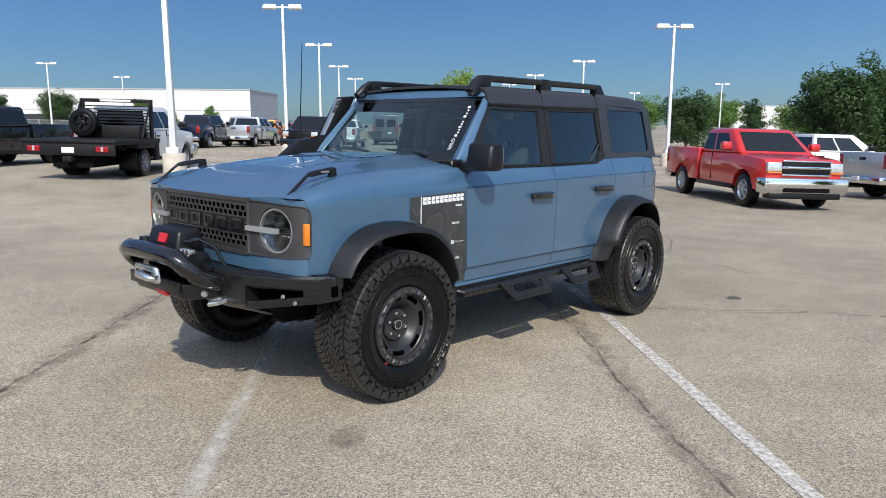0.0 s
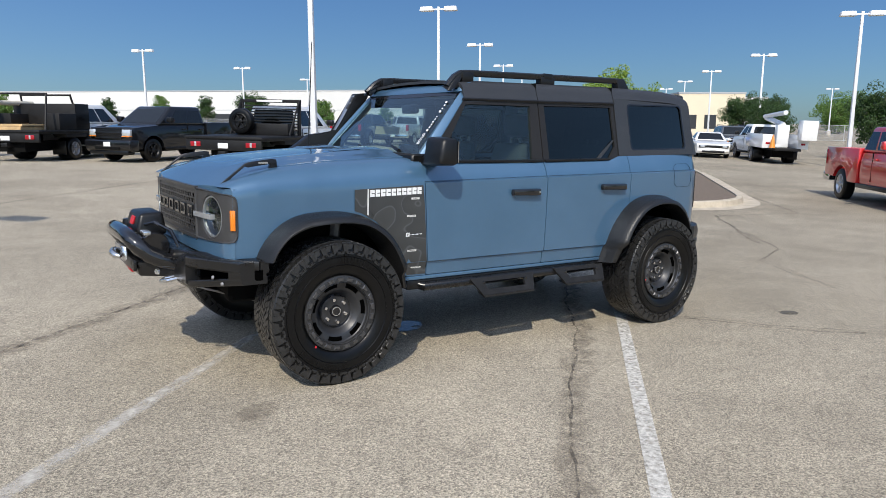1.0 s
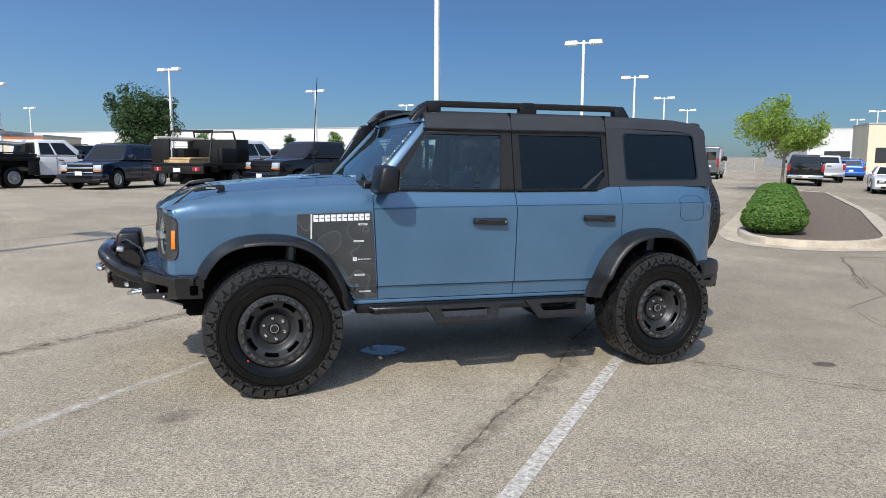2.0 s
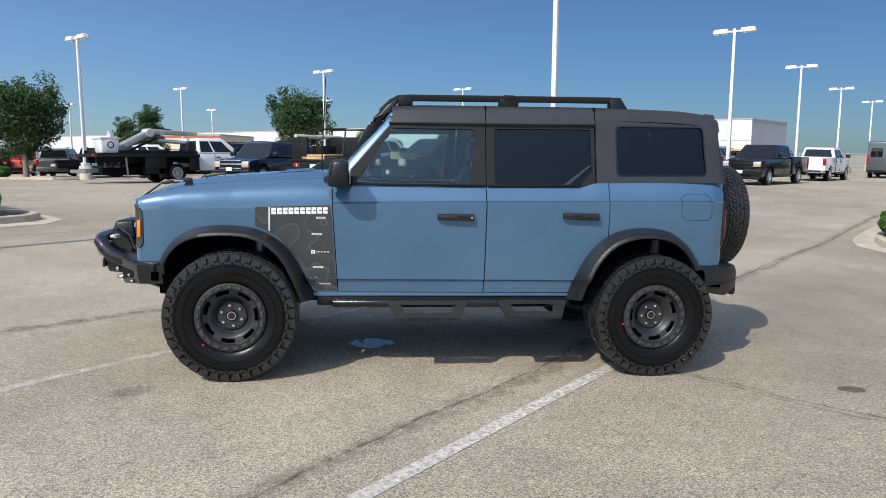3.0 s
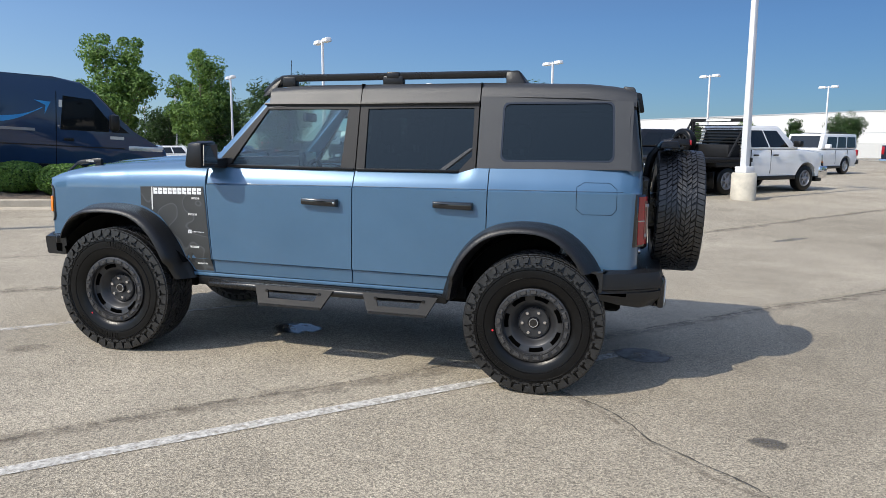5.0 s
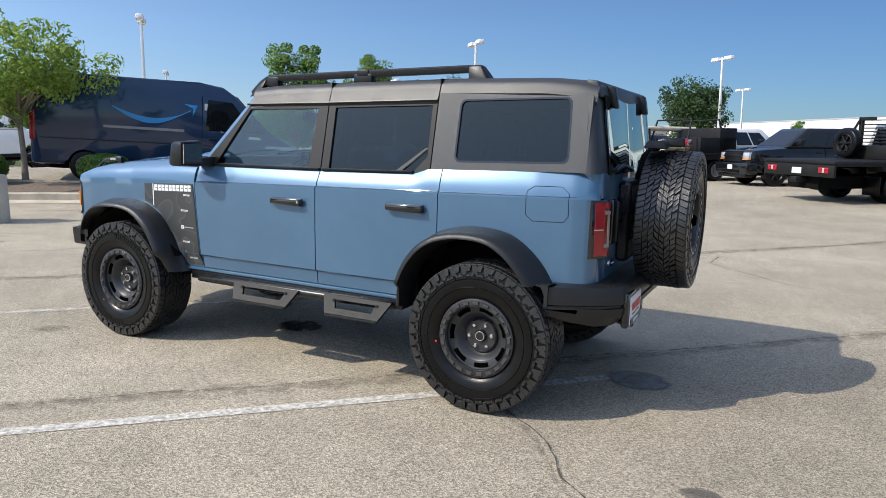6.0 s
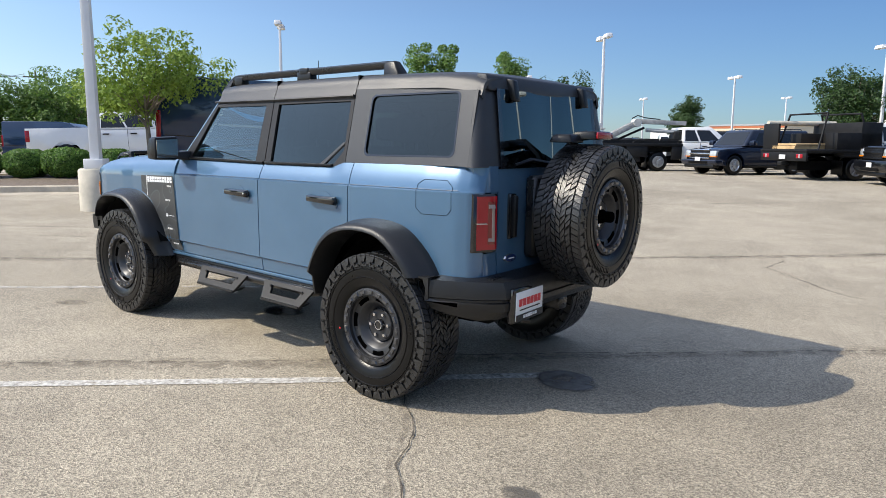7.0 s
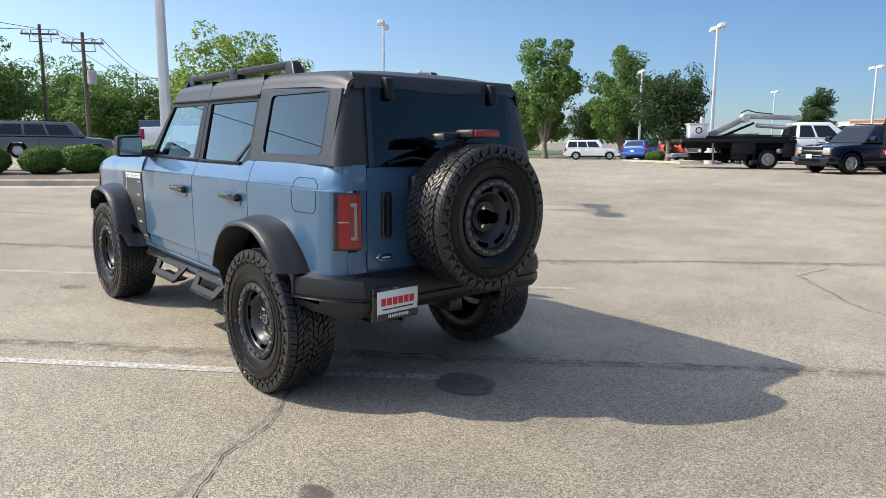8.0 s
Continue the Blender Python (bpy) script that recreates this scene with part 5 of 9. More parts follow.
def cargo_van(label, x, y, heading, paint, marks=True, L=6.2, W=2.05, H=2.52):
    v = vehicle("cargo_van", label, "van", x, y, heading)
    xf, xr, r, sill = L / 2, -L / 2, 0.36, 0.38
    af, ar = xf - 0.95, xr + 1.15
    low = [(xr, sill + 0.08), (xr + 0.05, sill), (ar - r - 0.08, sill)] + nose_arch(ar, r + 0.08, r)[1:-1] + [(ar + r + 0.08, sill), (af - r - 0.08, sill)] + nose_arch(af, r + 0.08, r)[1:-1] + [(af + r + 0.08, sill)]
    front = [(xf - 0.05, 0.42), (xf, 0.72), (xf - 0.10, 1.02), (xf - 0.85, 1.38), (xf - 1.62, 2.22), (xf - 1.95, 2.44), (xf - 2.5, H), (xr + 0.10, H - 0.02), (xr + 0.02, H - 0.12)]
    part("body", prism(low + front, -W / 2, W / 2, 0.09, 4), paint, v)
    hw = W / 2
    for s in (-1, 1):
        def slab(q, t=0.012):
            a = [(px, s * (hw - 0.02), pz) for px, pz in q]
            b = [(px, s * (hw + t), pz) for px, pz in q]
            return hexa(a, b)
        part("cab_window", slab([(xf - 2.35, 1.36), (xf - 1.35, 1.36), (xf - 1.35, 1.62), (xf - 1.72, 2.08), (xf - 2.30, 2.12)], 0.006), M["car_glass"], v, smooth=0)
        part("quarter_window", slab([(xf - 1.28, 1.36), (xf - 0.92, 1.36), (xf - 1.28, 1.68)], 0.006), M["car_glass"], v, smooth=0)
        part("door_rail", slab([(xr + 1.55, 1.30), (xr + 3.35, 1.30), (xr + 3.35, 1.36), (xr + 1.55, 1.36)], 0.022), M["steel_wheel"], v)
        part("body_crease", slab([(xr + 0.20, 0.98), (xf - 1.0, 0.98), (xf - 1.0, 1.005), (xr + 0.20, 1.005)], 0.004), M["black_trim"], v, smooth=0)
        part("door_gap", slab([(xf - 2.44, 0.5), (xf - 2.425, 0.5), (xf - 2.425, 2.2), (xf - 2.44, 2.2)], 0.003), M["under"], v, smooth=0)
        part("sill_trim", slab([(ar + 0.5, sill), (af - 0.5, sill), (af - 0.5, sill + 0.2), (ar + 0.5, sill + 0.2)], 0.018), M["black_trim"], v)
        part("door_mirror", box(xf - 1.35, xf - 1.15, min(s * (hw + 0.02), s * (hw + 0.26)), max(s * (hw + 0.02), s * (hw + 0.26)), 1.40, 1.78, 0.05), M["black_trim"], v)
        part("headlight", box(xf - 0.95, xf - 0.12, min(s * (hw - 0.34), s * (hw + 0.006)), max(s * (hw - 0.34), s * (hw + 0.006)), 0.92, 1.10, 0.05), M["head_clear"], v)
        part("tail_light", box(xr - 0.015, xr + 0.12, min(s * (hw - 0.14), s * (hw + 0.012)), max(s * (hw - 0.14), s * (hw + 0.012)), 0.92, 1.62, 0.03), M["tail_red"], v, "tall red tail light lens")
        part("door_handle", box(xf - 2.28, xf - 2.08, min(s * hw, s * (hw + 0.03)), max(s * hw, s * (hw + 0.03)), 1.12, 1.18, 0.012), M["black_trim"], v)
        wheel(v, af, s * (hw - 0.13), r, 0.23, M["steel_wheel"], 5)
        wheel(v, ar, s * (hw - 0.13), r, 0.23, M["steel_wheel"], 5)
        if marks:
            arc = []
            for k in range(15):
                t = k / 14
                cxm = xr + 1.75 + 1.75 * t
                arc.append((cxm, 1.92 - 0.42 * math.sin(math.pi * (0.08 + 0.80 * t)) + 0.06 * t, 0.012 + 0.055 * math.sin(math.pi * min(1, t * 1.15))))
            xs = [(cxm if s < 0 else (2 * xr + 5.25) - cxm, cz, w) for cxm, cz, w in arc]
            bm = sheet(lambda u, q: (xs[round(u * 14)][0], s * (hw + 0.005), xs[round(u * 14)][1] + (q - 0.5) * 2 * xs[round(u * 14)][2]), 14, 1)
            part("curved_stripe", bm, M["swoosh"], v, "pale blue curved stripe", smooth=0)
            tipx = xs[-1][0]
            d = 1 if s < 0 else -1
            bm = bmesh.new()
            bm.faces.new([bm.verts.new(p) for p in ((tipx - d * 0.16, s * (hw + 0.005), 1.98), (tipx + d * 0.16, s * (hw + 0.005), 1.96), (tipx + d * 0.04, s * (hw + 0.005), 1.68), (tipx + d * 0.06, s * (hw + 0.005), 1.88))])
            part("stripe_tip", bm, M["swoosh"], v, "pale blue stripe end", smooth=0)
            bx0 = tipx + (0.32 if s < 0 else -0.92)
            part("blank_lettering", slab([(bx0, 1.86), (bx0 + 0.6, 1.86), (bx0 + 0.6, 2.02), (bx0, 2.02)], 0.004), M["pale_mark"], v, "pale lettering bar", smooth=0)
            part("blank_lettering", slab([(xf - 1.32, 1.20), (xf - 1.02, 1.20), (xf - 1.02, 1.27), (xf - 1.32, 1.27)], 0.006), M["pale_mark"], v, "small pale lettering bar", smooth=0)
    part("windscreen", hexa([(xf - 0.80, -hw * 0.86, 1.37), (xf - 0.80, hw * 0.86, 1.37), (xf - 0.85, hw * 0.86, 1.36), (xf - 0.85, -hw * 0.86, 1.36)],
                            [(xf - 1.60, -hw * 0.82, 2.24), (xf - 1.60, hw * 0.82, 2.24), (xf - 1.66, hw * 0.82, 2.22), (xf - 1.66, -hw * 0.82, 2.22)]), M["car_glass"], v, smooth=0)
    for s in (-1, 1):
        part("rear_window", box(xr - 0.006, xr + 0.02, s * 0.46 - 0.34, s * 0.46 + 0.34, 1.45, 2.05, 0.0), M["car_glass"], v, smooth=0)
    part("rear_bumper", box(xr - 0.10, xr + 0.08, -hw + 0.05, hw - 0.05, 0.40, 0.58, 0.03), M["black_trim"], v)
    part("front_bumper", box(xf - 0.45, xf + 0.03, -hw + 0.01, hw - 0.01, 0.30, 0.66, 0.08), M["black_trim"], v)
    part("grille", box(xf - 0.14, xf - 0.02, -0.5, 0.5, 0.70, 0.92, 0.03), M["black_trim"], v)
    part("number_plate", box(xr - 0.02, xr - 0.004, -0.5, -0.2, 0.92, 1.04, 0.003), M["plate_white"], v)
    part("chassis", box(xr + 0.3, xf - 0.3, -0.6, 0.6, 0.24, 0.6), M["under"], v, smooth=0)
    return v


def deck_truck(label, x, y, heading, paint, kind, W=2.02, L=6.7):
    """Crew-cab dually with a steel deck: 'rack' with a spare wheel, 'utility' with boxes and lumber, 'boom' with an aerial lift."""
    v, g = pickup(label, x, y, heading, paint, L=L, bed=False, crew=(kind != "boom"), H=1.98, rim=M["steel_wheel"], r=0.40, bumper=M["chrome"])
    xr, cab = g["xr"], g["cab_r"]
    ar = g["ar"]
    if kind == "boom":
        return v, g
    dw = 1.20
    part("deck", box(xr, cab - 0.06, -dw, dw, 0.93, 1.06, 0.012), M["bed_black"], v)
    part("rear_skirt", box(xr - 0.015, xr + 0.06, -dw, dw, 0.66, 0.95, 0.012), M["bed_black"], v)
    part("rub_rail", box(xr - 0.03, cab - 0.10, -dw - 0.03, dw + 0.03, 0.985, 1.045, 0.01), M["bed_black"], v)
    for s in (-1, 1):
        part("tool_box", box(ar + 0.62, cab - 0.10, min(s * 0.72, s * dw), max(s * 0.72, s * dw), 0.52, 0.93, 0.02), M["bed_black"], v, "black steel under-deck tool box")
        part("fender_skirt", prism([(ar - 0.62, 0.93), (ar - 0.55, 0.80), (ar + 0.55, 0.80), (ar + 0.62, 0.93)], min(s * 0.70, s * dw), max(s * 0.70, s * dw), 0.01), M["bed_black"], v)
        part("mud_flap", box(ar - 0.58, ar - 0.55, min(s * 0.62, s * 1.12), max(s * 0.62, s * 1.12), 0.20, 0.68, 0.004), M["rubber"], v)
        part("tail_light", box(xr - 0.03, xr - 0.012, s * 0.88 - 0.16, s * 0.88 + 0.16, 0.76, 0.90, 0.006), M["tail_red"], v, "red tail light lens")
        part("reverse_light", box(xr - 0.034, xr - 0.028, s * 0.88 - 0.03, s * 0.88 + 0.03, 0.77, 0.89, 0.004), M["head_clear"], v)
        wheel(v, ar, s * 1.0, 0.40, 0.25, M["steel_wheel"], dual=True)
    part("number_plate", box(xr - 0.032, xr - 0.016, -0.16, 0.16, 0.72, 0.87, 0.003), M["plate_white"], v)
    part("hitch", box(xr - 0.12, xr + 0.4, -0.12, 0.12, 0.50, 0.64, 0.02), M["bed_black"], v)
    if kind == "rack":
        hx = cab - 0.14
        for s in (-1, 1):
            part("rack_post", box(hx - 0.05, hx + 0.05, s * 1.0 - 0.05, s * 1.0 + 0.05, 1.06, 2.16, 0.01), M["bed_black"], v)
            part("rack_wing", sweep([(hx - 0.75, s * 1.02, 1.06), (hx - 0.05, s * 1.02, 2.10)], 0.035, 6), M["bed_black"], v)
        part("rack_top", box(hx - 0.06, hx + 0.06, -1.05, 1.05, 2.08, 2.18, 0.01), M["bed_black"], v)
        part("light_bar", box(hx - 0.075, hx - 0.055, -0.45, 0.45, 2.10, 2.16, 0.004), M["plate_white"], v)
        for k in range(9):
            z = 1.20 + k * 0.095
            part("rack_bar", box(hx - 0.02, hx + 0.02, -0.98, 0.98, z, z + 0.03), M["bed_black"], v, smooth=0)
        part("deck_box", box(hx - 0.62, hx - 0.12, -0.9, 0.9, 1.06, 1.42, 0.02), M["bed_black"], v, "black steel deck box")
        sp = wheel(v, 0, 0.5, 0.40, 0.25, M["black_trim"])
        sp.name = "spare_wheel"
        sp.matrix_basis = pose(hx - 0.86, 0.55, 1.48, 0, 0, -90)
    else:
        for s in (-1, 1):
            part("side_box", box(xr + 1.15, cab - 0.12, min(s * 0.62, s * 1.18), max(s * 0.62, s * 1.18), 1.06, 1.62, 0.015), M["bed_black"], v, "black steel side tool box")
        part("front_box", box(cab - 0.95, cab - 0.12, -1.18, 1.18, 1.06, 1.98, 0.02), M["bed_black"], v, "tall black steel box behind the cab")
        part("side_wall", box(xr + 0.02, xr + 0.10, 0.35, 1.18, 1.06, 1.95, 0.01), M["bed_black"], v)
        part("lumber", boxes((xr + 0.02, xr + 2.2, -0.55, 0.62, 1.065, 1.18), (xr + 0.04, xr + 2.2, -0.60, 0.55, 1.19, 1.26), r=0.006), M["plank"], v, "bare lumber boards")
        for xx in (xr + 0.9, xr + 2.2):
            for s in (-1, 1):
                part("rack_post", sweep([(xx + (-0.35 if xx < xr + 1 else 0.35), s * 1.05, 1.06), (xx, s * 0.95, 2.28)], 0.035, 6), M["bed_black"], v)
            part("rack_cross", sweep([(xx, -0.97, 2.28), (xx, 0.97, 2.28)], 0.035, 6), M["bed_black"], v)
        part("rolled_tarp", sweep([(xr + 0.05, 0.98, 1.98), (cab - 0.2, 0.98, 1.98)], 0.09, 10), M["concrete"], v, "rolled pale tarpaulin")
    return v, g


M["pale_mark"] = plain("pale_lettering", (0.60, 0.60, 0.58), 0.5, vary=0.05)

pickup("bright red double-cab pickup with chrome bumper", 15.5, 3.0, 226, M["p_red"], crew=False, mirror=M["p_red"], L=5.8, H=1.90)
pickup("white crew-cab pickup parked in the lot", 25.2, 3.6, 312, M["p_white"])
pickup("silver crew-cab pickup with large alloy wheels", 21.6, -1.0, 318, M["p_silver"], rim=M["alloy"])
deck_truck("white dually truck with black flatbed and spare wheel", 5.4, 17.9, 42, M["p_white"], "rack")
pickup("black crew-cab pickup with dark grille", 3.3, 23.3, 214, M["p_black"], grille=M["black_trim"], bumper=M["p_black"], rim=M["black_trim"])
deck_truck("white dually truck with black utility bed and lumber", 0.1, 25.6, 50, M["p_white"], "utility")
suv("dark navy family suv with chrome grille", -4.25, 26.85, 240, M["p_navy"])
suv("dark boxy off-road suv with a roof rack", -6.6, 34.3, 42, M["p_black"], L=4.6, H=1.86, square=0.9, belt=1.18)
pickup("dark blue crew-cab dually pickup seen from behind", 18.3, 36.2, 38, M["p_navy"], dually=True)
pickup("silver crew-cab pickup with chrome bumper", 22.6, 37.6, 36, M["p_silver"])
pickup("glossy black crew-cab pickup with dark grille", 20.2, 27.6, 216, M["p_black"], grille=M["black_trim"], bumper=M["p_black"])
pickup("white crew-cab pickup in a far row", 27.5, 33.6, 40, M["p_white"])
suv("orange boxy off-road suv with spare tyre behind", 29.2, 45.0, 44, M["p_orange"], L=4.3, W=1.88, H=1.85, square=1.0, spare=True, belt=1.16, bumper=M["black_trim"])
suv("white boxy off-road suv with black flares", 11.2, 31.4, 226, M["p_white"], L=4.5, W=1.88, H=1.87, square=1.0, spare=True, belt=1.16, bumper=M["black_trim"])
suv("grey suv parked in a far row", 33.0, 46.0, 46, M["p_grey"])
pickup("grey crew-cab pickup in a far row", 25.0, 42.2, 40, M["p_grey"])
saloon("white two-door sports coupe with black grille", 33.6, 21.6, 222, M["p_white"])
pickup("white service pickup in the far lane", 30.8, 49.6, 40, M["p_white"])
pickup("black crew-cab pickup seen from behind", 36.2, 29.6, 44, M["p_black"])
pickup("silver crew-cab pickup seen from behind", 43.2, 34.0, 44, M["p_silver"])
suv("bright blue compact suv", 48.8, 36.8, 44, M["p_blue"], L=4.5, H=1.65)
suv("dark grey suv behind the fence line", 42.6, 26.2, 224, M["p_grey"])
suv("dark suv in a far row", 55.0, 33.0, 224, M["p_black"])
saloon("lime green sports coupe", 33.6, 41.2, 44, M["p_lime"], name="car")
suv("bright red hatchback in a far row", 31.2, 43.6, 44, M["p_brightred"], L=4.4, H=1.6)
cargo_van("dark grey cargo van seen from behind", 37.6, 40.2, 44, M["p_grey"], marks=False)
cargo_van("dark navy high-roof delivery van with blue stripe", -11.6, 8.75, 46, M["p_van"])
pickup("white pickup parked behind the delivery van", -21.0, 9.0, 60, M["p_white"])
cargo_van("dark navy delivery van far behind the hedge", -43.5, 16.2, 40, M["p_van"])
suv("dark grey long suv beside the hedge", -37.0, 6.6, 72, M["p_grey"], L=5.6, H=1.9)
suv("white full-size suv in the far lane", -37.2, 53.4, 36, M["p_white"], L=5.1, H=1.9)
suv("bright blue compact suv in a far row", -26.2, 45.6, 100, M["p_blue"], L=4.4, H=1.62)
suv("red boxy off-road suv in a far row", -22.6, 44.8, 100, M["p_brightred"], L=4.2, W=1.88, H=1.85, square=1.0, spare=True, belt=1.16, bumper=M["black_trim"])
suv("dark grey suv next to the bucket lift", -18.6, 42.0, 100, M["p_grey"], L=4.6)
suv("black suv next to the bucket lift", -16.0, 41.2, 100, M["p_black"], L=4.6)


def boom_truck(x, y, heading):
    v, g = deck_truck("white cab truck with a railed black steel deck", x, y, heading, M["p_white"], "boom", L=7.4)
    xr, cab, ar = g["xr"], g["cab_r"], g["ar"]
    part("deck", box(xr - 0.6, cab - 0.08, -1.2, 1.2, 0.92, 1.06, 0.015), M["bed_black"], v)
    part("side_skirt", box(ar + 0.6, cab - 0.1, -1.2, 1.2, 0.45, 0.92, 0.02), M["bed_black"], v)
    part("side_skirt", box(xr - 0.5, ar - 0.6, -1.2, 1.2, 0.60, 0.92, 0.02), M["bed_black"], v)
    for s in (-1, 1):
        wheel(v, ar, s * 1.0, 0.42, 0.26, M["steel_wheel"], dual=True)
        part("deck_rail", sweep([(xr - 0.5, s * 1.15, 1.06), (xr - 0.5, s * 1.15, 1.36), (cab - 0.2, s * 1.15, 1.36), (cab - 0.2, s * 1.15, 1.06)], 0.02, 6), M["bed_black"], v)
        part("outrigger", box(xr + 0.25, xr + 0.40, s * 1.05 - 0.08, s * 1.05 + 0.08, 0.16, 0.95, 0.015), M["bed_black"], v)
        part("tail_light", box(xr - 0.62, xr - 0.60, s * 0.9 - 0.1, s * 0.9 + 0.1, 0.95, 1.03, 0.005), M["tail_red"], v)
    return v


boom_truck(-14.2, 41.2, 26)


def flatbed_truck(x, y, heading):
    """Long black flatbed: low steel deck with rails, boxes under it."""
    v, g = deck_truck("white cab truck with a long black flatbed deck", x, y, heading, M["p_white"], "boom", L=7.9)
    xr, cab, ar = g["xr"], g["cab_r"], g["ar"]
    part("deck", box(xr - 0.3, cab - 0.06, -1.22, 1.22, 1.10, 1.24, 0.015), M["bed_black"], v)
    part("deck_beam", boxes((xr, cab, -0.5, -0.36, 0.86, 1.10), (xr, cab, 0.36, 0.5, 0.86, 1.10), r=0.01), M["bed_black"], v)
    for s in (-1, 1):
        wheel(v, ar, s * 0.98, 0.42, 0.26, M["alloy"], 8, dual=True)
        part("deck_rail", sweep([(xr + 2.0, s * 1.2, 1.24), (xr + 2.2, s * 1.2, 1.42), (cab - 0.3, s * 1.2, 1.42), (cab - 0.3, s * 1.2, 1.24)], 0.025, 6), M["bed_black"], v)
        ya, yb = min(s * 1.12, s * 1.2), max(s * 1.12, s * 1.2)
        part("side_skirt", box(ar + 0.55, cab - 0.1, ya, yb, 0.52, 1.10, 0.01), M["bed_black"], v)
        part("side_skirt", box(ar - 1.5, ar - 0.55, ya, yb, 0.62, 1.10, 0.01), M["bed_black"], v)
        part("mud_flap", box(ar - 0.62, ar - 0.58, min(s * 0.62, s * 1.2), max(s * 0.62, s * 1.2), 0.16, 0.9, 0.004), M["rubber"], v)
        part("tool_box", box(ar - 1.45, ar - 0.85, min(s * 0.75, s * 1.15), max(s * 0.75, s * 1.15), 0.40, 0.80, 0.02), M["bed_black"], v)
        part("outrigger", sweep([(xr + 1.0, s * 1.0, 1.08), (xr + 1.05, s * 1.0, 0.2)], [0.05, 0.04], 6), M["steel_wheel"], v)
        part("tail_light", box(xr - 0.31, xr - 0.295, s * 0.9 - 0.12, s * 0.9 + 0.12, 1.13, 1.21, 0.005), M["tail_red"], v)
    part("stinger", boxes((xr - 0.5, xr + 1.6, -0.16, 0.16, 0.46, 0.62), (xr - 0.6, xr - 0.4, -0.7, 0.7, 0.44, 0.58), r=0.015), M["steel_wheel"], v, "folded steel tow stinger")
    part("hub_cap", lathe([(0.0, -0.02), (0.08, -0.01), (0.1, 0.02)], 12), M["alloy"], v).matrix_basis = pose(ar, -1.13, 0.42)
    return v


flatbed_truck(-8.36, 28.27, 42)


M["arm_grey"] = plain("weathered_grey_arm_paint", (0.30, 0.30, 0.29), 0.6, vary=0.3, scale=4)


def boom_lift(x, y, heading, deck=1.41):
    """Folded aerial lift standing on the flatbed: turret, two arms, knuckle and bucket."""
    v = vehicle("boom_lift", "folded white aerial lift with bucket on a flatbed", "aerial lift", x, y, heading, "")
    v.matrix_basis = v.matrix_basis @ Matrix.Diagonal((0.88, 0.88, 0.88, 1))
    part("turret", hexa([(0.1, -0.45, deck), (1.0, -0.45, deck), (1.0, 0.45, deck), (0.1, 0.45, deck)], [(0.25, -0.35, 2.05), (0.85, -0.35, 2.05), (0.85, 0.35, 2.05), (0.25, 0.35, 2.05)], 0.03), M["bed_black"], v, "black steel turret")
    part("base_frame", boxes((-4.5, 0.4, -1.0, -0.88, deck, deck + 0.16), (-4.5, 0.4, 0.88, 1.0, deck, deck + 0.16), (-4.4, -4.2, -0.9, 0.9, deck, deck + 0.16), (-1.4, -1.1, -0.9, 0.9, deck, deck + 0.2), r=0.01), M["bed_black"], v)
    for dy in (-0.17, 0.17):
        part("lower_arm", hexa([(-3.5, dy - 0.09, 1.40), (-3.5, dy - 0.09, 1.74), (-3.5, dy + 0.09, 1.74), (-3.5, dy + 0.09, 1.50)], [(-1.70, dy - 0.09, 2.34), (-1.78, dy - 0.09, 2.60), (-1.78, dy + 0.09, 2.60), (-1.70, dy + 0.09, 2.34)], 0.015), M["arm_grey"], v)
    part("knuckle", lathe([(0.0, -0.30), (0.20, -0.30), (0.22, -0.26), (0.22, 0.26), (0.20, 0.30), (0.0, 0.30)], 20), M["roof_grey"], v).matrix_basis = pose(-1.75, 0, 2.46)
    part("upper_arm", hexa([(-1.75, -0.14, 2.42), (-1.75, -0.14, 2.68), (-1.75, 0.14, 2.68), (-1.75, 0.14, 2.42)], [(0.9, -0.11, 2.36), (0.9, -0.11, 2.56), (0.9, 0.11, 2.56), (0.9, 0.11, 2.36)], 0.015), M["arm_grey"], v)
    part("link_arm", sweep([(-1.2, 0.0, 2.10), (0.5, 0.0, 2.0)], 0.10, 8), M["roof_grey"], v)
    part("lift_cylinder", sweep([(-2.8, 0.0, 1.55), (-1.3, 0.0, 2.22)], 0.06, 8), M["bed_black"], v)
    part("hose", sweep([(-1.9, 0.2, 2.70), (-1.6, 0.22, 2.86), (-1.2, 0.2, 2.74), (-0.4, 0.16, 2.66)], 0.03, 6), M["bed_black"], v)
    bucket = part("bucket", hexa([(-4.54, -1.08, deck + 0.03), (-3.78, -1.08, deck + 0.03), (-3.78, -0.34, deck + 0.03), (-4.54, -0.34, deck + 0.03)],
                                 [(-4.60, -1.14, 2.14), (-3.72, -1.14, 2.14), (-3.72, -0.28, 2.14), (-4.60, -0.28, 2.14)], 0.05), M["p_white"], v, "white fibreglass lift bucket")
    part("bucket_lip", boxes((-4.63, -3.69, -1.17, -1.12, 2.08, 2.16), (-4.63, -3.69, -0.30, -0.25, 2.08, 2.16), (-4.63, -4.58, -1.12, -0.30, 2.08, 2.16), (-3.74, -3.69, -1.12, -0.30, 2.08, 2.16), r=0.01), M["roof_grey"], bucket)
    part("round_mark", lathe([(0.11, 0.0), (0.16, 0.0), (0.16, -0.006), (0.11, -0.006)], 20), M["p_navy"], bucket, "dark ring mark").matrix_basis = pose(-4.15, -1.125, 1.82)
    part("control_panel", boxes((-3.98, -3.80, -0.75, -0.5, 2.14, 2.40), (-3.95, -3.85, -0.5, -0.34, 2.14, 2.50), r=0.02), M["roof_grey"], bucket)
    return v


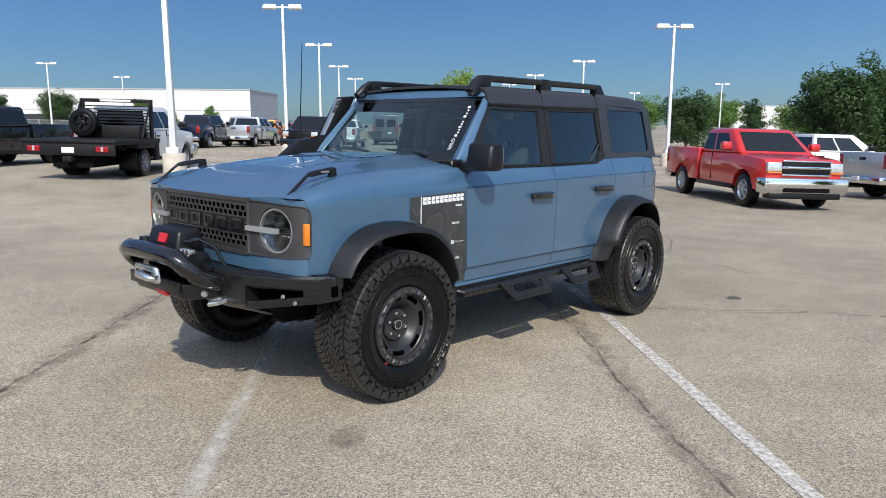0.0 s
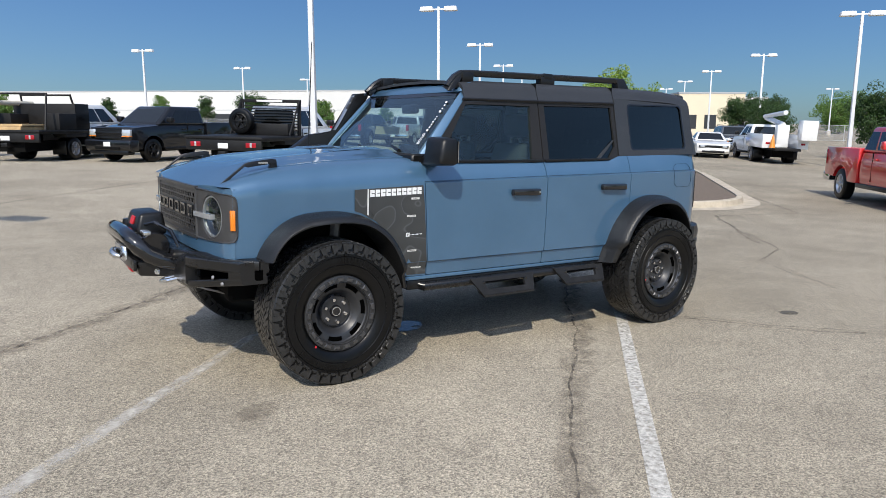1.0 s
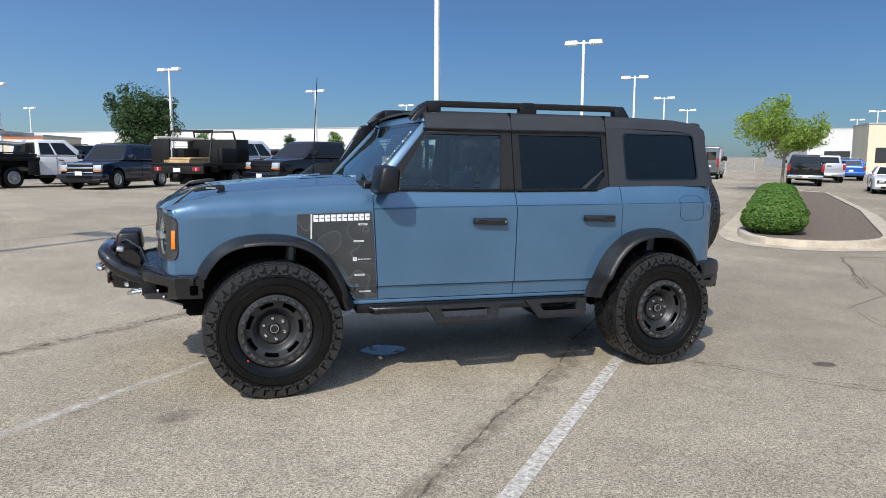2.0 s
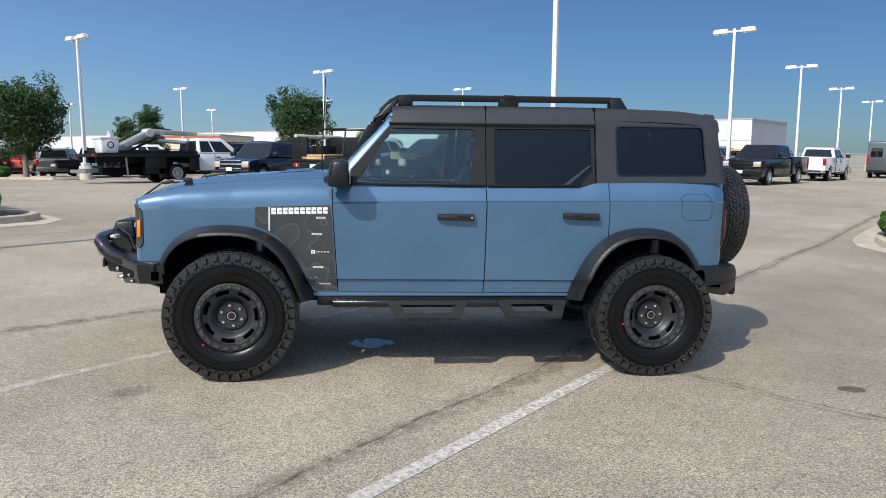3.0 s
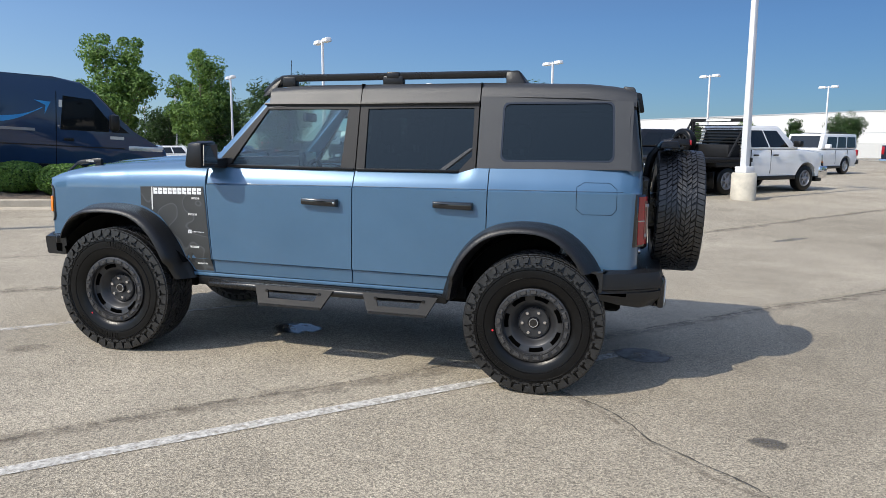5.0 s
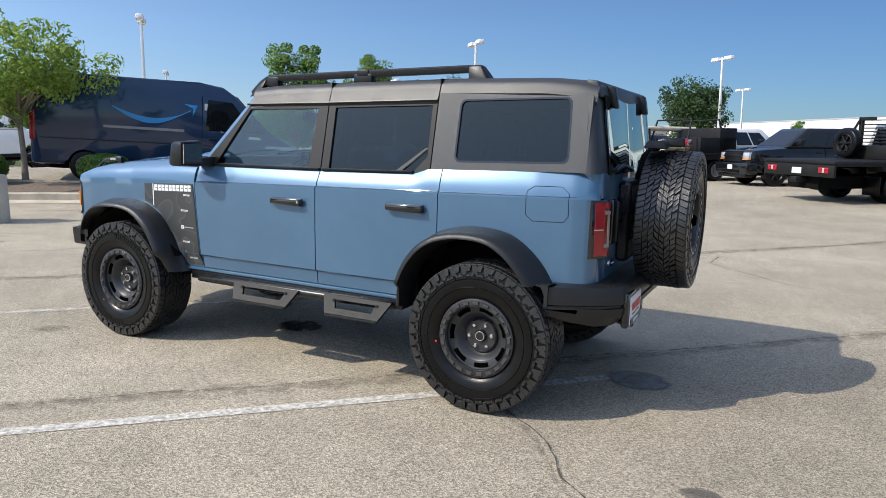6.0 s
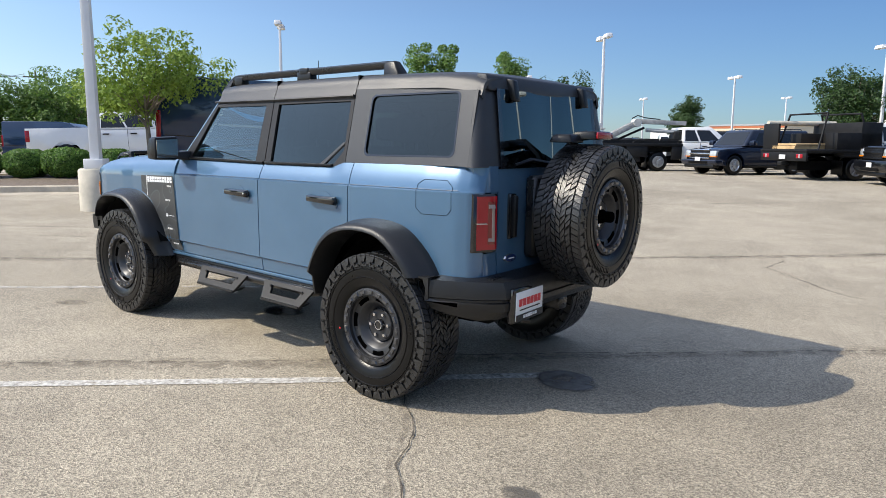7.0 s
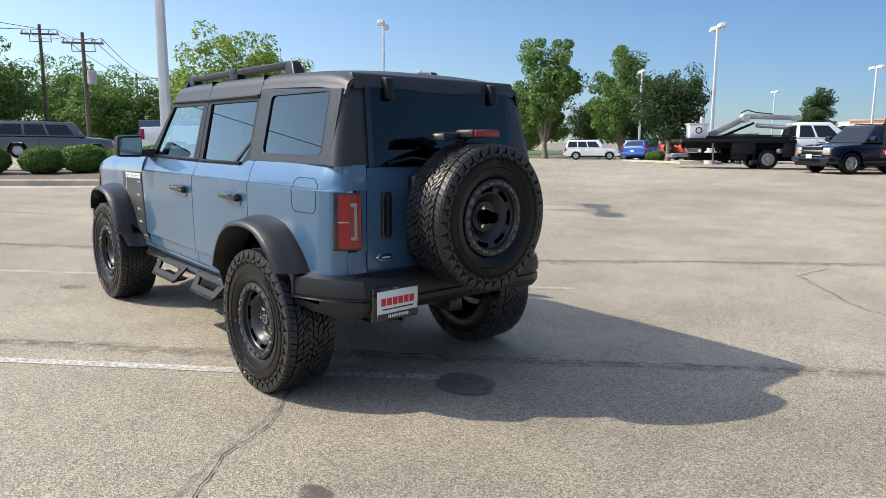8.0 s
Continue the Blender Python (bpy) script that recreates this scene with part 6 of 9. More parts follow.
boom_lift(-8.29, 28.33, 42)


def bucket_truck(x, y, heading):
    v, g = deck_truck("white service truck with a folded bucket lift", x, y, heading, M["p_white"], "boom", L=6.6)
    xr, cab, ar = g["xr"], g["cab_r"], g["ar"]
    for s in (-1, 1):
        part("service_box", box(xr, cab - 0.08, min(s * 0.6, s * 1.12), max(s * 0.6, s * 1.12), 0.80, 1.50, 0.02), M["p_white"], v, "white steel service box")
        wheel(v, ar, s * 0.98, 0.40, 0.25, M["steel_wheel"], dual=True)
        part("tail_light", box(xr - 0.012, xr + 0.01, s * 0.86 - 0.1, s * 0.86 + 0.1, 1.0, 1.1, 0.004), M["tail_red"], v)
        part("mud_flap", box(ar - 0.58, ar - 0.55, min(s * 0.62, s * 1.1), max(s * 0.62, s * 1.1), 0.2, 0.66, 0.004), M["rubber"], v)
    part("floor", box(xr - 0.5, cab - 0.08, -0.62, 0.62, 0.70, 0.84, 0.01), M["bed_black"], v)
    part("turret", box(xr + 0.5, xr + 1.0, -0.3, 0.3, 0.84, 2.0, 0.05), M["p_white"], v)
    part("lower_boom", sweep([(xr + 0.75, 0, 2.0), (cab + 0.5, 0, 2.35)], 0.15, 8), M["p_white"], v)
    part("upper_boom", sweep([(cab + 0.5, 0.1, 2.42), (xr + 0.2, 0.1, 2.62)], 0.12, 8), M["p_white"], v)
    part("bucket", box(xr - 0.55, xr + 0.15, -1.3, -0.55, 1.25, 2.25, 0.04), M["p_white"], v, "white lift bucket")
    part("warning_cone", sweep([(xr - 0.4, 0.75, 0.84), (xr - 0.4, 0.75, 1.5)], [0.16, 0.03], 14), M["p_orange"], v, "orange traffic cone")
    part("number_plate", box(xr - 0.02, xr - 0.004, 0.25, 0.55, 0.86, 1.0, 0.003), M["plate_white"], v)
    return v


bucket_truck(33.75, 18.1, 48)


# ---- the blue off-road suv ----
M["blue"] = car_paint("steel_blue_paint", (0.059, 0.137, 0.232), 0.30, 0.34)
M["hardtop"] = plain("grey_moulded_hardtop", (0.0265, 0.0280, 0.0308), 0.42, vary=0.10, scale=5, bump=0.25, bump_scale=420)
M["flare"] = plain("grained_black_flare", (0.0090, 0.0090, 0.0094), 0.38, vary=0.12, scale=6, bump=0.3, bump_scale=420, spec=0.5)
M["pillar_film"] = plain("brown_black_pillar_trim", (0.016, 0.015, 0.0145), 0.45, vary=0.08, bump=0.1, bump_scale=400, spec=0.3)
M["satin_black"] = plain("satin_black_steel", (0.0080, 0.0080, 0.0084), 0.28, vary=0.2, scale=7, bump=0.12, bump_scale=250)
M["gloss_black"] = plain("gloss_black", (0.008, 0.008, 0.009), 0.12, vary=0.1, coat=0.5)
M["wheel_grey"] = plain("dark_satin_alloy", (0.036, 0.0365, 0.039), 0.42, 0.45, vary=0.10, coat=0.12)
M["step_black"] = plain("matt_black_step_coat", (0.013, 0.013, 0.0133), 0.55, vary=0.3, scale=20, bump=0.3, bump_scale=200, spec=0.25)
M["slot_black"] = plain("deep_black", (0.0015, 0.0015, 0.0015), 1.0, vary=0.1, spec=0.0)
M["rim_ring"] = plain("lighter_satin_ring", (0.085, 0.085, 0.088), 0.28, 0.6, vary=0.12, coat=0.35)
M["grille_grey"] = plain("warm_grey_grille_paint", (0.054, 0.0535, 0.0545), 0.4, 0.3, vary=0.08, bump=0.06, bump_scale=300)
M["clear_pane"] = clear_glass("clear_pane", (0.62, 0.78, 0.77), 0.0, 1.75)
M["screen_pane"] = clear_glass("screen_pane", (0.70, 0.80, 0.79), 0.0, 1.55)
M["tint_pane"] = clear_glass("privacy_pane", (0.030, 0.036, 0.037), 0.0, 1.50)
M["lamp_pane"] = clear_glass("lamp_pane", (0.92, 0.93, 0.94), 0.0, 1.45)
M["seat"] = plain("dark_seat_cloth", (0.045, 0.043, 0.042), 0.8, vary=0.2, bump=0.3, bump_scale=200)
M["headliner"] = plain("pale_grey_headliner", (0.30, 0.30, 0.29), 0.9)
M["price_sheet"] = plain("yellowed_price_sheet", (0.62, 0.60, 0.40), 0.6, vary=0.05)
# darkened body blue: shade of the shoulder crease, put into the colour
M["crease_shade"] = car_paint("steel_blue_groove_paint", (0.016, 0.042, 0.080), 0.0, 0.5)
M["white_mark"] = plain("white_marking_film", (0.72, 0.73, 0.73), 0.4, vary=0.04)
M["red_mark"] = plain("red_marking", (0.55, 0.02, 0.03), 0.4, vary=0.05)
M["silver_mark"] = plain("bright_silver", (0.62, 0.63, 0.64), 0.22, 0.9, vary=0.05)
M["lamp_dark"] = plain("dark_chromed_reflector", (0.10, 0.105, 0.11), 0.18, 0.9, vary=0.5, scale=30)
M["light_guide"] = plain("pale_light_guide", (0.24, 0.245, 0.25), 0.25, vary=0.05, coat=0.5)
M["grille_dark"] = plain("dark_grille_mesh", (0.012, 0.012, 0.0125), 0.38, 0.2, vary=0.1)
M["tail_deep"] = plain("deep_red_lamp_lens", (0.16, 0.008, 0.008), 0.12, vary=0.1, coat=0.6)
M["tail_clear"] = plain("pale_lamp_guide", (0.26, 0.20, 0.165), 0.12, vary=0.08, coat=0.6)
M["oval_blue"] = plain("dark_blue_enamel", (0.012, 0.03, 0.10), 0.15, vary=0.05, coat=0.6)


def decal_material():
    """Charcoal film with faint contour lines."""
    m, n, l, b = shader("contour_decal_film")
    tc = n.new("ShaderNodeTexCoord")
    z = n.new("ShaderNodeTexNoise")
    z.inputs["Scale"].default_value, z.inputs["Detail"].default_value = 3.2, 1.5
    l.new(tc.outputs["Object"], z.inputs["Vector"])
    mul = n.new("ShaderNodeMath")
    mul.operation, mul.inputs[1].default_value = "MULTIPLY", 7.0
    fr = n.new("ShaderNodeMath")
    fr.operation = "FRACT"
    l.new(z.outputs["Fac"], mul.inputs[0])
    l.new(mul.outputs[0], fr.inputs[0])
    ramp = n.new("ShaderNodeValToRGB")
    e = ramp.color_ramp.elements
    e[0].position, e[0].color = 0.0, (0.075, 0.082, 0.085, 1)
    e[1].position, e[1].color = 0.08, (0.034, 0.036, 0.037, 1)
    x = ramp.color_ramp.elements.new(0.93)
    x.color = (0.045, 0.047, 0.047, 1)
    x = ramp.color_ramp.elements.new(1.0)
    x.color = (0.075, 0.082, 0.085, 1)
    l.new(fr.outputs[0], ramp.inputs[0])
    l.new(ramp.outputs[0], b.inputs["Base Color"])
    b.inputs["Roughness"].default_value = 0.42
    return m


M["decal"] = decal_material()
hero = thing("off_road_suv", "steel-blue four-door off-road suv with grey hardtop and mud tyres", "car", "", pose(0, 0, 0.0, 0, 1.62, 0))

PLAN = [(-2.16, 0.835), (-2.05, 0.875), (-1.90, 0.903), (-1.60, 0.925), (-0.80, 0.932), (1.20, 0.932), (1.70, 0.920), (1.92, 0.900), (2.00, 0.865), (2.045, 0.80)]
CREASE = [(-2.2, 1.160), (-1.87, 1.178), (0.2, 1.226), (2.1, 1.262)]
BELT = [(-0.85, 1.322), (0.2, 1.330), (0.93, 1.345), (1.03, 1.378), (1.97, 1.400), (2.1, 1.402)]
HOOD_EDGE = [(-2.16, 1.165), (-2.10, 1.200), (-2.02, 1.238), (-1.93, 1.268), (-1.78, 1.300), (-1.40, 1.335), (-0.98, 1.362), (-0.80, 1.362)]
FLARE_F = [(-1.930, 0.78), (-1.895, 0.86), (-1.826, 0.945), (-1.740, 1.005), (-1.640, 1.038), (-1.500, 1.050), (-1.360, 1.042), (-1.250, 1.012), (-1.150, 0.955), (-1.070, 0.870), (-1.000, 0.760), (-0.940, 0.630), (-0.905, 0.555)]
FLARE_F_IN = [(-1.888, 0.78), (-1.853, 0.849), (-1.792, 0.917), (-1.708, 0.960), (-1.620, 0.978), (-1.500, 0.985), (-1.385, 0.978), (-1.290, 0.950), (-1.208, 0.895), (-1.140, 0.820), (-1.085, 0.720), (-1.040, 0.610), (-1.012, 0.545)]
FLARE_R = [(0.845, 0.555), (0.880, 0.680), (0.940, 0.815), (1.010, 0.915), (1.090, 0.990), (1.180, 1.040), (1.290, 1.066), (1.394, 1.072), (1.500, 1.064), (1.600, 1.036), (1.700, 0.968), (1.780, 0.880), (1.835, 0.790)]
FLARE_R_IN = [(0.935, 0.555), (0.965, 0.670), (1.010, 0.780), (1.070, 0.870), (1.140, 0.935), (1.215, 0.975), (1.310, 0.998), (1.394, 1.003), (1.480, 0.997), (1.560, 0.973), (1.645, 0.915), (1.710, 0.840), (1.750, 0.775)]


def side_y(x, z):
    """Half-width of the lower body at a place on its side."""
    p, zc = interp(PLAN, x), interp(CREASE, x)
    if z > zc + 0.004:
        zt = interp(BELT, x)
        k = min(1.0, (z - zc) / max(0.02, zt - zc))
        return p - 0.002 - 0.052 * k ** 1.5
    low = interp([(0.50, -0.045), (0.60, -0.030), (0.684, -0.018), (0.696, 0.002), (0.95, 0.010), (1.16, 0.012)], z)
    return p + low


def flange(bm, depth=0.022):
    """Turns the open rim of a panel inwards, so that it has thickness."""
    rim = [e for e in bm.edges if e.is_boundary]
    out = bmesh.ops.extrude_edge_only(bm, edges=rim)
    for v in [g for g in out["geom"] if isinstance(g, bmesh.types.BMVert)]:
        v.co.y += math.copysign(depth, -v.co.y)
    return bm


def body_side(x_of, z_low, z_top, nx, nz, top_round=None):
    """A side panel: x_of(u, z) gives its upright edges, z_low and z_top its lower and upper edge."""
    def f(u, v):
        xm = x_of(u, 0.95)
        zl, zt, zc = z_low(xm), z_top(xm), interp(CREASE, xm)
        k = 0.75
        if v <= k + 1e-6:
            w = v / k * 15
            z = 0.6 + 0.084 * w / 3 if w <= 3 else (0.684 + 0.012 * (w - 3) if w <= 4 else 0.696 + (zc - 0.696) * (w - 4) / 11)
            z = max(z, zl + 0.0006 * w)
        else:
            z = zc + 0.008 + (zt - zc - 0.008) * ((v - k - 0.05) / (1 - k - 0.05))
        x = x_of(u, z)
        if top_round and v > k:
            q = (v - k) / (1 - k)
            a = q * math.pi / 2
            ye = side_y(xm, zc) - 0.006
            he = interp(HOOD_EDGE, x) - 0.004
            ylim = min(0.742, ye - 0.03)
            return (x, -(ylim + (ye - ylim) * math.cos(a) ** 0.8), zc + 0.006 + (he - zc - 0.006) * math.sin(a) ** 0.9)
        return (x, -side_y(x, z), z)
    return flange(sheet(f, nx, nz))


def lerp_edge(x0, x1, z0=0.60, z1=1.30):
    return lambda z: x0 + (x1 - x0) * (z - z0) / (z1 - z0)


def span(e0, e1):
    return lambda u, z: e0(z) * (1 - u) + e1(z) * u


def f_low(x):
    """Lower edge of the front wing: bumper line, wheel opening, sill."""
    if x < -1.93:
        return 0.80
    if x < -0.94:
        return interp(FLARE_F, x) - 0.03
    return 0.600


def r_low(x):
    if x < 0.85:
        return 0.600
    if x < 1.835:
        return interp(FLARE_R, x) - 0.03
    return 0.79


door_a, door_a2 = lerp_edge(-0.762, -0.812), lerp_edge(-0.756, -0.806)
door_b, door_b2 = lerp_edge(0.240, 0.240), lerp_edge(0.247, 0.247)


def wing_front(z):
    return -2.048 - 0.055 * min(1.0, max(0.0, (z - 1.168) / 0.08))


panels = (("front_wing", body_side(span(wing_front, door_a), f_low, lambda x: 1.30, 64, 20, True)),
          ("front_door", body_side(span(door_a2, door_b), lambda x: 0.602, lambda x: interp(BELT, x), 14, 20)),
          ("rear_door", body_side(span(door_b2, lambda z: 1.118), lambda x: max(0.602, interp(FLARE_R, x) - 0.03 if x > 0.86 else 0), lambda x: interp(BELT, x), 30, 20)),
          ("rear_quarter", body_side(span(lambda z: 1.124, lambda z: 2.045), r_low, lambda x: interp(BELT, x), 40, 20)))
doors = {}
for pname, pbm in panels:
    copy = pbm.copy()
    doors[pname] = part(pname, pbm, M["blue"], hero)
    part(pname, mirrored(copy), M["blue"], hero)


def strip_on_side(pts, mat, name, parent, lift=0.0015, label="", s=-1):
    """A flat film on the body side with the outline pts (x, z)."""
    bm = bmesh.new()
    bm.faces.new([bm.verts.new((x, 0, z)) for x, z in pts])
    bmesh.ops.triangulate(bm, faces=bm.faces[:])
    bmesh.ops.subdivide_edges(bm, edges=bm.edges[:], cuts=11, use_grid_fill=True)
    bmesh.ops.triangulate(bm, faces=bm.faces[:])
    for v in bm.verts:
        v.co.y = s * (side_y(v.co.x, v.co.z) + lift)
    return part(name, bm, mat, parent, label, smooth=60)


def eased(pts, n=4):
    """The same path with a smooth curve between its points."""
    v = [Vector(p) for p in pts]
    v = [v[0] * 2 - v[1]] + v + [v[-1] * 2 - v[-2]]
    out = []
    for a, b, c, d in zip(v, v[1:], v[2:], v[3:]):
        for k in range(n):
            t = k / n
            out.append(tuple((b * 2 + (c - a) * t + (a * 2 - b * 5 + c * 4 - d) * t ** 2 + (b * 3 - a - c * 3 + d) * t ** 3) / 2))
    return out + [tuple(v[-2])]


def flare(outer, inner, name):
    """Moulded wheel flare: lip on the body, a broad face standing out, an inner return."""
    for s in (-1, 1):
        rings = []
        for (xo, zo), (xi, zi) in zip(eased(outer), eased(inner)):
            yb = side_y(xo, min(zo, 1.15))
            ring = []
            for k, out in ((0.0, 0.0), (0.04, 0.018), (0.14, 0.030), (0.34, 0.050), (0.52, 0.074), (0.80, 0.088), (0.96, 0.088), (1.0, 0.072), (1.02, 0.0)):
                ring.append((xo + (xi - xo) * k, s * (yb + out - 0.004), zo + (zi - zo) * k))
            rings.append(ring)
        part(name, loft(rings, cap=True), M["flare"], hero, "grained black moulded wheel flare")


flare(FLARE_F, FLARE_F_IN, "front_flare")
flare(FLARE_R, FLARE_R_IN, "rear_flare")

# inner structure, dark and closed
for nm, dims in (("engine_bay", (-2.02, -0.92, -0.56, 0.56, 0.52, 1.24)), ("floor_pan", (-0.95, 1.00, -0.86, 0.86, 0.54, 0.62)), ("bulkhead", (-0.92, -0.70, -0.86, 0.86, 0.56, 1.26)), ("boot_well", (1.00, 1.98, -0.58, 0.58, 0.56, 1.04)),
                 ("boot_floor", (1.00, 1.96, -0.86, 0.86, 1.09, 1.16)), ("bay_cover", (-1.95, -0.85, -0.70, 0.70, 1.10, 1.20)), ("tail_inner", (1.86, 1.99, -0.80, 0.80, 0.80, 1.10))):
    part(nm, box(*dims), M["under"], hero, smooth=0)
for s in (-1, 1):
    part("door_inner", box(-0.78, 0.98, min(s * 0.86, s * 0.885), max(s * 0.86, s * 0.885), 0.60, 1.31), M["under"], hero, smooth=0)
    part("quarter_inner", box(1.0, 1.9, min(s * 0.84, s * 0.86), max(s * 0.84, s * 0.86), 1.10, 1.37), M["under"], hero, smooth=0)
    for cx in (-1.475, 1.475):
        rings = [[(cx + 0.545 * math.cos(a), s * y, 0.44 + 0.535 * math.sin(a)) for a in [math.pi * (0.13 + 0.74 * k / 16) for k in range(17)]] for y in (0.90 if cx < 0 else 0.80, 0.56)]
        part("wheel_liner", loft(rings, cap=False, closed=False), M["under"], hero)
part("frame_rail", boxes((-2.0, 2.0, -0.52, -0.40, 0.46, 0.58), (-2.0, 2.0, 0.40, 0.52, 0.46, 0.58), (-0.6, 0.5, -0.30, 0.30, 0.36, 0.52), (0.6, 1.1, -0.35, 0.35, 0.40, 0.55), r=0.02), M["under"], hero)
for cx in (-1.475, 1.475):
    part("axle", sweep([(cx, -0.70, 0.435), (cx, -0.20, 0.42), (cx, 0.20, 0.42), (cx, 0.70, 0.435)], [0.05, 0.055, 0.055, 0.05], 10), M["under"], hero)
    part("differential", lathe([(0.0, -0.14), (0.10, -0.12), (0.14, 0.0), (0.10, 0.12), (0.0, 0.14)], 14), M["under"], hero).matrix_basis = pose(cx, 0.0, 0.42)
    for s in (-1, 1):
        part("damper", sweep([(cx + 0.10, s * 0.58, 0.36), (cx + 0.16, s * 0.56, 0.95)], 0.035, 8), M["steel_wheel"], hero)

# sill and rocker
for s in (-1, 1):
    part("rocker", prism([(-0.93, 0.572), (-0.93, 0.597), (0.90, 0.597), (0.90, 0.572)], min(s * 0.78, s * 0.905), max(s * 0.78, s * 0.905), 0.006), M["blue"], hero)
    part("sill_guard", box(-0.90, 0.88, min(s * 0.74, s * 0.895), max(s * 0.74, s * 0.895), 0.505, 0.570, 0.01), M["black_trim"], hero)


# ---- bonnet, cowl, nose ----
def hood_z(x, y):
    a = abs(y)
    z = interp([(-2.16, 1.172), (-2.12, 1.205), (-2.06, 1.243), (-1.95, 1.288), (-1.78, 1.327), (-1.4, 1.366), (-0.98, 1.398), (-0.80, 1.402)], x)
    edge = interp(HOOD_EDGE, x)
    k = min(1.0, a / 0.735)
    z = z * (1 - k ** 3) + edge * k ** 3
    ridge = max(0.0, 1 - abs(a - 0.44) / 0.10) * 0.012 * min(1.0, max(0.0, (x + 2.05) / 0.4))
    scoop = 0.010 * max(0.0, 1 - (a / 0.38) ** 4) * min(1.0, max(0.0, (x + 1.7) / 0.5))
    return z + ridge + scoop


def hood_pt(u, v):
    y = (v - 0.5) * 2 * 0.735
    x0 = -2.165 + 0.075 * (abs(y) / 0.735) ** 2.2
    x = x0 + (-0.835 - x0) * u
    return (x, y, hood_z(x - 0.02 * (abs(y) / 0.735) ** 2 * (1 - u), y))


bm = sheet(hood_pt, 40, 32)
rim = [e for e in bm.edges if e.is_boundary]
out = bmesh.ops.extrude_edge_only(bm, edges=rim)
for v in [g for g in out["geom"] if isinstance(g, bmesh.types.BMVert)]:
    v.co.z -= 0.03
hood = part("bonnet", bm, M["blue"], hero, smooth=50)
for s in (-1, 1):
    part("bonnet_vent", hexa([(-1.22, s * 0.30 - 0.10, hood_z(-1.22, 0.3) + 0.001), (-0.98, s * 0.30 - 0.10, hood_z(-0.98, 0.3) + 0.001), (-0.98, s * 0.30 + 0.10, hood_z(-0.98, 0.3) + 0.001), (-1.22, s * 0.30 + 0.10, hood_z(-1.22, 0.3) + 0.001)],
                             [(-1.20, s * 0.30 - 0.08, hood_z(-1.2, 0.3) + 0.010), (-0.98, s * 0.30 - 0.08, hood_z(-0.98, 0.3) + 0.012), (-0.98, s * 0.30 + 0.08, hood_z(-0.98, 0.3) + 0.012), (-1.20, s * 0.30 + 0.08, hood_z(-1.2, 0.3) + 0.010)], 0.003), M["blue"], hood)
    path = [(-2.075, -0.004, 0.009), (-1.935, 0.052, 0.010), (-1.915, 0.054, 0.014), (-1.895, 0.054, 0.016), (-1.77, 0.046, 0.016), (-1.742, 0.040, 0.016), (-1.738, 0.018, 0.014)]
    rings = []
    for x, up, w in path:
        top = interp(HOOD_EDGE, x) + up
        base = top - (0.016 if x < -1.93 else 0.028)
        yc = 0.744
        rings.append([(x, s * (yc - w), base), (x, s * (yc + w), base), (x, s * (yc + w), top - 0.006), (x, s * (yc + w * 0.7), top), (x, s * (yc - w * 0.7), top), (x, s * (yc - w), top - 0.006)])
    sight = part("trail_sight", loft(rings), M["black_trim"], hero, "black trail sight on the wing top")
    e0 = interp(HOOD_EDGE, -1.77)
    part("sight_foot", hexa([(-1.80, s * 0.744 - 0.014, e0 - 0.03), (-1.742, s * 0.744 - 0.014, e0 - 0.03), (-1.742, s * 0.744 + 0.014, e0 - 0.03), (-1.80, s * 0.744 + 0.014, e0 - 0.03)],
                            [(-1.775, s * 0.744 - 0.012, e0 + 0.026), (-1.742, s * 0.744 - 0.012, e0 + 0.026), (-1.742, s * 0.744 + 0.012, e0 + 0.026), (-1.775, s * 0.744 + 0.012, e0 + 0.026)]), M["black_trim"], sight)
    part("sight_insert", boxes((-1.855, -1.795, min(s * 0.7585, s * 0.7615), max(s * 0.7585, s * 0.7615), interp(HOOD_EDGE, -1.83) + 0.030, interp(HOOD_EDGE, -1.83) + 0.040)), M["silver_mark"], sight)
cowl = boxes((-0.86, -0.74, -0.86, 0.86, 1.30, 1.385), r=0.012)
part("cowl", cowl, M["black_trim"], hero)
for y0 in (-0.55, 0.05):
    part("wiper", sweep([(-0.80, y0, 1.395), (-0.76, y0 + 0.18, 1.42), (-0.74, y0 + 0.52, 1.43)], [0.014, 0.011, 0.008], 6), M["black_trim"], hero)

# grille panel between the wings, slightly bowed
def nose_x(y):
    return -2.165 + 0.085 * (abs(y) / 0.84) ** 2.4


def bowed(y0, y1, z0, z1, proud, depth, n=24, corner=0.0):
    """A bowed slab across the nose."""
    rings = []
    ys = [y0 + (y1 - y0) * k / n for k in range(n + 1)]
    for k in range(1, 12):
        q = 0.80 + 0.0095 * k
        ys += [v for v in (q, -q) if y0 < v < y1]
    for y in sorted(ys):
        a, b = z0, z1
        e = min(y - y0, y1 - y)
        if corner and e < corner:
            c = corner - math.sqrt(max(0.0, corner ** 2 - (corner - e) ** 2))
            a, b = z0 + c, z1 - c
        if abs(y) > 0.825:
            q = abs(y) - 0.825
            x = nose_x(0.825) + q * 0.60
            yy = math.copysign(0.825 + 0.062 * math.sin(min(1.0, q / 0.085) * math.pi / 2), y)
        else:
            x, yy = nose_x(y), y
        yi = math.copysign(max(0.0, abs(yy) - (0.03 if abs(y) > 0.825 else 0.0)), y)
        rings.append([(x - proud, yy, a), (x - proud, yy, b), (x - proud + depth, yi, b), (x - proud + depth, yi, a)])
    return loft(rings)


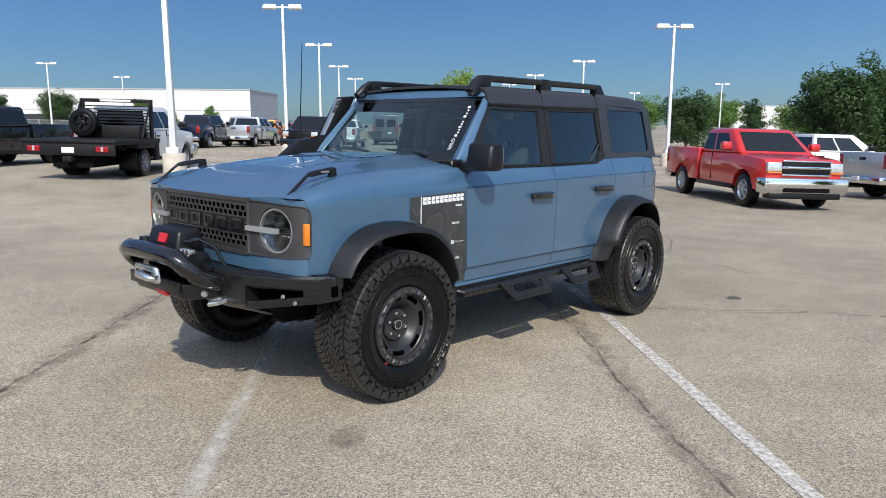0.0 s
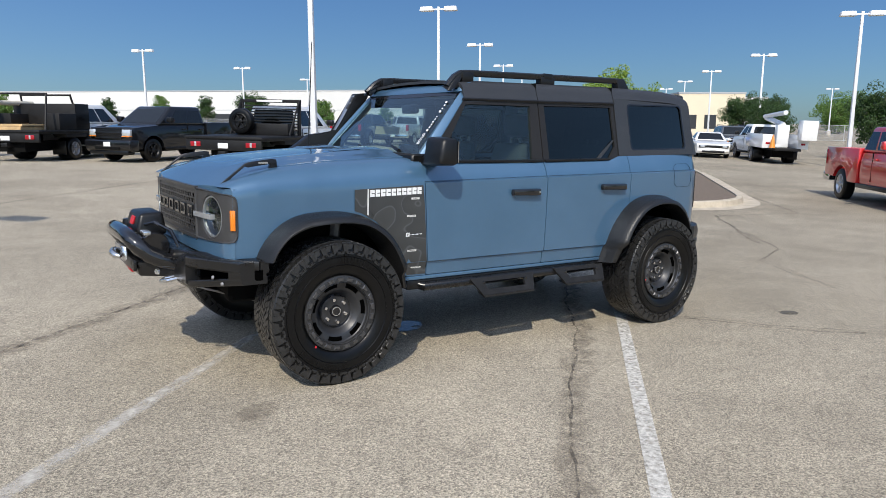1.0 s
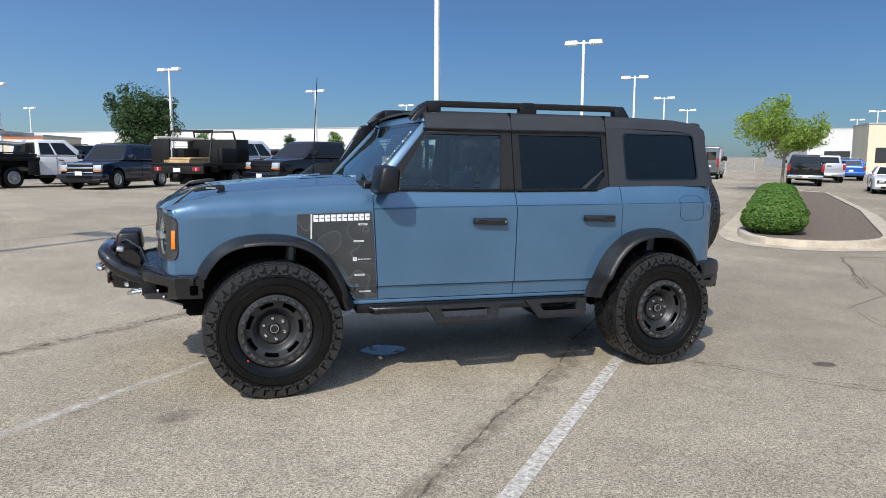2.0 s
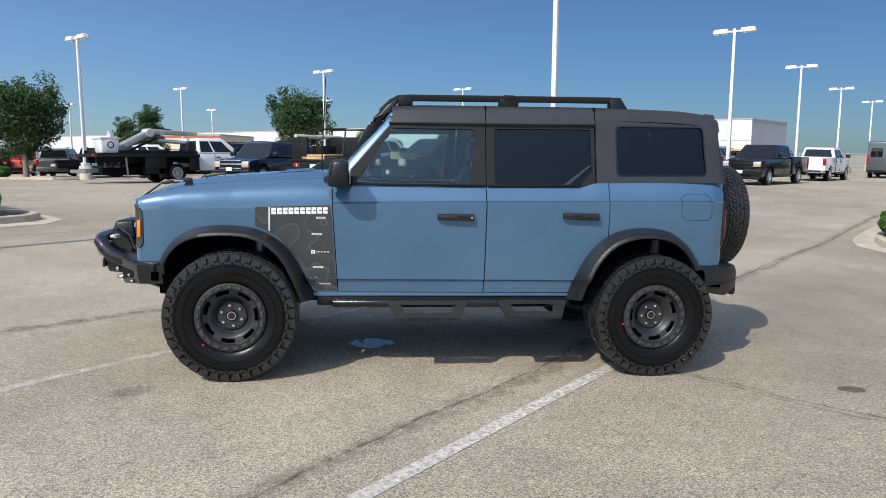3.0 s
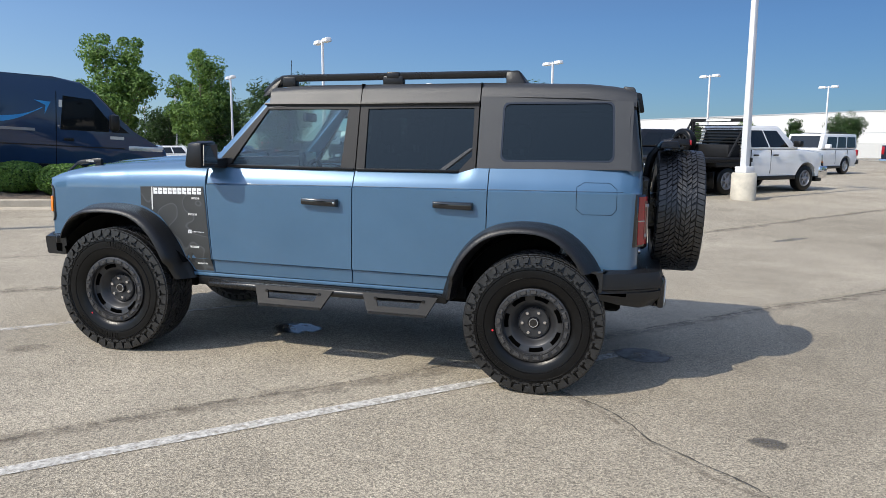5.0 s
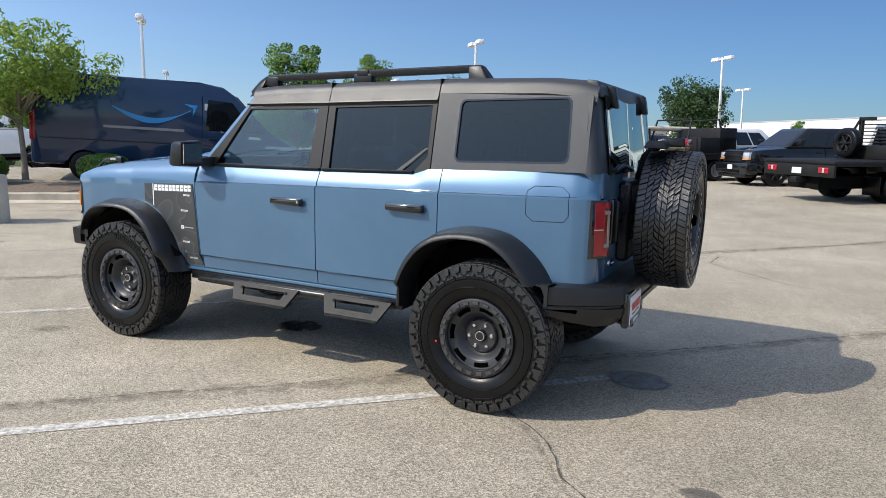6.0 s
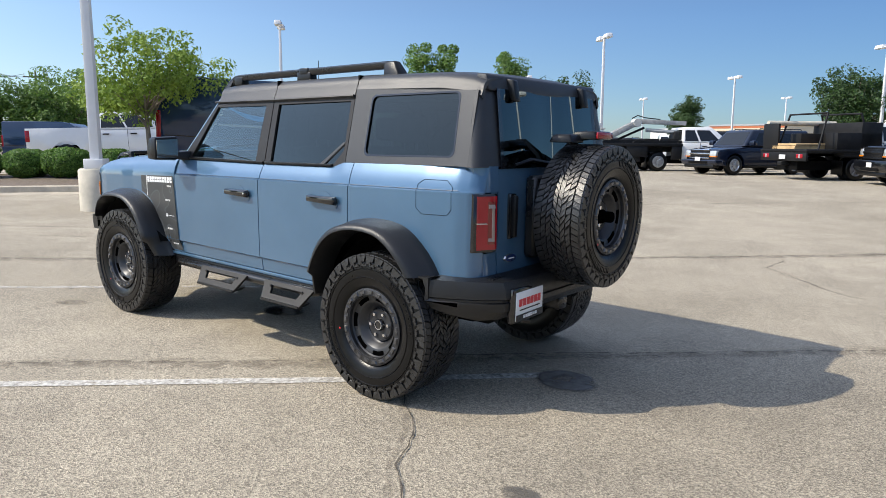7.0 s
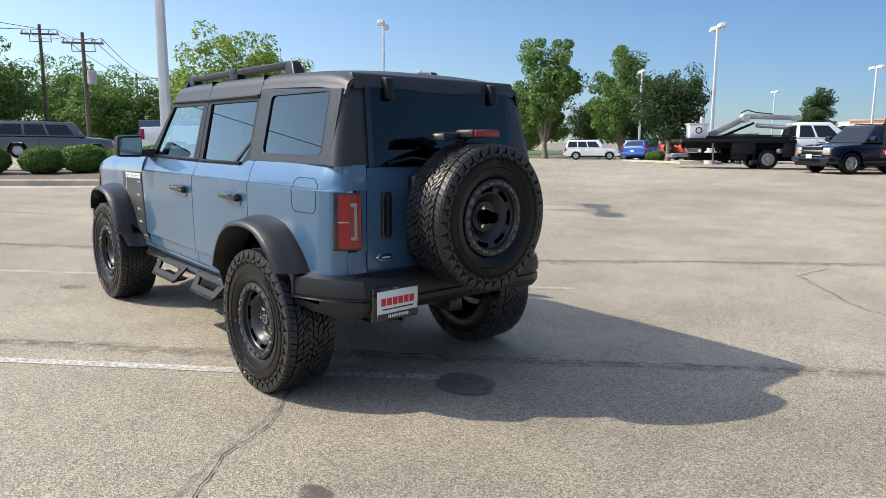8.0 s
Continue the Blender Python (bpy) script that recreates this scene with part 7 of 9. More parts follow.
def nose_pt(y, z, out):
    """A point of the nose skin; past the corner it runs back along the wing."""
    a = abs(y)
    if a > 0.825:
        q = a - 0.825
        return Vector((nose_x(0.825) + q * 0.60 - out * 0.4, math.copysign(0.825 + 0.062 * math.sin(min(1.0, q / 0.085) * math.pi / 2) + out * 0.8, y), z))
    return Vector((nose_x(y) - out, y, z))


def lamp_surround(s, yc=0.685, zc=1.018, r=0.127, n=64):
    """Grey plate beside the grille with a round hole for the lamp."""
    y0, y1, z0, z1, rc = 0.462, 0.936, 0.872, 1.172, 0.060

    def pt(y, z, out):
        f = max(0.0, (y - y0) / (y1 - y0))
        z += -0.018 * f * max(0.0, (z - zc) / (z1 - zc)) + 0.016 * f * max(0.0, (zc - z) / (zc - z0))
        return nose_pt(s * y, z, out)
    rings = []
    edge = []
    for k in range(n):
        a = 2 * math.pi * k / n
        c, d = math.cos(a), math.sin(a)
        t = min(((y1 - yc) / c) if c > 1e-6 else ((y0 - yc) / c if c < -1e-6 else 9), ((z1 - zc) / d) if d > 1e-6 else ((z0 - zc) / d if d < -1e-6 else 9))
        y, z = yc + c * t, zc + d * t
        if y > y1 - rc and (z > z1 - rc or z < z0 + rc):
            cy, cz = y1 - rc, (z1 - rc if z > zc else z0 + rc)
            v = Vector((y - cy, z - cz)).normalized() * rc
            y, z = cy + v.x, cz + v.y
        edge.append((y, z))
    hole = [(yc + r * math.cos(2 * math.pi * k / n), zc + r * math.sin(2 * math.pi * k / n)) for k in range(n)]
    rings.append([pt(y, z, -0.06) for y, z in hole])
    rings.append([pt(y, z, 0.002) for y, z in hole])
    for f in (0.06, 0.3, 0.5, 0.7, 0.85, 0.93, 0.97, 1.0):
        lift = 0.006 + (0.008 if f in (0.93, 0.97) else 0.0)
        rings.append([pt(hy + (ey - hy) * f, hz + (ez - hz) * f, lift if f < 1 else -0.004) for (hy, hz), (ey, ez) in zip(hole, edge)])
    return loft(rings, cap=False)


part("nose_valance", bowed(-0.905, 0.905, 0.792, 0.892, 0.004, 0.10, 32), M["blue"], hero)
for s in (-1, 1):
    part("grille_surround", lamp_surround(s), M["grille_grey"], hero, "warm grey grille surround", 30)
part("grille_surround", bowed(-0.462, 0.462, 1.140, 1.172, 0.006, 0.07, 20), M["grille_grey"], hero, "warm grey grille surround")
part("grille_surround", bowed(-0.462, 0.462, 0.872, 0.905, 0.006, 0.07, 20), M["grille_grey"], hero, "warm grey grille surround")
part("surround_lip", bowed(-0.47, 0.47, 1.156, 1.176, 0.014, 0.03, 24), M["grille_grey"], hero)
part("surround_lip", bowed(-0.47, 0.47, 0.866, 0.886, 0.014, 0.03, 24), M["grille_grey"], hero)
for s in (-1, 1):
    a, b = sorted((s * 0.66, s * 0.905))
    part("wing_nose", bowed(a, b, 1.155, 1.186, -0.002, 0.10, 16), M["blue"], hero)
part("grille_recess", bowed(-0.47, 0.47, 0.90, 1.145, -0.040, 0.03, 20), M["slot_black"], hero)
mesh_bars = bmesh.new()
rows = 7
for r in range(rows + 1):
    z = 0.908 + 0.228 * r / rows
    join(mesh_bars, bowed(-0.462, 0.462, z - 0.0040, z + 0.0040, 0.010, 0.008, 16))
for r in range(rows):
    z = 0.908 + 0.228 * r / rows
    for k in range(19):
        y = -0.448 + 0.049 * (k + (0.5 if r % 2 else 0))
        if y > 0.452:
            continue
        x = nose_x(y)
        join(mesh_bars, hexa([(x - 0.009, y - 0.0045, z), (x - 0.009, y + 0.0045, z), (x - 0.001, y + 0.0045, z), (x - 0.001, y - 0.0045, z)],
                             [(x - 0.009, y + 0.0015, z + 0.033), (x - 0.009, y + 0.0105, z + 0.033), (x - 0.001, y + 0.0105, z + 0.033), (x - 0.001, y + 0.0015, z + 0.033)]))
part("grille_mesh", mesh_bars, M["grille_grey"], hero, smooth=0)
part("lettering_band", bowed(-0.44, 0.44, 0.980, 1.066, 0.010, 0.014, 20), M["grille_dark"], hero)
for k in range(6):
    y = -0.36 + 0.144 * k
    part("blank_lettering", boxes((nose_x(y) - 0.018, nose_x(y) - 0.010, y - 0.050, y + 0.050, 0.988, 1.002), (nose_x(y) - 0.018, nose_x(y) - 0.010, y - 0.050, y + 0.050, 1.044, 1.058), (nose_x(y) - 0.018, nose_x(y) - 0.010, y - 0.050, y - 0.034, 1.002, 1.044), (nose_x(y) - 0.018, nose_x(y) - 0.010, y + 0.034, y + 0.050, 1.002, 1.044), r=0.0), M["gloss_black"], hero, "dark raised lettering block")
for s in (-1, 1):
    yc, zc = s * 0.685, 1.018
    xc = nose_x(yc) + 0.012
    pod = part("headlight", lathe([(0.0, 0.045), (0.105, 0.050), (0.120, 0.030), (0.121, 0.012), (0.1275, 0.010), (0.1285, 0.05)], 40), M["grille_grey"], hero, "round headlight with light bar")
    pod.matrix_basis = pose(xc, yc, zc, 0, 0, -90 - s * 10)
    part("reflector", lathe([(0.0, 0.036), (0.060, 0.030), (0.100, 0.012), (0.112, 0.000)], 36), M["lamp_dark"], pod)
    for q, w in ((0.062, 0.034), (-0.062, 0.034)):
        part("lamp_bowl", hexa([(-w, 0.012, q - 0.020), (w, 0.012, q - 0.020), (w * 0.7, 0.026, q - 0.012), (-w * 0.7, 0.026, q - 0.012)], [(-w, 0.012, q + 0.020), (w, 0.012, q + 0.020), (w * 0.7, 0.026, q + 0.012), (-w * 0.7, 0.026, q + 0.012)]), M["lamp_dark"], pod)
    part("light_ring", lathe([(0.108, 0.002), (0.110, -0.013), (0.119, -0.013), (0.121, 0.004)], 40), M["alloy"], pod)
    for q in (-0.045, 0.045):
        part("projector", lathe([(0.0, 0.0), (0.030, 0.004), (0.036, 0.016), (0.036, 0.03)], 18), M["lamp_dark"], pod).matrix_basis = pose(0.0, 0.0, q)
    part("lamp_cover", lathe([(0.0, -0.016), (0.07, -0.013), (0.121, -0.003)], 36), M["lamp_pane"], pod)
    bar = []
    for k in range(7):
        y = s * (0.462 + 0.245 * k / 6)
        x = nose_x(y) - 0.024
        bar.append([(x, y, 1.004), (x, y, 1.032), (x + 0.03, y, 1.032), (x + 0.03, y, 1.004)])
    part("light_bar", loft(bar), M["light_guide"], hero, "bright horizontal running light bar")
    part("side_marker", hexa([(-2.062, s * 0.893, 0.957), (-2.038, s * 0.9015, 0.957), (-2.038, s * 0.87, 0.957), (-2.062, s * 0.86, 0.957)],
                             [(-2.062, s * 0.893, 1.070), (-2.038, s * 0.9015, 1.070), (-2.038, s * 0.87, 1.070), (-2.062, s * 0.86, 1.070)], 0.003), M["amber"], hero, "amber side marker lens")


# ---- steel bumper and winch ----
def bumper_ring(y, z0, z1, x, depth=0.10, cut=0.03):
    return [(x + cut, y, z0), (x, y, z0 + cut), (x, y, z1 - cut * 0.5), (x + cut * 0.5, y, z1), (x + depth, y, z1), (x + depth, y, z0)]


def bumper_x(a):
    return -2.285 + 0.02 * (a / 0.5) ** 2 if a < 0.62 else -2.254 + (a - 0.62) * 0.60


def bumper_low(a):
    return 0.585 + 0.075 * max(0, (a - 0.50) / 0.45)


part("front_bumper", loft([bumper_ring(y, bumper_low(abs(y)), 0.785, bumper_x(abs(y)), 0.16) for y in [-0.575 + 1.15 * k / 16 for k in range(17)]]), M["satin_black"], hero, "satin black steel front bumper")
for s in (-1, 1):
    span_y = [s * (0.575 + 0.375 * k / 6) for k in range(7)]
    part("bumper_wing_top", loft([bumper_ring(y, 0.722, 0.785, bumper_x(abs(y)), 0.17, 0.012) for y in span_y]), M["satin_black"], hero)
    part("bumper_wing_low", loft([bumper_ring(y, bumper_low(abs(y)), bumper_low(abs(y)) + 0.042, bumper_x(abs(y)) + 0.01, 0.15, 0.012) for y in span_y]), M["satin_black"], hero)
    part("bumper_wing_end", loft([bumper_ring(y, bumper_low(abs(y)) + 0.03, 0.735, bumper_x(abs(y)) + 0.004, 0.15, 0.010) for y in (s * 0.875, s * 0.95)]), M["satin_black"], hero)
    part("bumper_back", loft([bumper_ring(y, bumper_low(abs(y)) + 0.02, 0.74, bumper_x(abs(y)) + 0.085, 0.05, 0.010) for y in span_y]), M["slot_black"], hero)
for s in (-1, 1):
    part("bumper_ledge", hexa([(-2.29, s * 0.40, 0.745), (-2.13, s * 0.80, 0.735), (-1.95, s * 0.97, 0.74), (-1.90, s * 0.90, 0.74), (-2.1, s * 0.62, 0.745)],
                              [(-2.29, s * 0.40, 0.800), (-2.13, s * 0.80, 0.795), (-1.95, s * 0.97, 0.79), (-1.90, s * 0.90, 0.80), (-2.1, s * 0.62, 0.80)], 0.006), M["satin_black"], hero)
    for yy, zz in ((0.36, 0.70), (0.36, 0.62), (0.80, 0.69), (0.86, 0.66)):
        xx = -2.285 + 0.02 * (yy / 0.5) ** 2 if yy < 0.62 else -2.254 + (yy - 0.62) * 0.60
        part("bumper_bolt", lathe([(0.0, -0.008), (0.010, -0.007), (0.012, 0.004)], 10), M["steel_wheel"], hero).matrix_basis = pose(xx, s * yy, zz, 0, 0, -90)
    part("tow_eye", sweep([(-2.24, s * 0.36 - 0.03, 0.625), (-2.33, s * 0.36 - 0.03, 0.612), (-2.355, s * 0.36, 0.605), (-2.33, s * 0.36 + 0.03, 0.612), (-2.24, s * 0.36 + 0.03, 0.625)], 0.014, 8), M["silver_mark"], hero, "bright steel tow shackle")
tray_loop = [(-2.22, -0.36), (-2.36, -0.34), (-2.475, -0.27), (-2.475, 0.27), (-2.36, 0.34), (-2.22, 0.36)]
part("winch_tray", hexa([(x + 0.02, y * 0.96, 0.625) for x, y in tray_loop], [(x, y, 0.715) for x, y in tray_loop], 0.012), M["satin_black"], hero, "black steel winch tray")
part("tray_lip", box(-2.490, -2.470, -0.28, 0.28, 0.66, 0.728, 0.006), M["satin_black"], hero)
WIN = pose(-2.36, 0, 0.80)
winch = part("winch", lathe([(0.0, -0.27), (0.080, -0.27), (0.088, -0.25), (0.088, -0.13), (0.060, -0.12), (0.060, 0.12), (0.088, 0.13), (0.088, 0.25), (0.080, 0.27), (0.0, 0.27)], 24), M["gloss_black"], hero, "black electric winch")
winch.matrix_basis = WIN


def on_winch(name, bm, mat, label=""):
    bmesh.ops.transform(bm, matrix=WIN.inverted(), verts=bm.verts[:])
    return part(name, bm, mat, winch, label)


on_winch("winch_rope", lathe([(0.068, -0.118), (0.078, -0.11), (0.078, 0.11), (0.068, 0.118)], 20), M["under"]).matrix_basis = WIN
on_winch("control_box", hexa([(-2.455, -0.20, 0.862), (-2.27, -0.20, 0.862), (-2.27, 0.16, 0.862), (-2.455, 0.16, 0.862)], [(-2.425, -0.18, 0.992), (-2.29, -0.18, 1.000), (-2.29, 0.13, 1.000), (-2.425, 0.13, 0.992)], 0.022, 3), M["black_trim"], "black winch control box")
on_winch("box_label", hexa([(-2.452, -0.075, 0.918), (-2.452, 0.005, 0.918), (-2.444, 0.005, 0.918), (-2.444, -0.075, 0.918)], [(-2.436, -0.085, 0.966), (-2.436, 0.005, 0.966), (-2.428, 0.005, 0.966), (-2.428, -0.085, 0.966)]), M["red_mark"], "red maker plate")
on_winch("clutch_knob", sweep([(-2.42, 0.21, 0.86), (-2.42, 0.21, 0.92)], [0.045, 0.035], 12), M["black_trim"])
for y0 in (-0.235, -0.195, -0.275):
    on_winch("cable_clamp", box(-2.43, -2.385, y0 - 0.012, y0 + 0.012, 0.872, 0.898, 0.005), M["silver_mark"])
on_winch("power_cable", sweep([(-2.40, -0.20, 0.93), (-2.36, -0.27, 0.95), (-2.28, -0.31, 0.90), (-2.24, -0.33, 0.80)], 0.011, 8), M["gloss_black"], "black power cable")
arm = [(-2.24, -0.33, 0.70), (-2.33, -0.33, 0.722), (-2.41, -0.325, 0.762), (-2.462, -0.315, 0.812), (-2.488, -0.29, 0.848), (-2.497, -0.24, 0.862), (-2.500, -0.12, 0.866)]
hoop = arm + [(x, -y, z) for x, y, z in arm[::-1]]
part("brush_bar", sweep(hoop, 0.050, 16), M["gloss_black"], hero, "black tubular brush bar over the winch")
part("fairlead", hexa([(-2.520, -0.09, 0.695), (-2.520, 0.17, 0.695), (-2.490, 0.19, 0.695), (-2.490, -0.11, 0.695)], [(-2.520, -0.07, 0.790), (-2.520, 0.15, 0.790), (-2.490, 0.17, 0.790), (-2.490, -0.09, 0.790)], 0.014), M["silver_mark"], hero, "polished hawse fairlead")
part("fairlead_slot", box(-2.5245, -2.5195, -0.045, 0.125, 0.727, 0.757, 0.002), M["under"], hero)
part("winch_hook", sweep([(-2.522, 0.07, 0.745), (-2.548, 0.04, 0.747), (-2.562, -0.03, 0.742), (-2.555, -0.09, 0.735), (-2.535, -0.112, 0.732), (-2.516, -0.10, 0.738)], [0.014, 0.020, 0.022, 0.020, 0.014, 0.008], 10), M["silver_mark"], hero, "bright steel winch hook")
part("tray_badge", hexa([(-2.474, -0.12, 0.630), (-2.474, -0.03, 0.630), (-2.455, -0.03, 0.630), (-2.455, -0.12, 0.630)], [(-2.488, -0.13, 0.660), (-2.488, -0.02, 0.660), (-2.465, -0.02, 0.660), (-2.465, -0.13, 0.660)]), M["red_mark"], hero, "small red badge", smooth=0)
for s in (-1, 1):
    part("tray_bolt", lathe([(0.0, -0.010), (0.016, -0.008), (0.020, 0.004)], 10), M["silver_mark"], hero).matrix_basis = pose(-2.37, s * 0.335, 0.66, 0, 0, -60 * (1 if s < 0 else -1))
part("skid_plate", hexa([(-2.24, -0.34, 0.575), (-2.24, 0.34, 0.575), (-1.75, 0.34, 0.40), (-1.75, -0.34, 0.40)], [(-2.24, -0.34, 0.59), (-2.24, 0.34, 0.59), (-1.75, 0.34, 0.415), (-1.75, -0.34, 0.415)], 0.004), M["steel_wheel"], hero, "grey steel skid plate")
for s in (-1, 1):
    part("control_arm", sweep([(-1.60, s * 0.35, 0.44), (-1.52, s * 0.70, 0.40)], 0.035, 8), M["steel_wheel"], hero)
    part("steering_rod", sweep([(-1.72, s * 0.1, 0.46), (-1.70, s * 0.68, 0.45)], 0.018, 8), M["steel_wheel"], hero)


# ---- cabin, hardtop, glass ----
def cab_y(z):
    return 0.878 - (z - 1.335) / 0.425 * 0.105


def ring_frame(outer, inner, t=0.035, out=0.0):
    """A window surround on the leaning cabin side: outer and inner loops of (x, z)."""
    bm = bmesh.new()
    n = len(outer)
    lay = []
    for pts, dy in ((outer, 0), (inner, 0), (inner, t), (outer, t)):
        lay.append([bm.verts.new((x, -(cab_y(z) + out - dy), z)) for x, z in pts])
    for a, b in zip(lay, lay[1:] + lay[:1]):
        for i in range(n):
            j = (i + 1) % n
            bm.faces.new((a[i], a[j], b[j], b[i]))
    return bm


def pane(pts, inset=0.014, t=0.004):
    a = [(x, -(cab_y(z) - inset), z) for x, z in pts]
    b = [(x, -(cab_y(z) - inset - t), z) for x, z in pts]
    return hexa(a, b)


def one_pane(pts, inset=0.014):
    bm = bmesh.new()
    bm.faces.new([bm.verts.new((x, -(cab_y(z) - inset), z)) for x, z in pts])
    return bm


def rounded_rect(x0, x1, z0a, z0b, z1a, z1b, r, n=5):
    """Loop with rounded corners; lower edge from z0a to z0b, upper from z1a to z1b."""
    pts = []
    for cx, cz, a0 in ((x1 - r, z0b + r, -90), (x1 - r - 0.012, z1b - r, 0), (x0 + r, z1a - r, 90), (x0 + r, z0a + r, 180)):
        for k in range(n + 1):
            a = radians(a0 + 90 * k / n)
            pts.append((cx + r * math.cos(a), cz + r * math.sin(a)))
    return pts


F_OUT = [(-0.770, 1.326), (0.240, 1.332), (0.240, 1.752), (-0.415, 1.744), (-0.58, 1.545)]
F_IN = [(-0.650, 1.346), (0.142, 1.350), (0.165, 1.728), (-0.405, 1.718), (-0.52, 1.545)]
R_OUT = [(0.248, 1.332), (0.940, 1.345), (1.030, 1.378), (1.030, 1.772), (0.640, 1.762), (0.248, 1.752)]
R_IN = [(0.305, 1.352), (0.930, 1.364), (1.005, 1.450), (1.000, 1.752), (0.640, 1.744), (0.300, 1.734)]
Q_IN = rounded_rect(1.190, 1.862, 1.432, 1.447, 1.782, 1.796, 0.035)
q_out = []
for x, z in Q_IN:
    kx = (x - 1.526) / 0.336
    kz = (z - 1.614) / 0.182
    x2 = 1.040 if kx < -0.80 else (1.968 if kx > 0.80 else 1.504 + kx / 0.8 * 0.464)
    z2 = 1.380 + 0.020 * (x2 - 1.04) if kz < -0.80 else (1.824 - 0.02 * max(0.0, (x2 - 1.7) / 0.27) if kz > 0.80 else 1.60 + kz / 0.8 * 0.20)
    q_out.append((x2, z2))
for s in (-1, 1):
    def put(name, bm, mat, label="", parent=hero, smooth=35):
        return part(name, bm if s < 0 else mirrored(bm), mat, parent, label, smooth)
    put("window_frame", ring_frame(F_OUT, F_IN), M["pillar_film"])
    put("window_frame", ring_frame(R_OUT, R_IN), M["pillar_film"])
    put("hardtop_side", ring_frame(q_out, Q_IN, 0.04, 0.006), M["hardtop"])
    put("side_window", one_pane(F_IN), M["clear_pane"], "lightly tinted door glass", smooth=0)
    put("side_window", one_pane(R_IN), M["tint_pane"], "dark privacy glass", smooth=0)
    put("quarter_window", one_pane(Q_IN, 0.004), M["tint_pane"], "dark privacy glass", smooth=0)
    put("window_seal", ring_frame([(x + (x - 1.526) * 0.02, z + (z - 1.614) * 0.035) for x, z in Q_IN], [(x - (x - 1.526) * 0.012, z - (z - 1.614) * 0.022) for x, z in Q_IN], 0.006, 0.0075), M["gloss_black"])
    put("belt_seal", prism([(-0.66, 1.328), (0.235, 1.336), (0.235, 1.350), (-0.66, 1.344)], -0.892, -0.868, 0.003), M["black_trim"])
    put("belt_seal", prism([(0.255, 1.336), (0.925, 1.350), (0.925, 1.364), (0.255, 1.351)], -0.892, -0.868, 0.003), M["black_trim"])
    put("window_divider", hexa([(0.800, -cab_y(1.36) + 0.004, 1.36), (0.838, -cab_y(1.36) + 0.004, 1.36), (0.838, -cab_y(1.36) + 0.02, 1.36), (0.800, -cab_y(1.36) + 0.02, 1.36)],
                               [(0.985, -cab_y(1.50) + 0.004, 1.50), (1.005, -cab_y(1.50) + 0.004, 1.50), (1.005, -cab_y(1.50) + 0.02, 1.47), (0.985, -cab_y(1.50) + 0.02, 1.47)]), M["hardtop"])
    # windscreen pillar in body colour
    lowp = [(-0.865, -0.845, 1.300), (-0.770, -0.880, 1.320), (-0.690, -0.830, 1.330), (-0.800, -0.760, 1.340)]
    topp = [(-0.425, -0.735, 1.800), (-0.405, -0.772, 1.752), (-0.355, -0.735, 1.752), (-0.372, -0.690, 1.812)]
    put("windscreen_pillar", hexa(lowp, topp, 0.012), M["blue"])
    put("rain_gutter", sweep([(-0.43, -0.785, 1.752), (0.24, -0.785, 1.764), (1.03, -0.783, 1.784)], 0.009, 6), M["black_trim"])
part("windscreen_header", hexa([(-0.425, -0.735, 1.800), (-0.425, 0.735, 1.800), (-0.34, 0.735, 1.80), (-0.34, -0.735, 1.80)], [(-0.385, -0.70, 1.862), (-0.385, 0.70, 1.862), (-0.30, 0.70, 1.875), (-0.30, -0.70, 1.875)], 0.012), M["blue"], hero)
bm = sheet(lambda u, v: (-0.800 + 0.405 * v - 0.045 * (1 - (2 * u - 1) ** 2) * (1 - 0.5 * v), (2 * u - 1) * (0.790 - 0.085 * v), 1.352 + 0.458 * v), 16, 6)
windscreen = part("windscreen", bm, M["screen_pane"], hero, "clear windscreen with white grease-pen writing")
along = Vector((0.405, 0.085, 0.458)).normalized()
tops = (Vector((0, 1, 0)) - along * along.y).normalized()
face = along.cross(tops)
at0 = Vector((-0.800 + 0.405 * 0.19 - 0.014, -(0.735 - 0.085 * 0.19), 1.352 + 0.458 * 0.19 + 0.006))
bar_text("SOLD", 0.040, M["white_mark"], Matrix(((along.x, tops.x, face.x, at0.x), (along.y, tops.y, face.y, at0.y), (along.z, tops.z, face.z, at0.z), (0, 0, 0, 1))), windscreen, "pen_lettering", 0.0008, "white grease-pen word")
for k, (f0, f1) in enumerate(((0.26, 0.29), (0.31, 0.33), (0.35, 0.37), (0.39, 0.41), (0.43, 0.45), (0.47, 0.485), (0.54, 0.57), (0.59, 0.61), (0.64, 0.66), (0.68, 0.71))):
    w = 0.020 if k % 3 else 0.030
    q = [(-0.800 + 0.405 * f - 0.012, -(0.735 - 0.085 * f) + dy, 1.352 + 0.458 * f + 0.004) for f, dy in ((f0 + 0.12, 0.0), (f0 + 0.12, w), (f1 + 0.12, w * 1.1), (f1 + 0.12, 0.006))]
    bm = bmesh.new()
    bm.faces.new([bm.verts.new(p) for p in q])
    part("pen_stroke", bm, M["white_mark"], windscreen, smooth=0)
part("frit_band", sheet(lambda u, v: (-0.800 + 0.405 * (0.93 + 0.07 * v) - 0.045 * (1 - (2 * u - 1) ** 2) * 0.53 - 0.002, (2 * u - 1) * 0.708, 1.352 + 0.458 * (0.93 + 0.07 * v)), 12, 1), M["gloss_black"], windscreen)
part("rear_mirror", box(-0.44, -0.40, -0.12, 0.12, 1.66, 1.73, 0.02), M["black_trim"], hero)


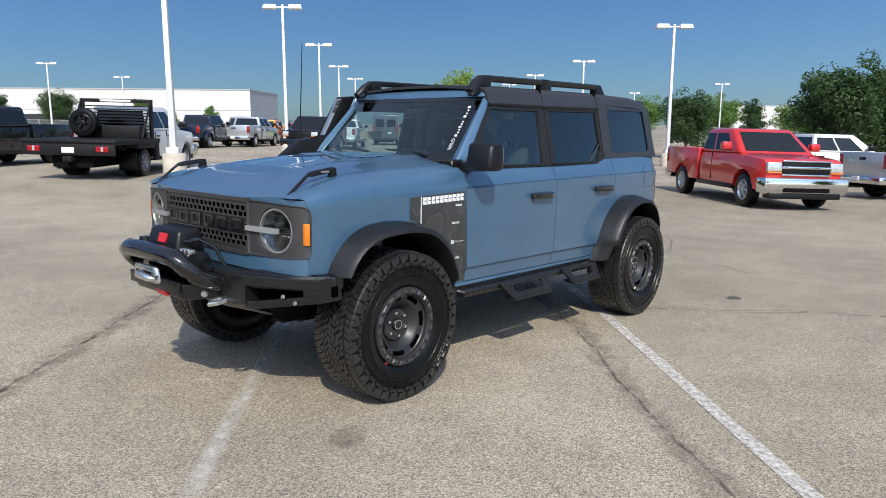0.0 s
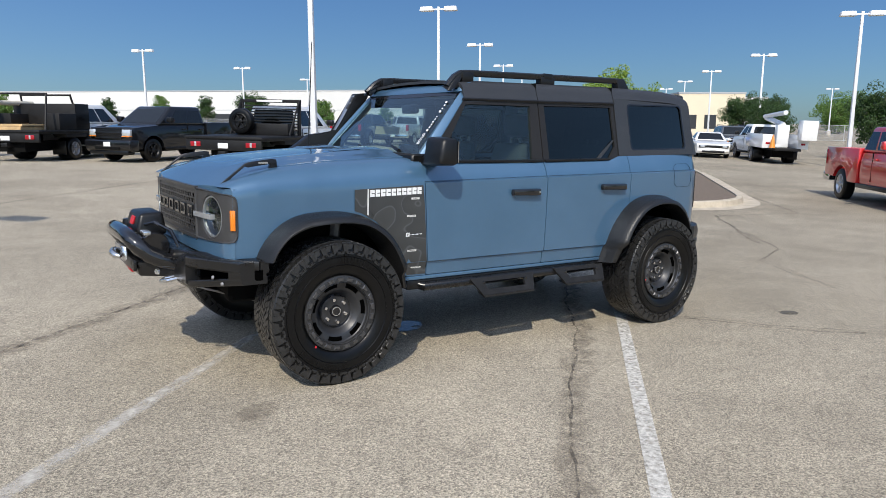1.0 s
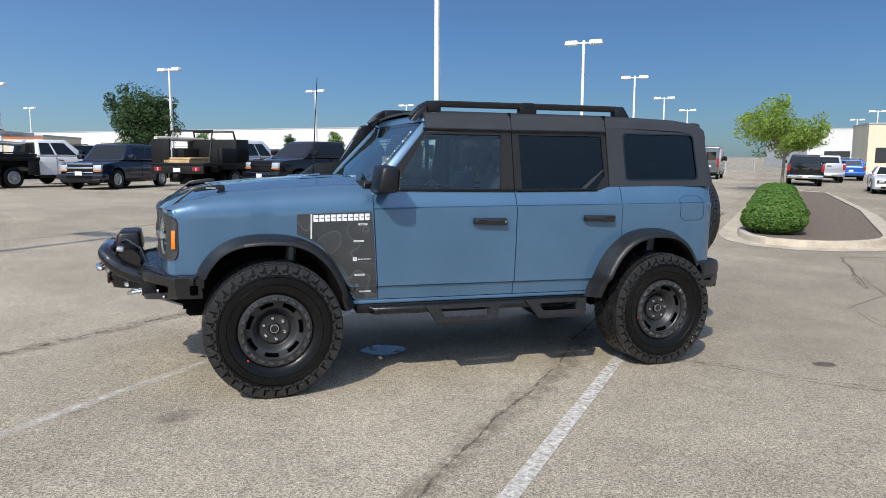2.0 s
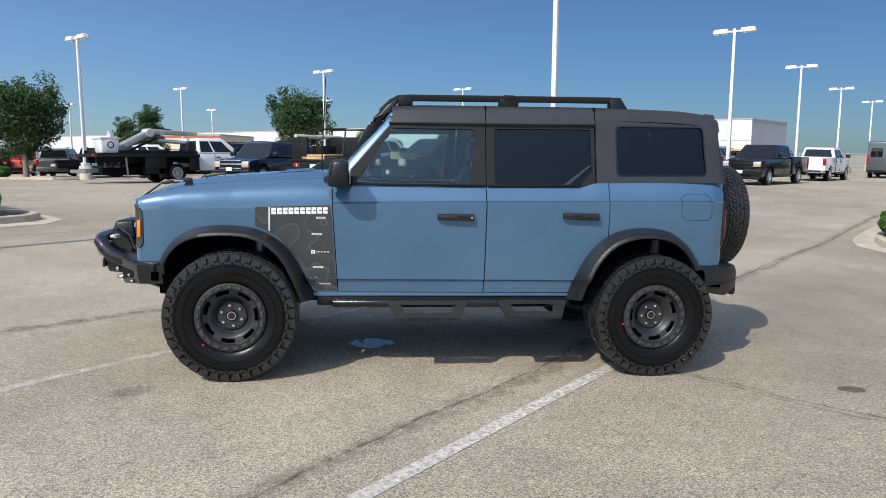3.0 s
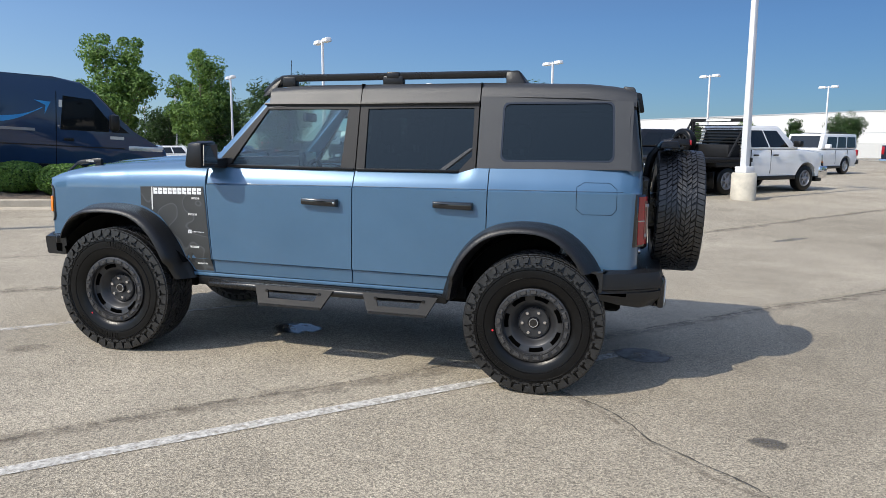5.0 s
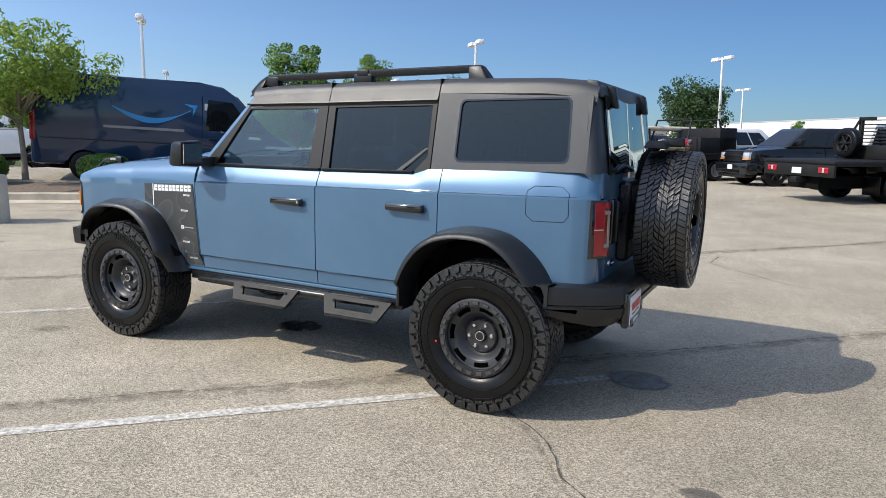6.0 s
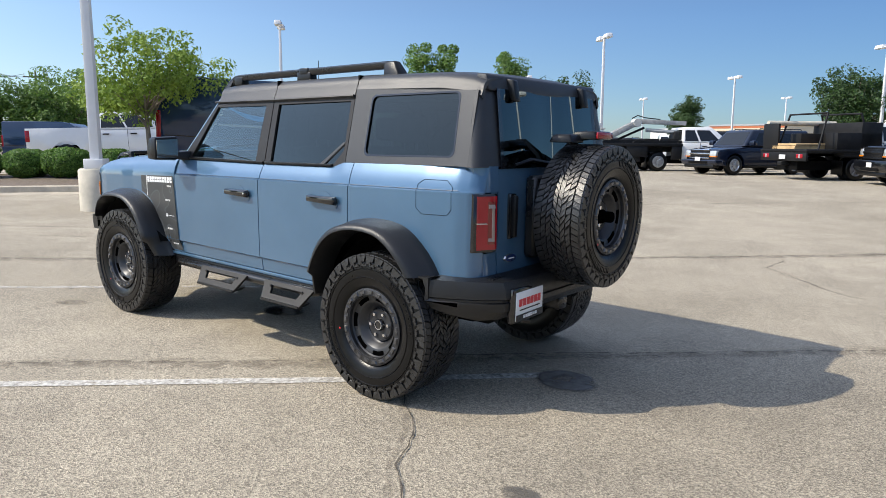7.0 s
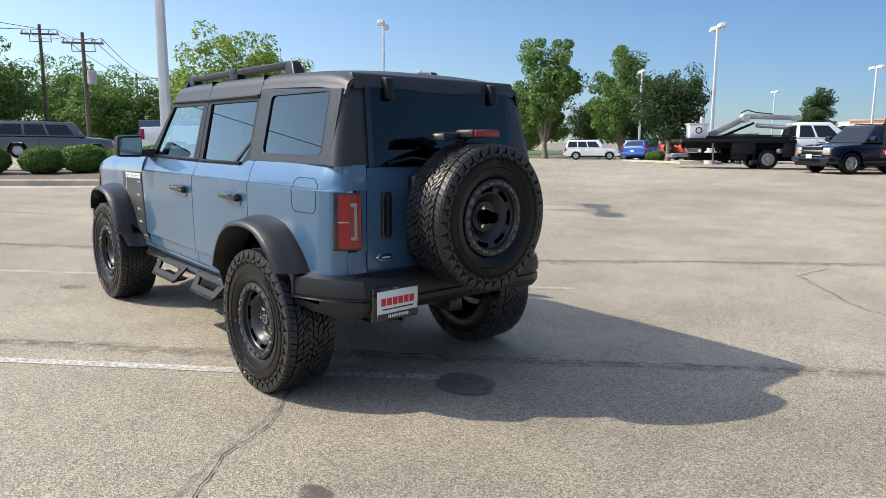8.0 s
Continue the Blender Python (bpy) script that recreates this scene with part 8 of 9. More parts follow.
def roof_pt(x, v):
    """Cross-section of the hardtop: v from one drip rail to the other."""
    y = (v - 0.5) * 2
    a = abs(y)
    lift = interp([(-0.42, -0.030), (-0.2, -0.012), (0.3, 0.0), (1.1, 0.018), (1.7, 0.016), (1.90, -0.002), (1.985, -0.030)], x)
    if a > 0.86:
        k = (a - 0.86) / 0.14
        yy, z = (0.748 + 0.034 * k, 1.835 - 0.078 * k) if x < 1.036 else (0.748 + 0.016 * k, 1.835 - 0.030 * k)
        z = z + lift * 1.0
    elif a > 0.70:
        k = (a - 0.70) / 0.16
        yy, z = 0.655 + 0.093 * math.sin(k * math.pi / 2), 1.898 - 0.063 * (1 - math.cos(k * math.pi / 2)) + lift
    else:
        yy, z = 0.655 * a / 0.70, 1.928 - 0.030 * (a / 0.70) ** 2 + lift
    return (x, math.copysign(yy, y), z)


for x0, x1, nm in ((-0.405, 0.242, "front_roof_panel"), (0.248, 1.032, "middle_roof_panel"), (1.040, 1.985, "rear_hardtop_roof")):
    bm = sheet(lambda u, v: roof_pt(x0 + (x1 - x0) * u, v), 14, 44)
    rim = [e for e in bm.edges if e.is_boundary]
    out = bmesh.ops.extrude_edge_only(bm, edges=rim)
    for v in [g for g in out["geom"] if isinstance(g, bmesh.types.BMVert)]:
        v.co.z -= 0.02
        v.co.y *= 0.975
    part(nm, bm, M["hardtop"], hero, "grey moulded hardtop panel", smooth=45)
part("headliner", box(-0.36, 1.93, -0.70, 0.70, 1.815, 1.835, 0.0), M["headliner"], hero, smooth=0)
part("roof_groove", box(0.241, 0.249, -0.74, 0.74, 1.80, 1.895), M["under"], hero, smooth=0)
part("roof_groove", box(1.031, 1.041, -0.74, 0.74, 1.80, 1.91), M["under"], hero, smooth=0)

# hardtop corners and tail
for s in (-1, 1):
    rings = []
    for z, xo, yo in ((1.395, 2.045, 0.0), (1.50, 2.030, 0.0), (1.62, 2.012, 0.0), (1.72, 1.998, 0.0), (1.775, 1.990, 0.0), (1.812, 1.975, 0.014)):
        yo = cab_y(z) + 0.0062 - yo
        rings.append([(1.950, s * yo, z), (xo - 0.055, s * (yo - 0.001), z), (xo - 0.022, s * (yo - 0.018), z), (xo - 0.003, s * (yo - 0.075), z), (xo + 0.004, s * 0.610, z), (xo - 0.05, s * 0.610, z), (1.95, s * (yo - 0.06), z)])
    part("hardtop_corner", loft(rings), M["hardtop"], hero, smooth=50)
part("tail_header", hexa([(1.998, -0.70, 1.805), (1.998, 0.70, 1.805), (1.93, 0.70, 1.805), (1.93, -0.70, 1.805)], [(1.972, -0.70, 1.895), (1.972, 0.70, 1.895), (1.90, 0.70, 1.90), (1.90, -0.70, 1.90)], 0.014), M["hardtop"], hero)
bm = sheet(lambda u, v: (2.060 - 0.058 * v + 0.012 * (1 - (2 * u - 1) ** 2), (2 * u - 1) * (0.640 - 0.012 * v), 1.385 + 0.435 * v), 10, 4)
tail_glass = part("rear_window", bm, M["tint_pane"], hero, "dark tailgate glass with black border")
for s in (-1, 1):
    part("glass_border", hexa([(2.062, s * 0.640, 1.385), (2.062, s * 0.600, 1.385), (2.058, s * 0.600, 1.385), (2.058, s * 0.640, 1.385)], [(2.004, s * 0.628, 1.82), (2.004, s * 0.590, 1.82), (2.000, s * 0.590, 1.82), (2.000, s * 0.628, 1.82)]), M["gloss_black"], tail_glass, smooth=0)
    part("glass_hinge", hexa([(2.02, s * 0.455 - 0.035, 1.755), (2.055, s * 0.455 - 0.03, 1.755), (2.055, s * 0.455 + 0.03, 1.755), (2.02, s * 0.455 + 0.035, 1.755)],
                             [(1.97, s * 0.455 - 0.035, 1.885), (2.03, s * 0.455 - 0.03, 1.875), (2.03, s * 0.455 + 0.03, 1.875), (1.97, s * 0.455 + 0.035, 1.885)], 0.010), M["black_trim"], hero)
part("rear_wiper", sweep([(2.085, -0.05, 1.40), (2.075, -0.30, 1.43), (2.075, -0.50, 1.405)], [0.018, 0.013, 0.008], 6), M["black_trim"], hero)


def tail_x(y):
    return 2.075 - 0.022 * (abs(y) / 0.8) ** 2 - 0.02 * max(0.0, (abs(y) - 0.74) / 0.06) ** 2


def tail_slab(y0, y1, z0, z1, mat, name, label="", proud=0.0, depth=0.05, n=14, parent=None, r=0.0):
    rings = []
    for k in range(n + 1):
        y = y0 + (y1 - y0) * k / n
        x = tail_x(y) + proud
        rings.append([(x, y, z0), (x - 0.006, y, (z0 + z1) / 2), (x - 0.012, y, z1), (x - depth, y, z1), (x - depth, y, z0)])
    return part(name, loft(rings), mat, parent or hero, label)


tail_slab(-0.648, 0.648, 0.785, 1.383, M["blue"], "tailgate", n=20)
for s in (-1, 1):
    a, b = sorted((s * 0.655, s * 0.835))
    tail_slab(a, b, 1.262, 1.400, M["blue"], "tail_panel")
    tail_slab(a, b, 0.790, 0.925, M["blue"], "tail_panel")
    a, b = sorted((s * 0.655, s * 0.722))
    tail_slab(a, b, 0.924, 1.264, M["blue"], "tail_panel", n=3)
    a, b = sorted((s * 0.716, s * 0.868))
    rings = []
    for k in range(9):
        y = a + (b - a) * k / 8
        x = 2.070 - 0.020 * (abs(y) / 0.8) ** 2 - max(0.0, (abs(y) - 0.76)) * 0.55
        rings.append([(x + 0.030, y, 0.940), (x + 0.036, y, 0.955), (x + 0.030, y, 1.245), (x + 0.022, y, 1.255), (1.95, y, 1.255), (1.95, y, 0.940)])
    lamp = part("tail_light", loft(rings), M["gloss_black"], hero, "red tail light in a black surround")
    for nm, y0, y1, z0, z1, mt, pr in (("red_lens", 0.724, 0.850, 0.954, 1.243, M["tail_red"], 0.040), ("lamp_inner", 0.744, 0.792, 0.985, 1.215, M["tail_deep"], 0.043), ("clear_lens", 0.757, 0.771, 1.00, 1.20, M["tail_clear"], 0.047), ("clear_lens", 0.757, 0.790, 1.180, 1.20, M["tail_clear"], 0.0475), ("clear_lens", 0.757, 0.790, 1.00, 1.020, M["tail_clear"], 0.0475), ("lens_bar", 0.800, 0.852, 1.094, 1.100, M["tail_clear"], 0.0475)):
        c, d = sorted((s * y0, s * y1))
        rr = []
        for k in range(5):
            y = c + (d - c) * k / 4
            x = 2.070 - 0.020 * (abs(y) / 0.8) ** 2 - max(0.0, (abs(y) - 0.76)) * 0.55 + pr
            rr.append([(x, y, z0), (x - 0.006, y, z1), (x - 0.02, y, z1), (x - 0.02, y, z0)])
        part(nm, loft(rr), mt, lamp)
part("gate_handle_well", box(2.03, 2.078, -0.545, -0.470, 0.985, 1.245, 0.012), M["gloss_black"], hero)
part("gate_handle", box(2.074, 2.105, -0.530, -0.488, 0.995, 1.235, 0.012), M["black_trim"], hero)
emb = part("badge", lathe([(0.0, -0.012), (0.055, -0.010), (0.060, 0.0)], 28), M["silver_mark"], hero, "oval blue badge with bright rim")
emb.matrix_basis = pose(2.070, -0.520, 0.878, 0, 0, 90) @ Matrix.Diagonal((1.0, 1.0, 0.42, 1))
part("badge_field", lathe([(0.0, -0.0135), (0.050, -0.0125), (0.054, -0.006)], 28), M["oval_blue"], emb)
part("badge_script", boxes((-0.030, 0.030, -0.0155, -0.0135, -0.008, 0.008)), M["white_mark"], emb, smooth=0)
for s in (-1, 1):
    part("gate_hinge", box(2.045, 2.085, s * 0.60 - 0.02, s * 0.60 + 0.03, 0.86, 0.91, 0.006) if s > 0 else box(2.04, 2.05, -0.3, -0.28, 0.9, 0.92), M["blue"], hero)

# rear bumper
rings = []
for k in range(25):
    y = -0.985 + 1.985 * k / 24
    a = abs(y)
    x = 2.262 - 0.03 * (a / 0.7) ** 2 if a < 0.72 else 2.230 - (a - 0.72) * 0.62 - (a - 0.72) ** 2 * 3.2
    z0 = 0.585 if a < 0.5 else 0.585 - 0.02 * min(1, (a - 0.5) / 0.3) if a < 0.86 else 0.565 + (a - 0.86) * 0.6
    rings.append([(x - 0.05, y, z0), (x - 0.006, y, z0 + 0.05), (x - 0.005, y, 0.664), (x - 0.018, y, 0.669), (x - 0.018, y, 0.681), (x - 0.001, y, 0.688), (x - 0.002, y, 0.738), (x - 0.022, y, 0.782), (x - 0.12, y, 0.795), (1.86, y, 0.795), (1.86, y, z0 + 0.04)])
part("rear_bumper", loft(rings), M["flare"], hero, "black moulded rear bumper", smooth=30)
for s in (-1, 1):
    for k in range(7):
        x0 = 2.005 + 0.018 * k
        part("step_rib", box(x0, x0 + 0.009, min(s * 0.66, s * 0.80), max(s * 0.66, s * 0.80), 0.785, 0.801, 0.002), M["black_trim"], hero)
part("bumper_recess", box(2.205, 2.245, -0.70, -0.36, 0.545, 0.745, 0.012), M["gloss_black"], hero)
tray = part("tow_bar", box(1.95, 2.20, -0.05, 0.05, 0.50, 0.58, 0.012), M["satin_black"], hero)
part("tow_hook", sweep([(2.10, -0.52, 0.555), (2.20, -0.52, 0.53), (2.23, -0.49, 0.525), (2.20, -0.46, 0.53), (2.10, -0.46, 0.555)], 0.014, 8), M["satin_black"], hero)
plate = part("dealer_plate", box(2.246, 2.254, -0.675, -0.375, 0.560, 0.722, 0.004), M["plate_white"], hero, "white dealer plate with red lettering bars")
for k in range(6):
    y = -0.648 + 0.0415 * k
    part("blank_lettering", box(2.254, 2.256, y, y + 0.034, 0.640, 0.682), M["red_mark"], plate, smooth=0)
part("blank_lettering", box(2.254, 2.256, -0.64, -0.41, 0.616, 0.623), M["gloss_black"], plate, smooth=0)
part("plate_frame_band", box(2.2535, 2.2575, -0.675, -0.375, 0.560, 0.596), M["gloss_black"], plate, smooth=0)
for k in range(6):
    y = -0.60 + 0.026 * k
    part("blank_lettering", boxes((2.2575, 2.259, y, y + 0.007, 0.570, 0.588), (2.2575, 2.259, y + 0.012, y + 0.019, 0.570, 0.588)), M["white_mark"], plate, smooth=0)
part("exhaust", sweep([(1.7, 0.55, 0.50), (1.92, 0.58, 0.50), (1.98, 0.58, 0.47)], 0.032, 10), M["under"], hero)


# ---- big wheels with mud tyres ----
def mud_tyre(r=0.438, w=0.310):
    h = w / 2
    prof = [(0.222, -h * 0.74), (0.235, -h * 0.86), (0.262, -h * 0.97), (0.315, -h * 1.02), (0.362, -h * 1.00), (0.396, -h * 0.95), (r - 0.015, -h * 0.90), (r - 0.013, -h * 0.70), (r - 0.013, 0.0)]
    prof = prof + [(a, -b) for a, b in prof[-2::-1]]
    return lathe(prof, 64)


def tread_blocks(r=0.438, w=0.310):
    """Staggered lugs across the tread, with shoulder lugs that wrap onto the sidewall."""
    rr = random.Random(2)
    verts, faces = [], []

    def lug(a0, a1, y0, y1, skew, ra, rb, ya=0.0):
        k = len(verts)
        for rad, ins in ((ra, 0.0), (rb, 0.06)):
            for a, y in ((a0, y0), (a1, y0), (a1, y1), (a0, y1)):
                mid = (a0 + a1) / 2
                am = mid + (a - mid) * (1 - ins) + skew * (y - (y0 + y1) / 2)
                ym = (y0 + y1) / 2 + (y - (y0 + y1) / 2) * (1 - ins)
                verts.append((rad * math.cos(am), ym, rad * math.sin(am)))
        for q in ((4, 5, 6, 7), (0, 1, 5, 4), (1, 2, 6, 5), (2, 3, 7, 6), (3, 0, 4, 7)):
            faces.append(tuple(k + i for i in q))
    n = 72
    st = 2 * math.pi / n
    columns = ((-0.096, -0.066, 0.0, 1.9), (-0.062, -0.033, 0.37, 2.2), (-0.029, -0.003, 0.71, -2.0),
               (0.003, 0.029, 0.18, -2.2), (0.033, 0.062, 0.55, 2.0), (0.066, 0.096, 0.86, 1.8))
    for i in range(n):
        a = i * st
        for c, (y0, y1, off, skew) in enumerate(columns):
            long_lug = 0.84 if (i + c) % 3 else 0.66
            o = off + rr.uniform(-0.06, 0.06)
            lug(a + o * st, a + (o + long_lug) * st, y0, y1 + (0.003 if (i + c) % 2 else 0.0), skew * rr.uniform(0.7, 1.3), r - 0.013, r - rr.uniform(0.0008, 0.0018))
        for s in (-1, 1):
            o = 0.25 * st if s > 0 else 0.75 * st
            long = 0.0 if i % 2 else 0.010
            lug(a + o + st * 0.24, a + o + st * (1.16 if i % 2 else 1.06), s * 0.101, s * 0.148, s * 0.8, r - 0.014, r - 0.005)
            # side biters
            k = len(verts)
            y_out = s * (0.148 + 0.009)
            aa, ab = a + o + st * 0.24, a + o + st * 1.10
            top, bot = r - 0.008, r - 0.052 - 2 * long
            lean = st * (0.30 if i % 2 else -0.22)
            for rad, yy, ln in ((top, s * 0.144, 0.0), (top - 0.006, y_out * 0.99, 0.0), (bot + 0.006, y_out * 1.005, 1.0), (bot, s * 0.150, 1.0)):
                for ang in (aa, ab):
                    verts.append((rad * math.cos(ang + ln * lean), yy, rad * math.sin(ang + ln * lean)))
            for q in ((0, 1, 3, 2), (2, 3, 5, 4), (4, 5, 7, 6), (0, 2, 4, 6), (1, 7, 5, 3)):
                faces.append(tuple(k + j for j in q))
            if i % 2:
                k = len(verts)
                r0, r1 = bot - 0.004, bot - 0.026
                for rad, yy in ((r0, s * 0.147), (r0 - 0.004, s * 0.1595), (r1 + 0.004, s * 0.1605), (r1, s * 0.152)):
                    for ang in (aa - 0.35 * st, ab + 0.15 * st):
                        verts.append((rad * math.cos(ang), yy, rad * math.sin(ang)))
                for q in ((0, 1, 3, 2), (2, 3, 5, 4), (4, 5, 7, 6), (0, 2, 4, 6), (1, 7, 5, 3)):
                    faces.append(tuple(k + j for j in q))
    me = bpy.data.meshes.new("tread")
    me.from_pydata(verts, [], faces)
    me.materials.append(M["tread"])
    return me


def sidewall_marks():
    """Raised outline lettering bars on the tyre's flank."""
    bm = bmesh.new()
    for a0, count, step in ((60, 8, 7.5), (240, 8, 7.5)):
        for k in range(count):
            a = radians(a0 + k * step)
            m = Matrix.Rotation(-a, 4, "Y")
            join(bm, boxes((0.310, 0.342, -0.1605, -0.1540, -0.014, -0.006), (0.310, 0.342, -0.1605, -0.1540, 0.006, 0.014), (0.322, 0.330, -0.1605, -0.1540, -0.006, 0.006)), m)
    for k in range(90):
        m = Matrix.Rotation(radians(4 * k + 1), 4, "Y")
        join(bm, boxes((0.352 + 0.006 * (k % 3), 0.380, -0.1600, -0.1540, -0.0045, 0.0045)), m)
    for rad in (0.30, 0.348):
        ring = lathe([(rad - 0.004, -0.154), (rad, -0.1605), (rad + 0.004, -0.154)], 64)
        join(bm, ring)
    return bm


def beadlock_rim():
    """Dished alloy: ring with raised pads, smooth dish, hub ring."""
    bm = lathe([(0.215, 0.12), (0.224, -0.10), (0.233, -0.130), (0.230, -0.141), (0.222, -0.144), (0.192, -0.144), (0.190, -0.140), (0.187, -0.112), (0.180, -0.104), (0.145, -0.098), (0.138, -0.094),
                (0.118, -0.064), (0.104, -0.048), (0.098, -0.046), (0.095, -0.058), (0.090, -0.062), (0.046, -0.060), (0.0, -0.060)], 72)
    return bm


def rim_pads():
    """Raised pads round the ring, with narrow gaps that catch the light."""
    bm = bmesh.new()
    for k in range(21):
        m = Matrix.Rotation(2 * math.pi * (k + 0.5) / 21, 4, "Y")
        join(bm, hexa([(0.196, -0.142, -0.020), (0.222, -0.142, -0.024), (0.222, -0.142, 0.026), (0.196, -0.142, 0.020)], [(0.200, -0.1515, -0.014), (0.216, -0.1515, -0.018), (0.216, -0.1515, 0.018), (0.200, -0.1515, 0.014)]), m)
    for r in (0.188, 0.0955):
        y = -0.1415 if r > 0.1 else -0.0615
        join(bm, lathe([(r - 0.003, y + 0.004), (r, y - 0.003), (r + 0.003, y + 0.004)], 64))
    return bm


TY = finish("tyre", mud_tyre(), M["rubber"])
TR = tread_blocks()
SW = finish("sidewall_lettering", sidewall_marks(), M["rubber"], 0)
RM = finish("rim", beadlock_rim(), M["wheel_grey"], 35)
RP = finish("rim_trim", rim_pads(), M["rim_ring"], 20)
pts = []
for a in range(9):
    an = radians(-15 + 30 * a / 8)
    pts.append((0.1785 * math.cos(an), 0.1785 * math.sin(an)))
for a in range(9):
    an = radians(15 - 30 * a / 8)
    pts.append((0.1535 * math.cos(an), 0.1535 * math.sin(an)))
SL = finish("rim_window", hexa([(x, -0.1062, z) for x, z in pts], [(x, -0.080, z) for x, z in pts]), M["slot_black"], 0)
LN = finish("lug_nut", lathe([(0.0, -0.076), (0.010, -0.075), (0.013, -0.069), (0.015, -0.048)], 6), M["chrome"])
CP = finish("centre_cap", lathe([(0.0, -0.078), (0.030, -0.077), (0.037, -0.070), (0.039, -0.048)], 26), M["gloss_black"])
CM = finish("cap_ring", lathe([(0.024, -0.0785), (0.024, -0.0805), (0.028, -0.0805), (0.029, -0.077)], 26), M["silver_mark"])
DOT = finish("paint_dot", lathe([(0.0, -0.1625), (0.006, -0.1622), (0.007, -0.160)], 12), M["red_mark"])
BD = finish("brake_disc", lathe([(0.0, -0.02), (0.165, -0.02), (0.17, 0.0), (0.165, 0.02), (0.0, 0.02)], 32), M["steel_wheel"])


def big_wheel(m, name, hub=True):
    t = new(name, TY)
    t.parent = hero
    t.matrix_basis = m
    tagged(t, "chunky mud-terrain tyre on a dark alloy rim")
    for nm, me in (("tread", TR), ("sidewall_lettering", SW), ("rim", RM), ("rim_trim", RP), ("paint_dot", DOT), ("brake_disc", BD)):
        o = new(nm, me)
        o.parent = t
        if nm == "paint_dot":
            o.matrix_basis = pose(-0.10, 0, -0.225)
    for k in range(7):
        o = new("rim_window", SL)
        o.parent = t
        o.matrix_basis = Matrix.Rotation(2 * math.pi * (k + 0.5) / 7, 4, "Y")
    if hub:
        for k in range(6):
            a = 2 * math.pi * k / 6
            o = new("lug_nut", LN)
            o.parent = t
            o.matrix_basis = pose(0.070 * math.cos(a), 0, 0.070 * math.sin(a))
        for nm, me in (("centre_cap", CP), ("cap_ring", CM)):
            o = new(nm, me)
            o.parent = t
    return t


for cx, turn in ((-1.475, 20), (1.475, 55)):
    big_wheel(pose(cx, -0.835, 0.438, 0, turn, 0), "road_wheel")
    big_wheel(pose(cx, 0.835, 0.438, 0, turn, 180), "road_wheel")
spare = big_wheel(pose(2.345, 0.015, 1.105, 0, 0, 90) @ pose(0, 0, 0, 0, 30, 0) @ Matrix.Diagonal((0.97, 0.96, 0.97, 1)), "spare_wheel", False)
for k in range(3):
    a = 2 * math.pi * k / 3 + 0.5
    o = part("spare_nut", lathe([(0.0, -0.082), (0.012, -0.081), (0.016, -0.073), (0.016, -0.050)], 10), M["chrome"], spare)
    o.matrix_basis = pose(0.062 * math.cos(a), 0, 0.062 * math.sin(a))
part("spare_boss", lathe([(0.0, -0.150), (0.028, -0.150), (0.034, -0.142), (0.034, -0.090), (0.042, -0.085), (0.042, -0.05)], 20), M["slot_black"], spare, "black camera boss in the hub")
part("boss_collar", lathe([(0.043, -0.058), (0.046, -0.068), (0.056, -0.068), (0.060, -0.058)], 24), M["gloss_black"], spare)
part("spare_carrier", boxes((2.05, 2.26, -0.16, 0.19, 0.98, 1.22), (2.06, 2.14, -0.34, 0.36, 0.86, 1.34), r=0.02), M["satin_black"], hero, "black steel spare wheel carrier")
stop = part("high_stop_lamp", hexa([(2.26, -0.13, 1.555), (2.40, -0.10, 1.555), (2.40, 0.13, 1.555), (2.26, 0.16, 1.555)], [(2.27, -0.12, 1.60), (2.39, -0.09, 1.605), (2.39, 0.12, 1.605), (2.27, 0.15, 1.60)], 0.01), M["black_trim"], hero)
part("stop_lens", box(2.395, 2.408, -0.09, 0.12, 1.562, 1.598, 0.004), M["tail_red"], stop)
part("stop_stalk", sweep([(2.12, 0.0, 1.30), (2.16, 0.0, 1.48), (2.24, 0.0, 1.57), (2.30, 0.0, 1.58)], 0.03, 8), M["satin_black"], stop)
part("camera_pod", hexa([(2.18, -0.30, 1.535), (2.32, -0.26, 1.535), (2.32, -0.08, 1.535), (2.18, -0.06, 1.535)], [(2.20, -0.28, 1.58), (2.30, -0.25, 1.585), (2.30, -0.09, 1.585), (2.20, -0.08, 1.58)], 0.012), M["black_trim"], stop)


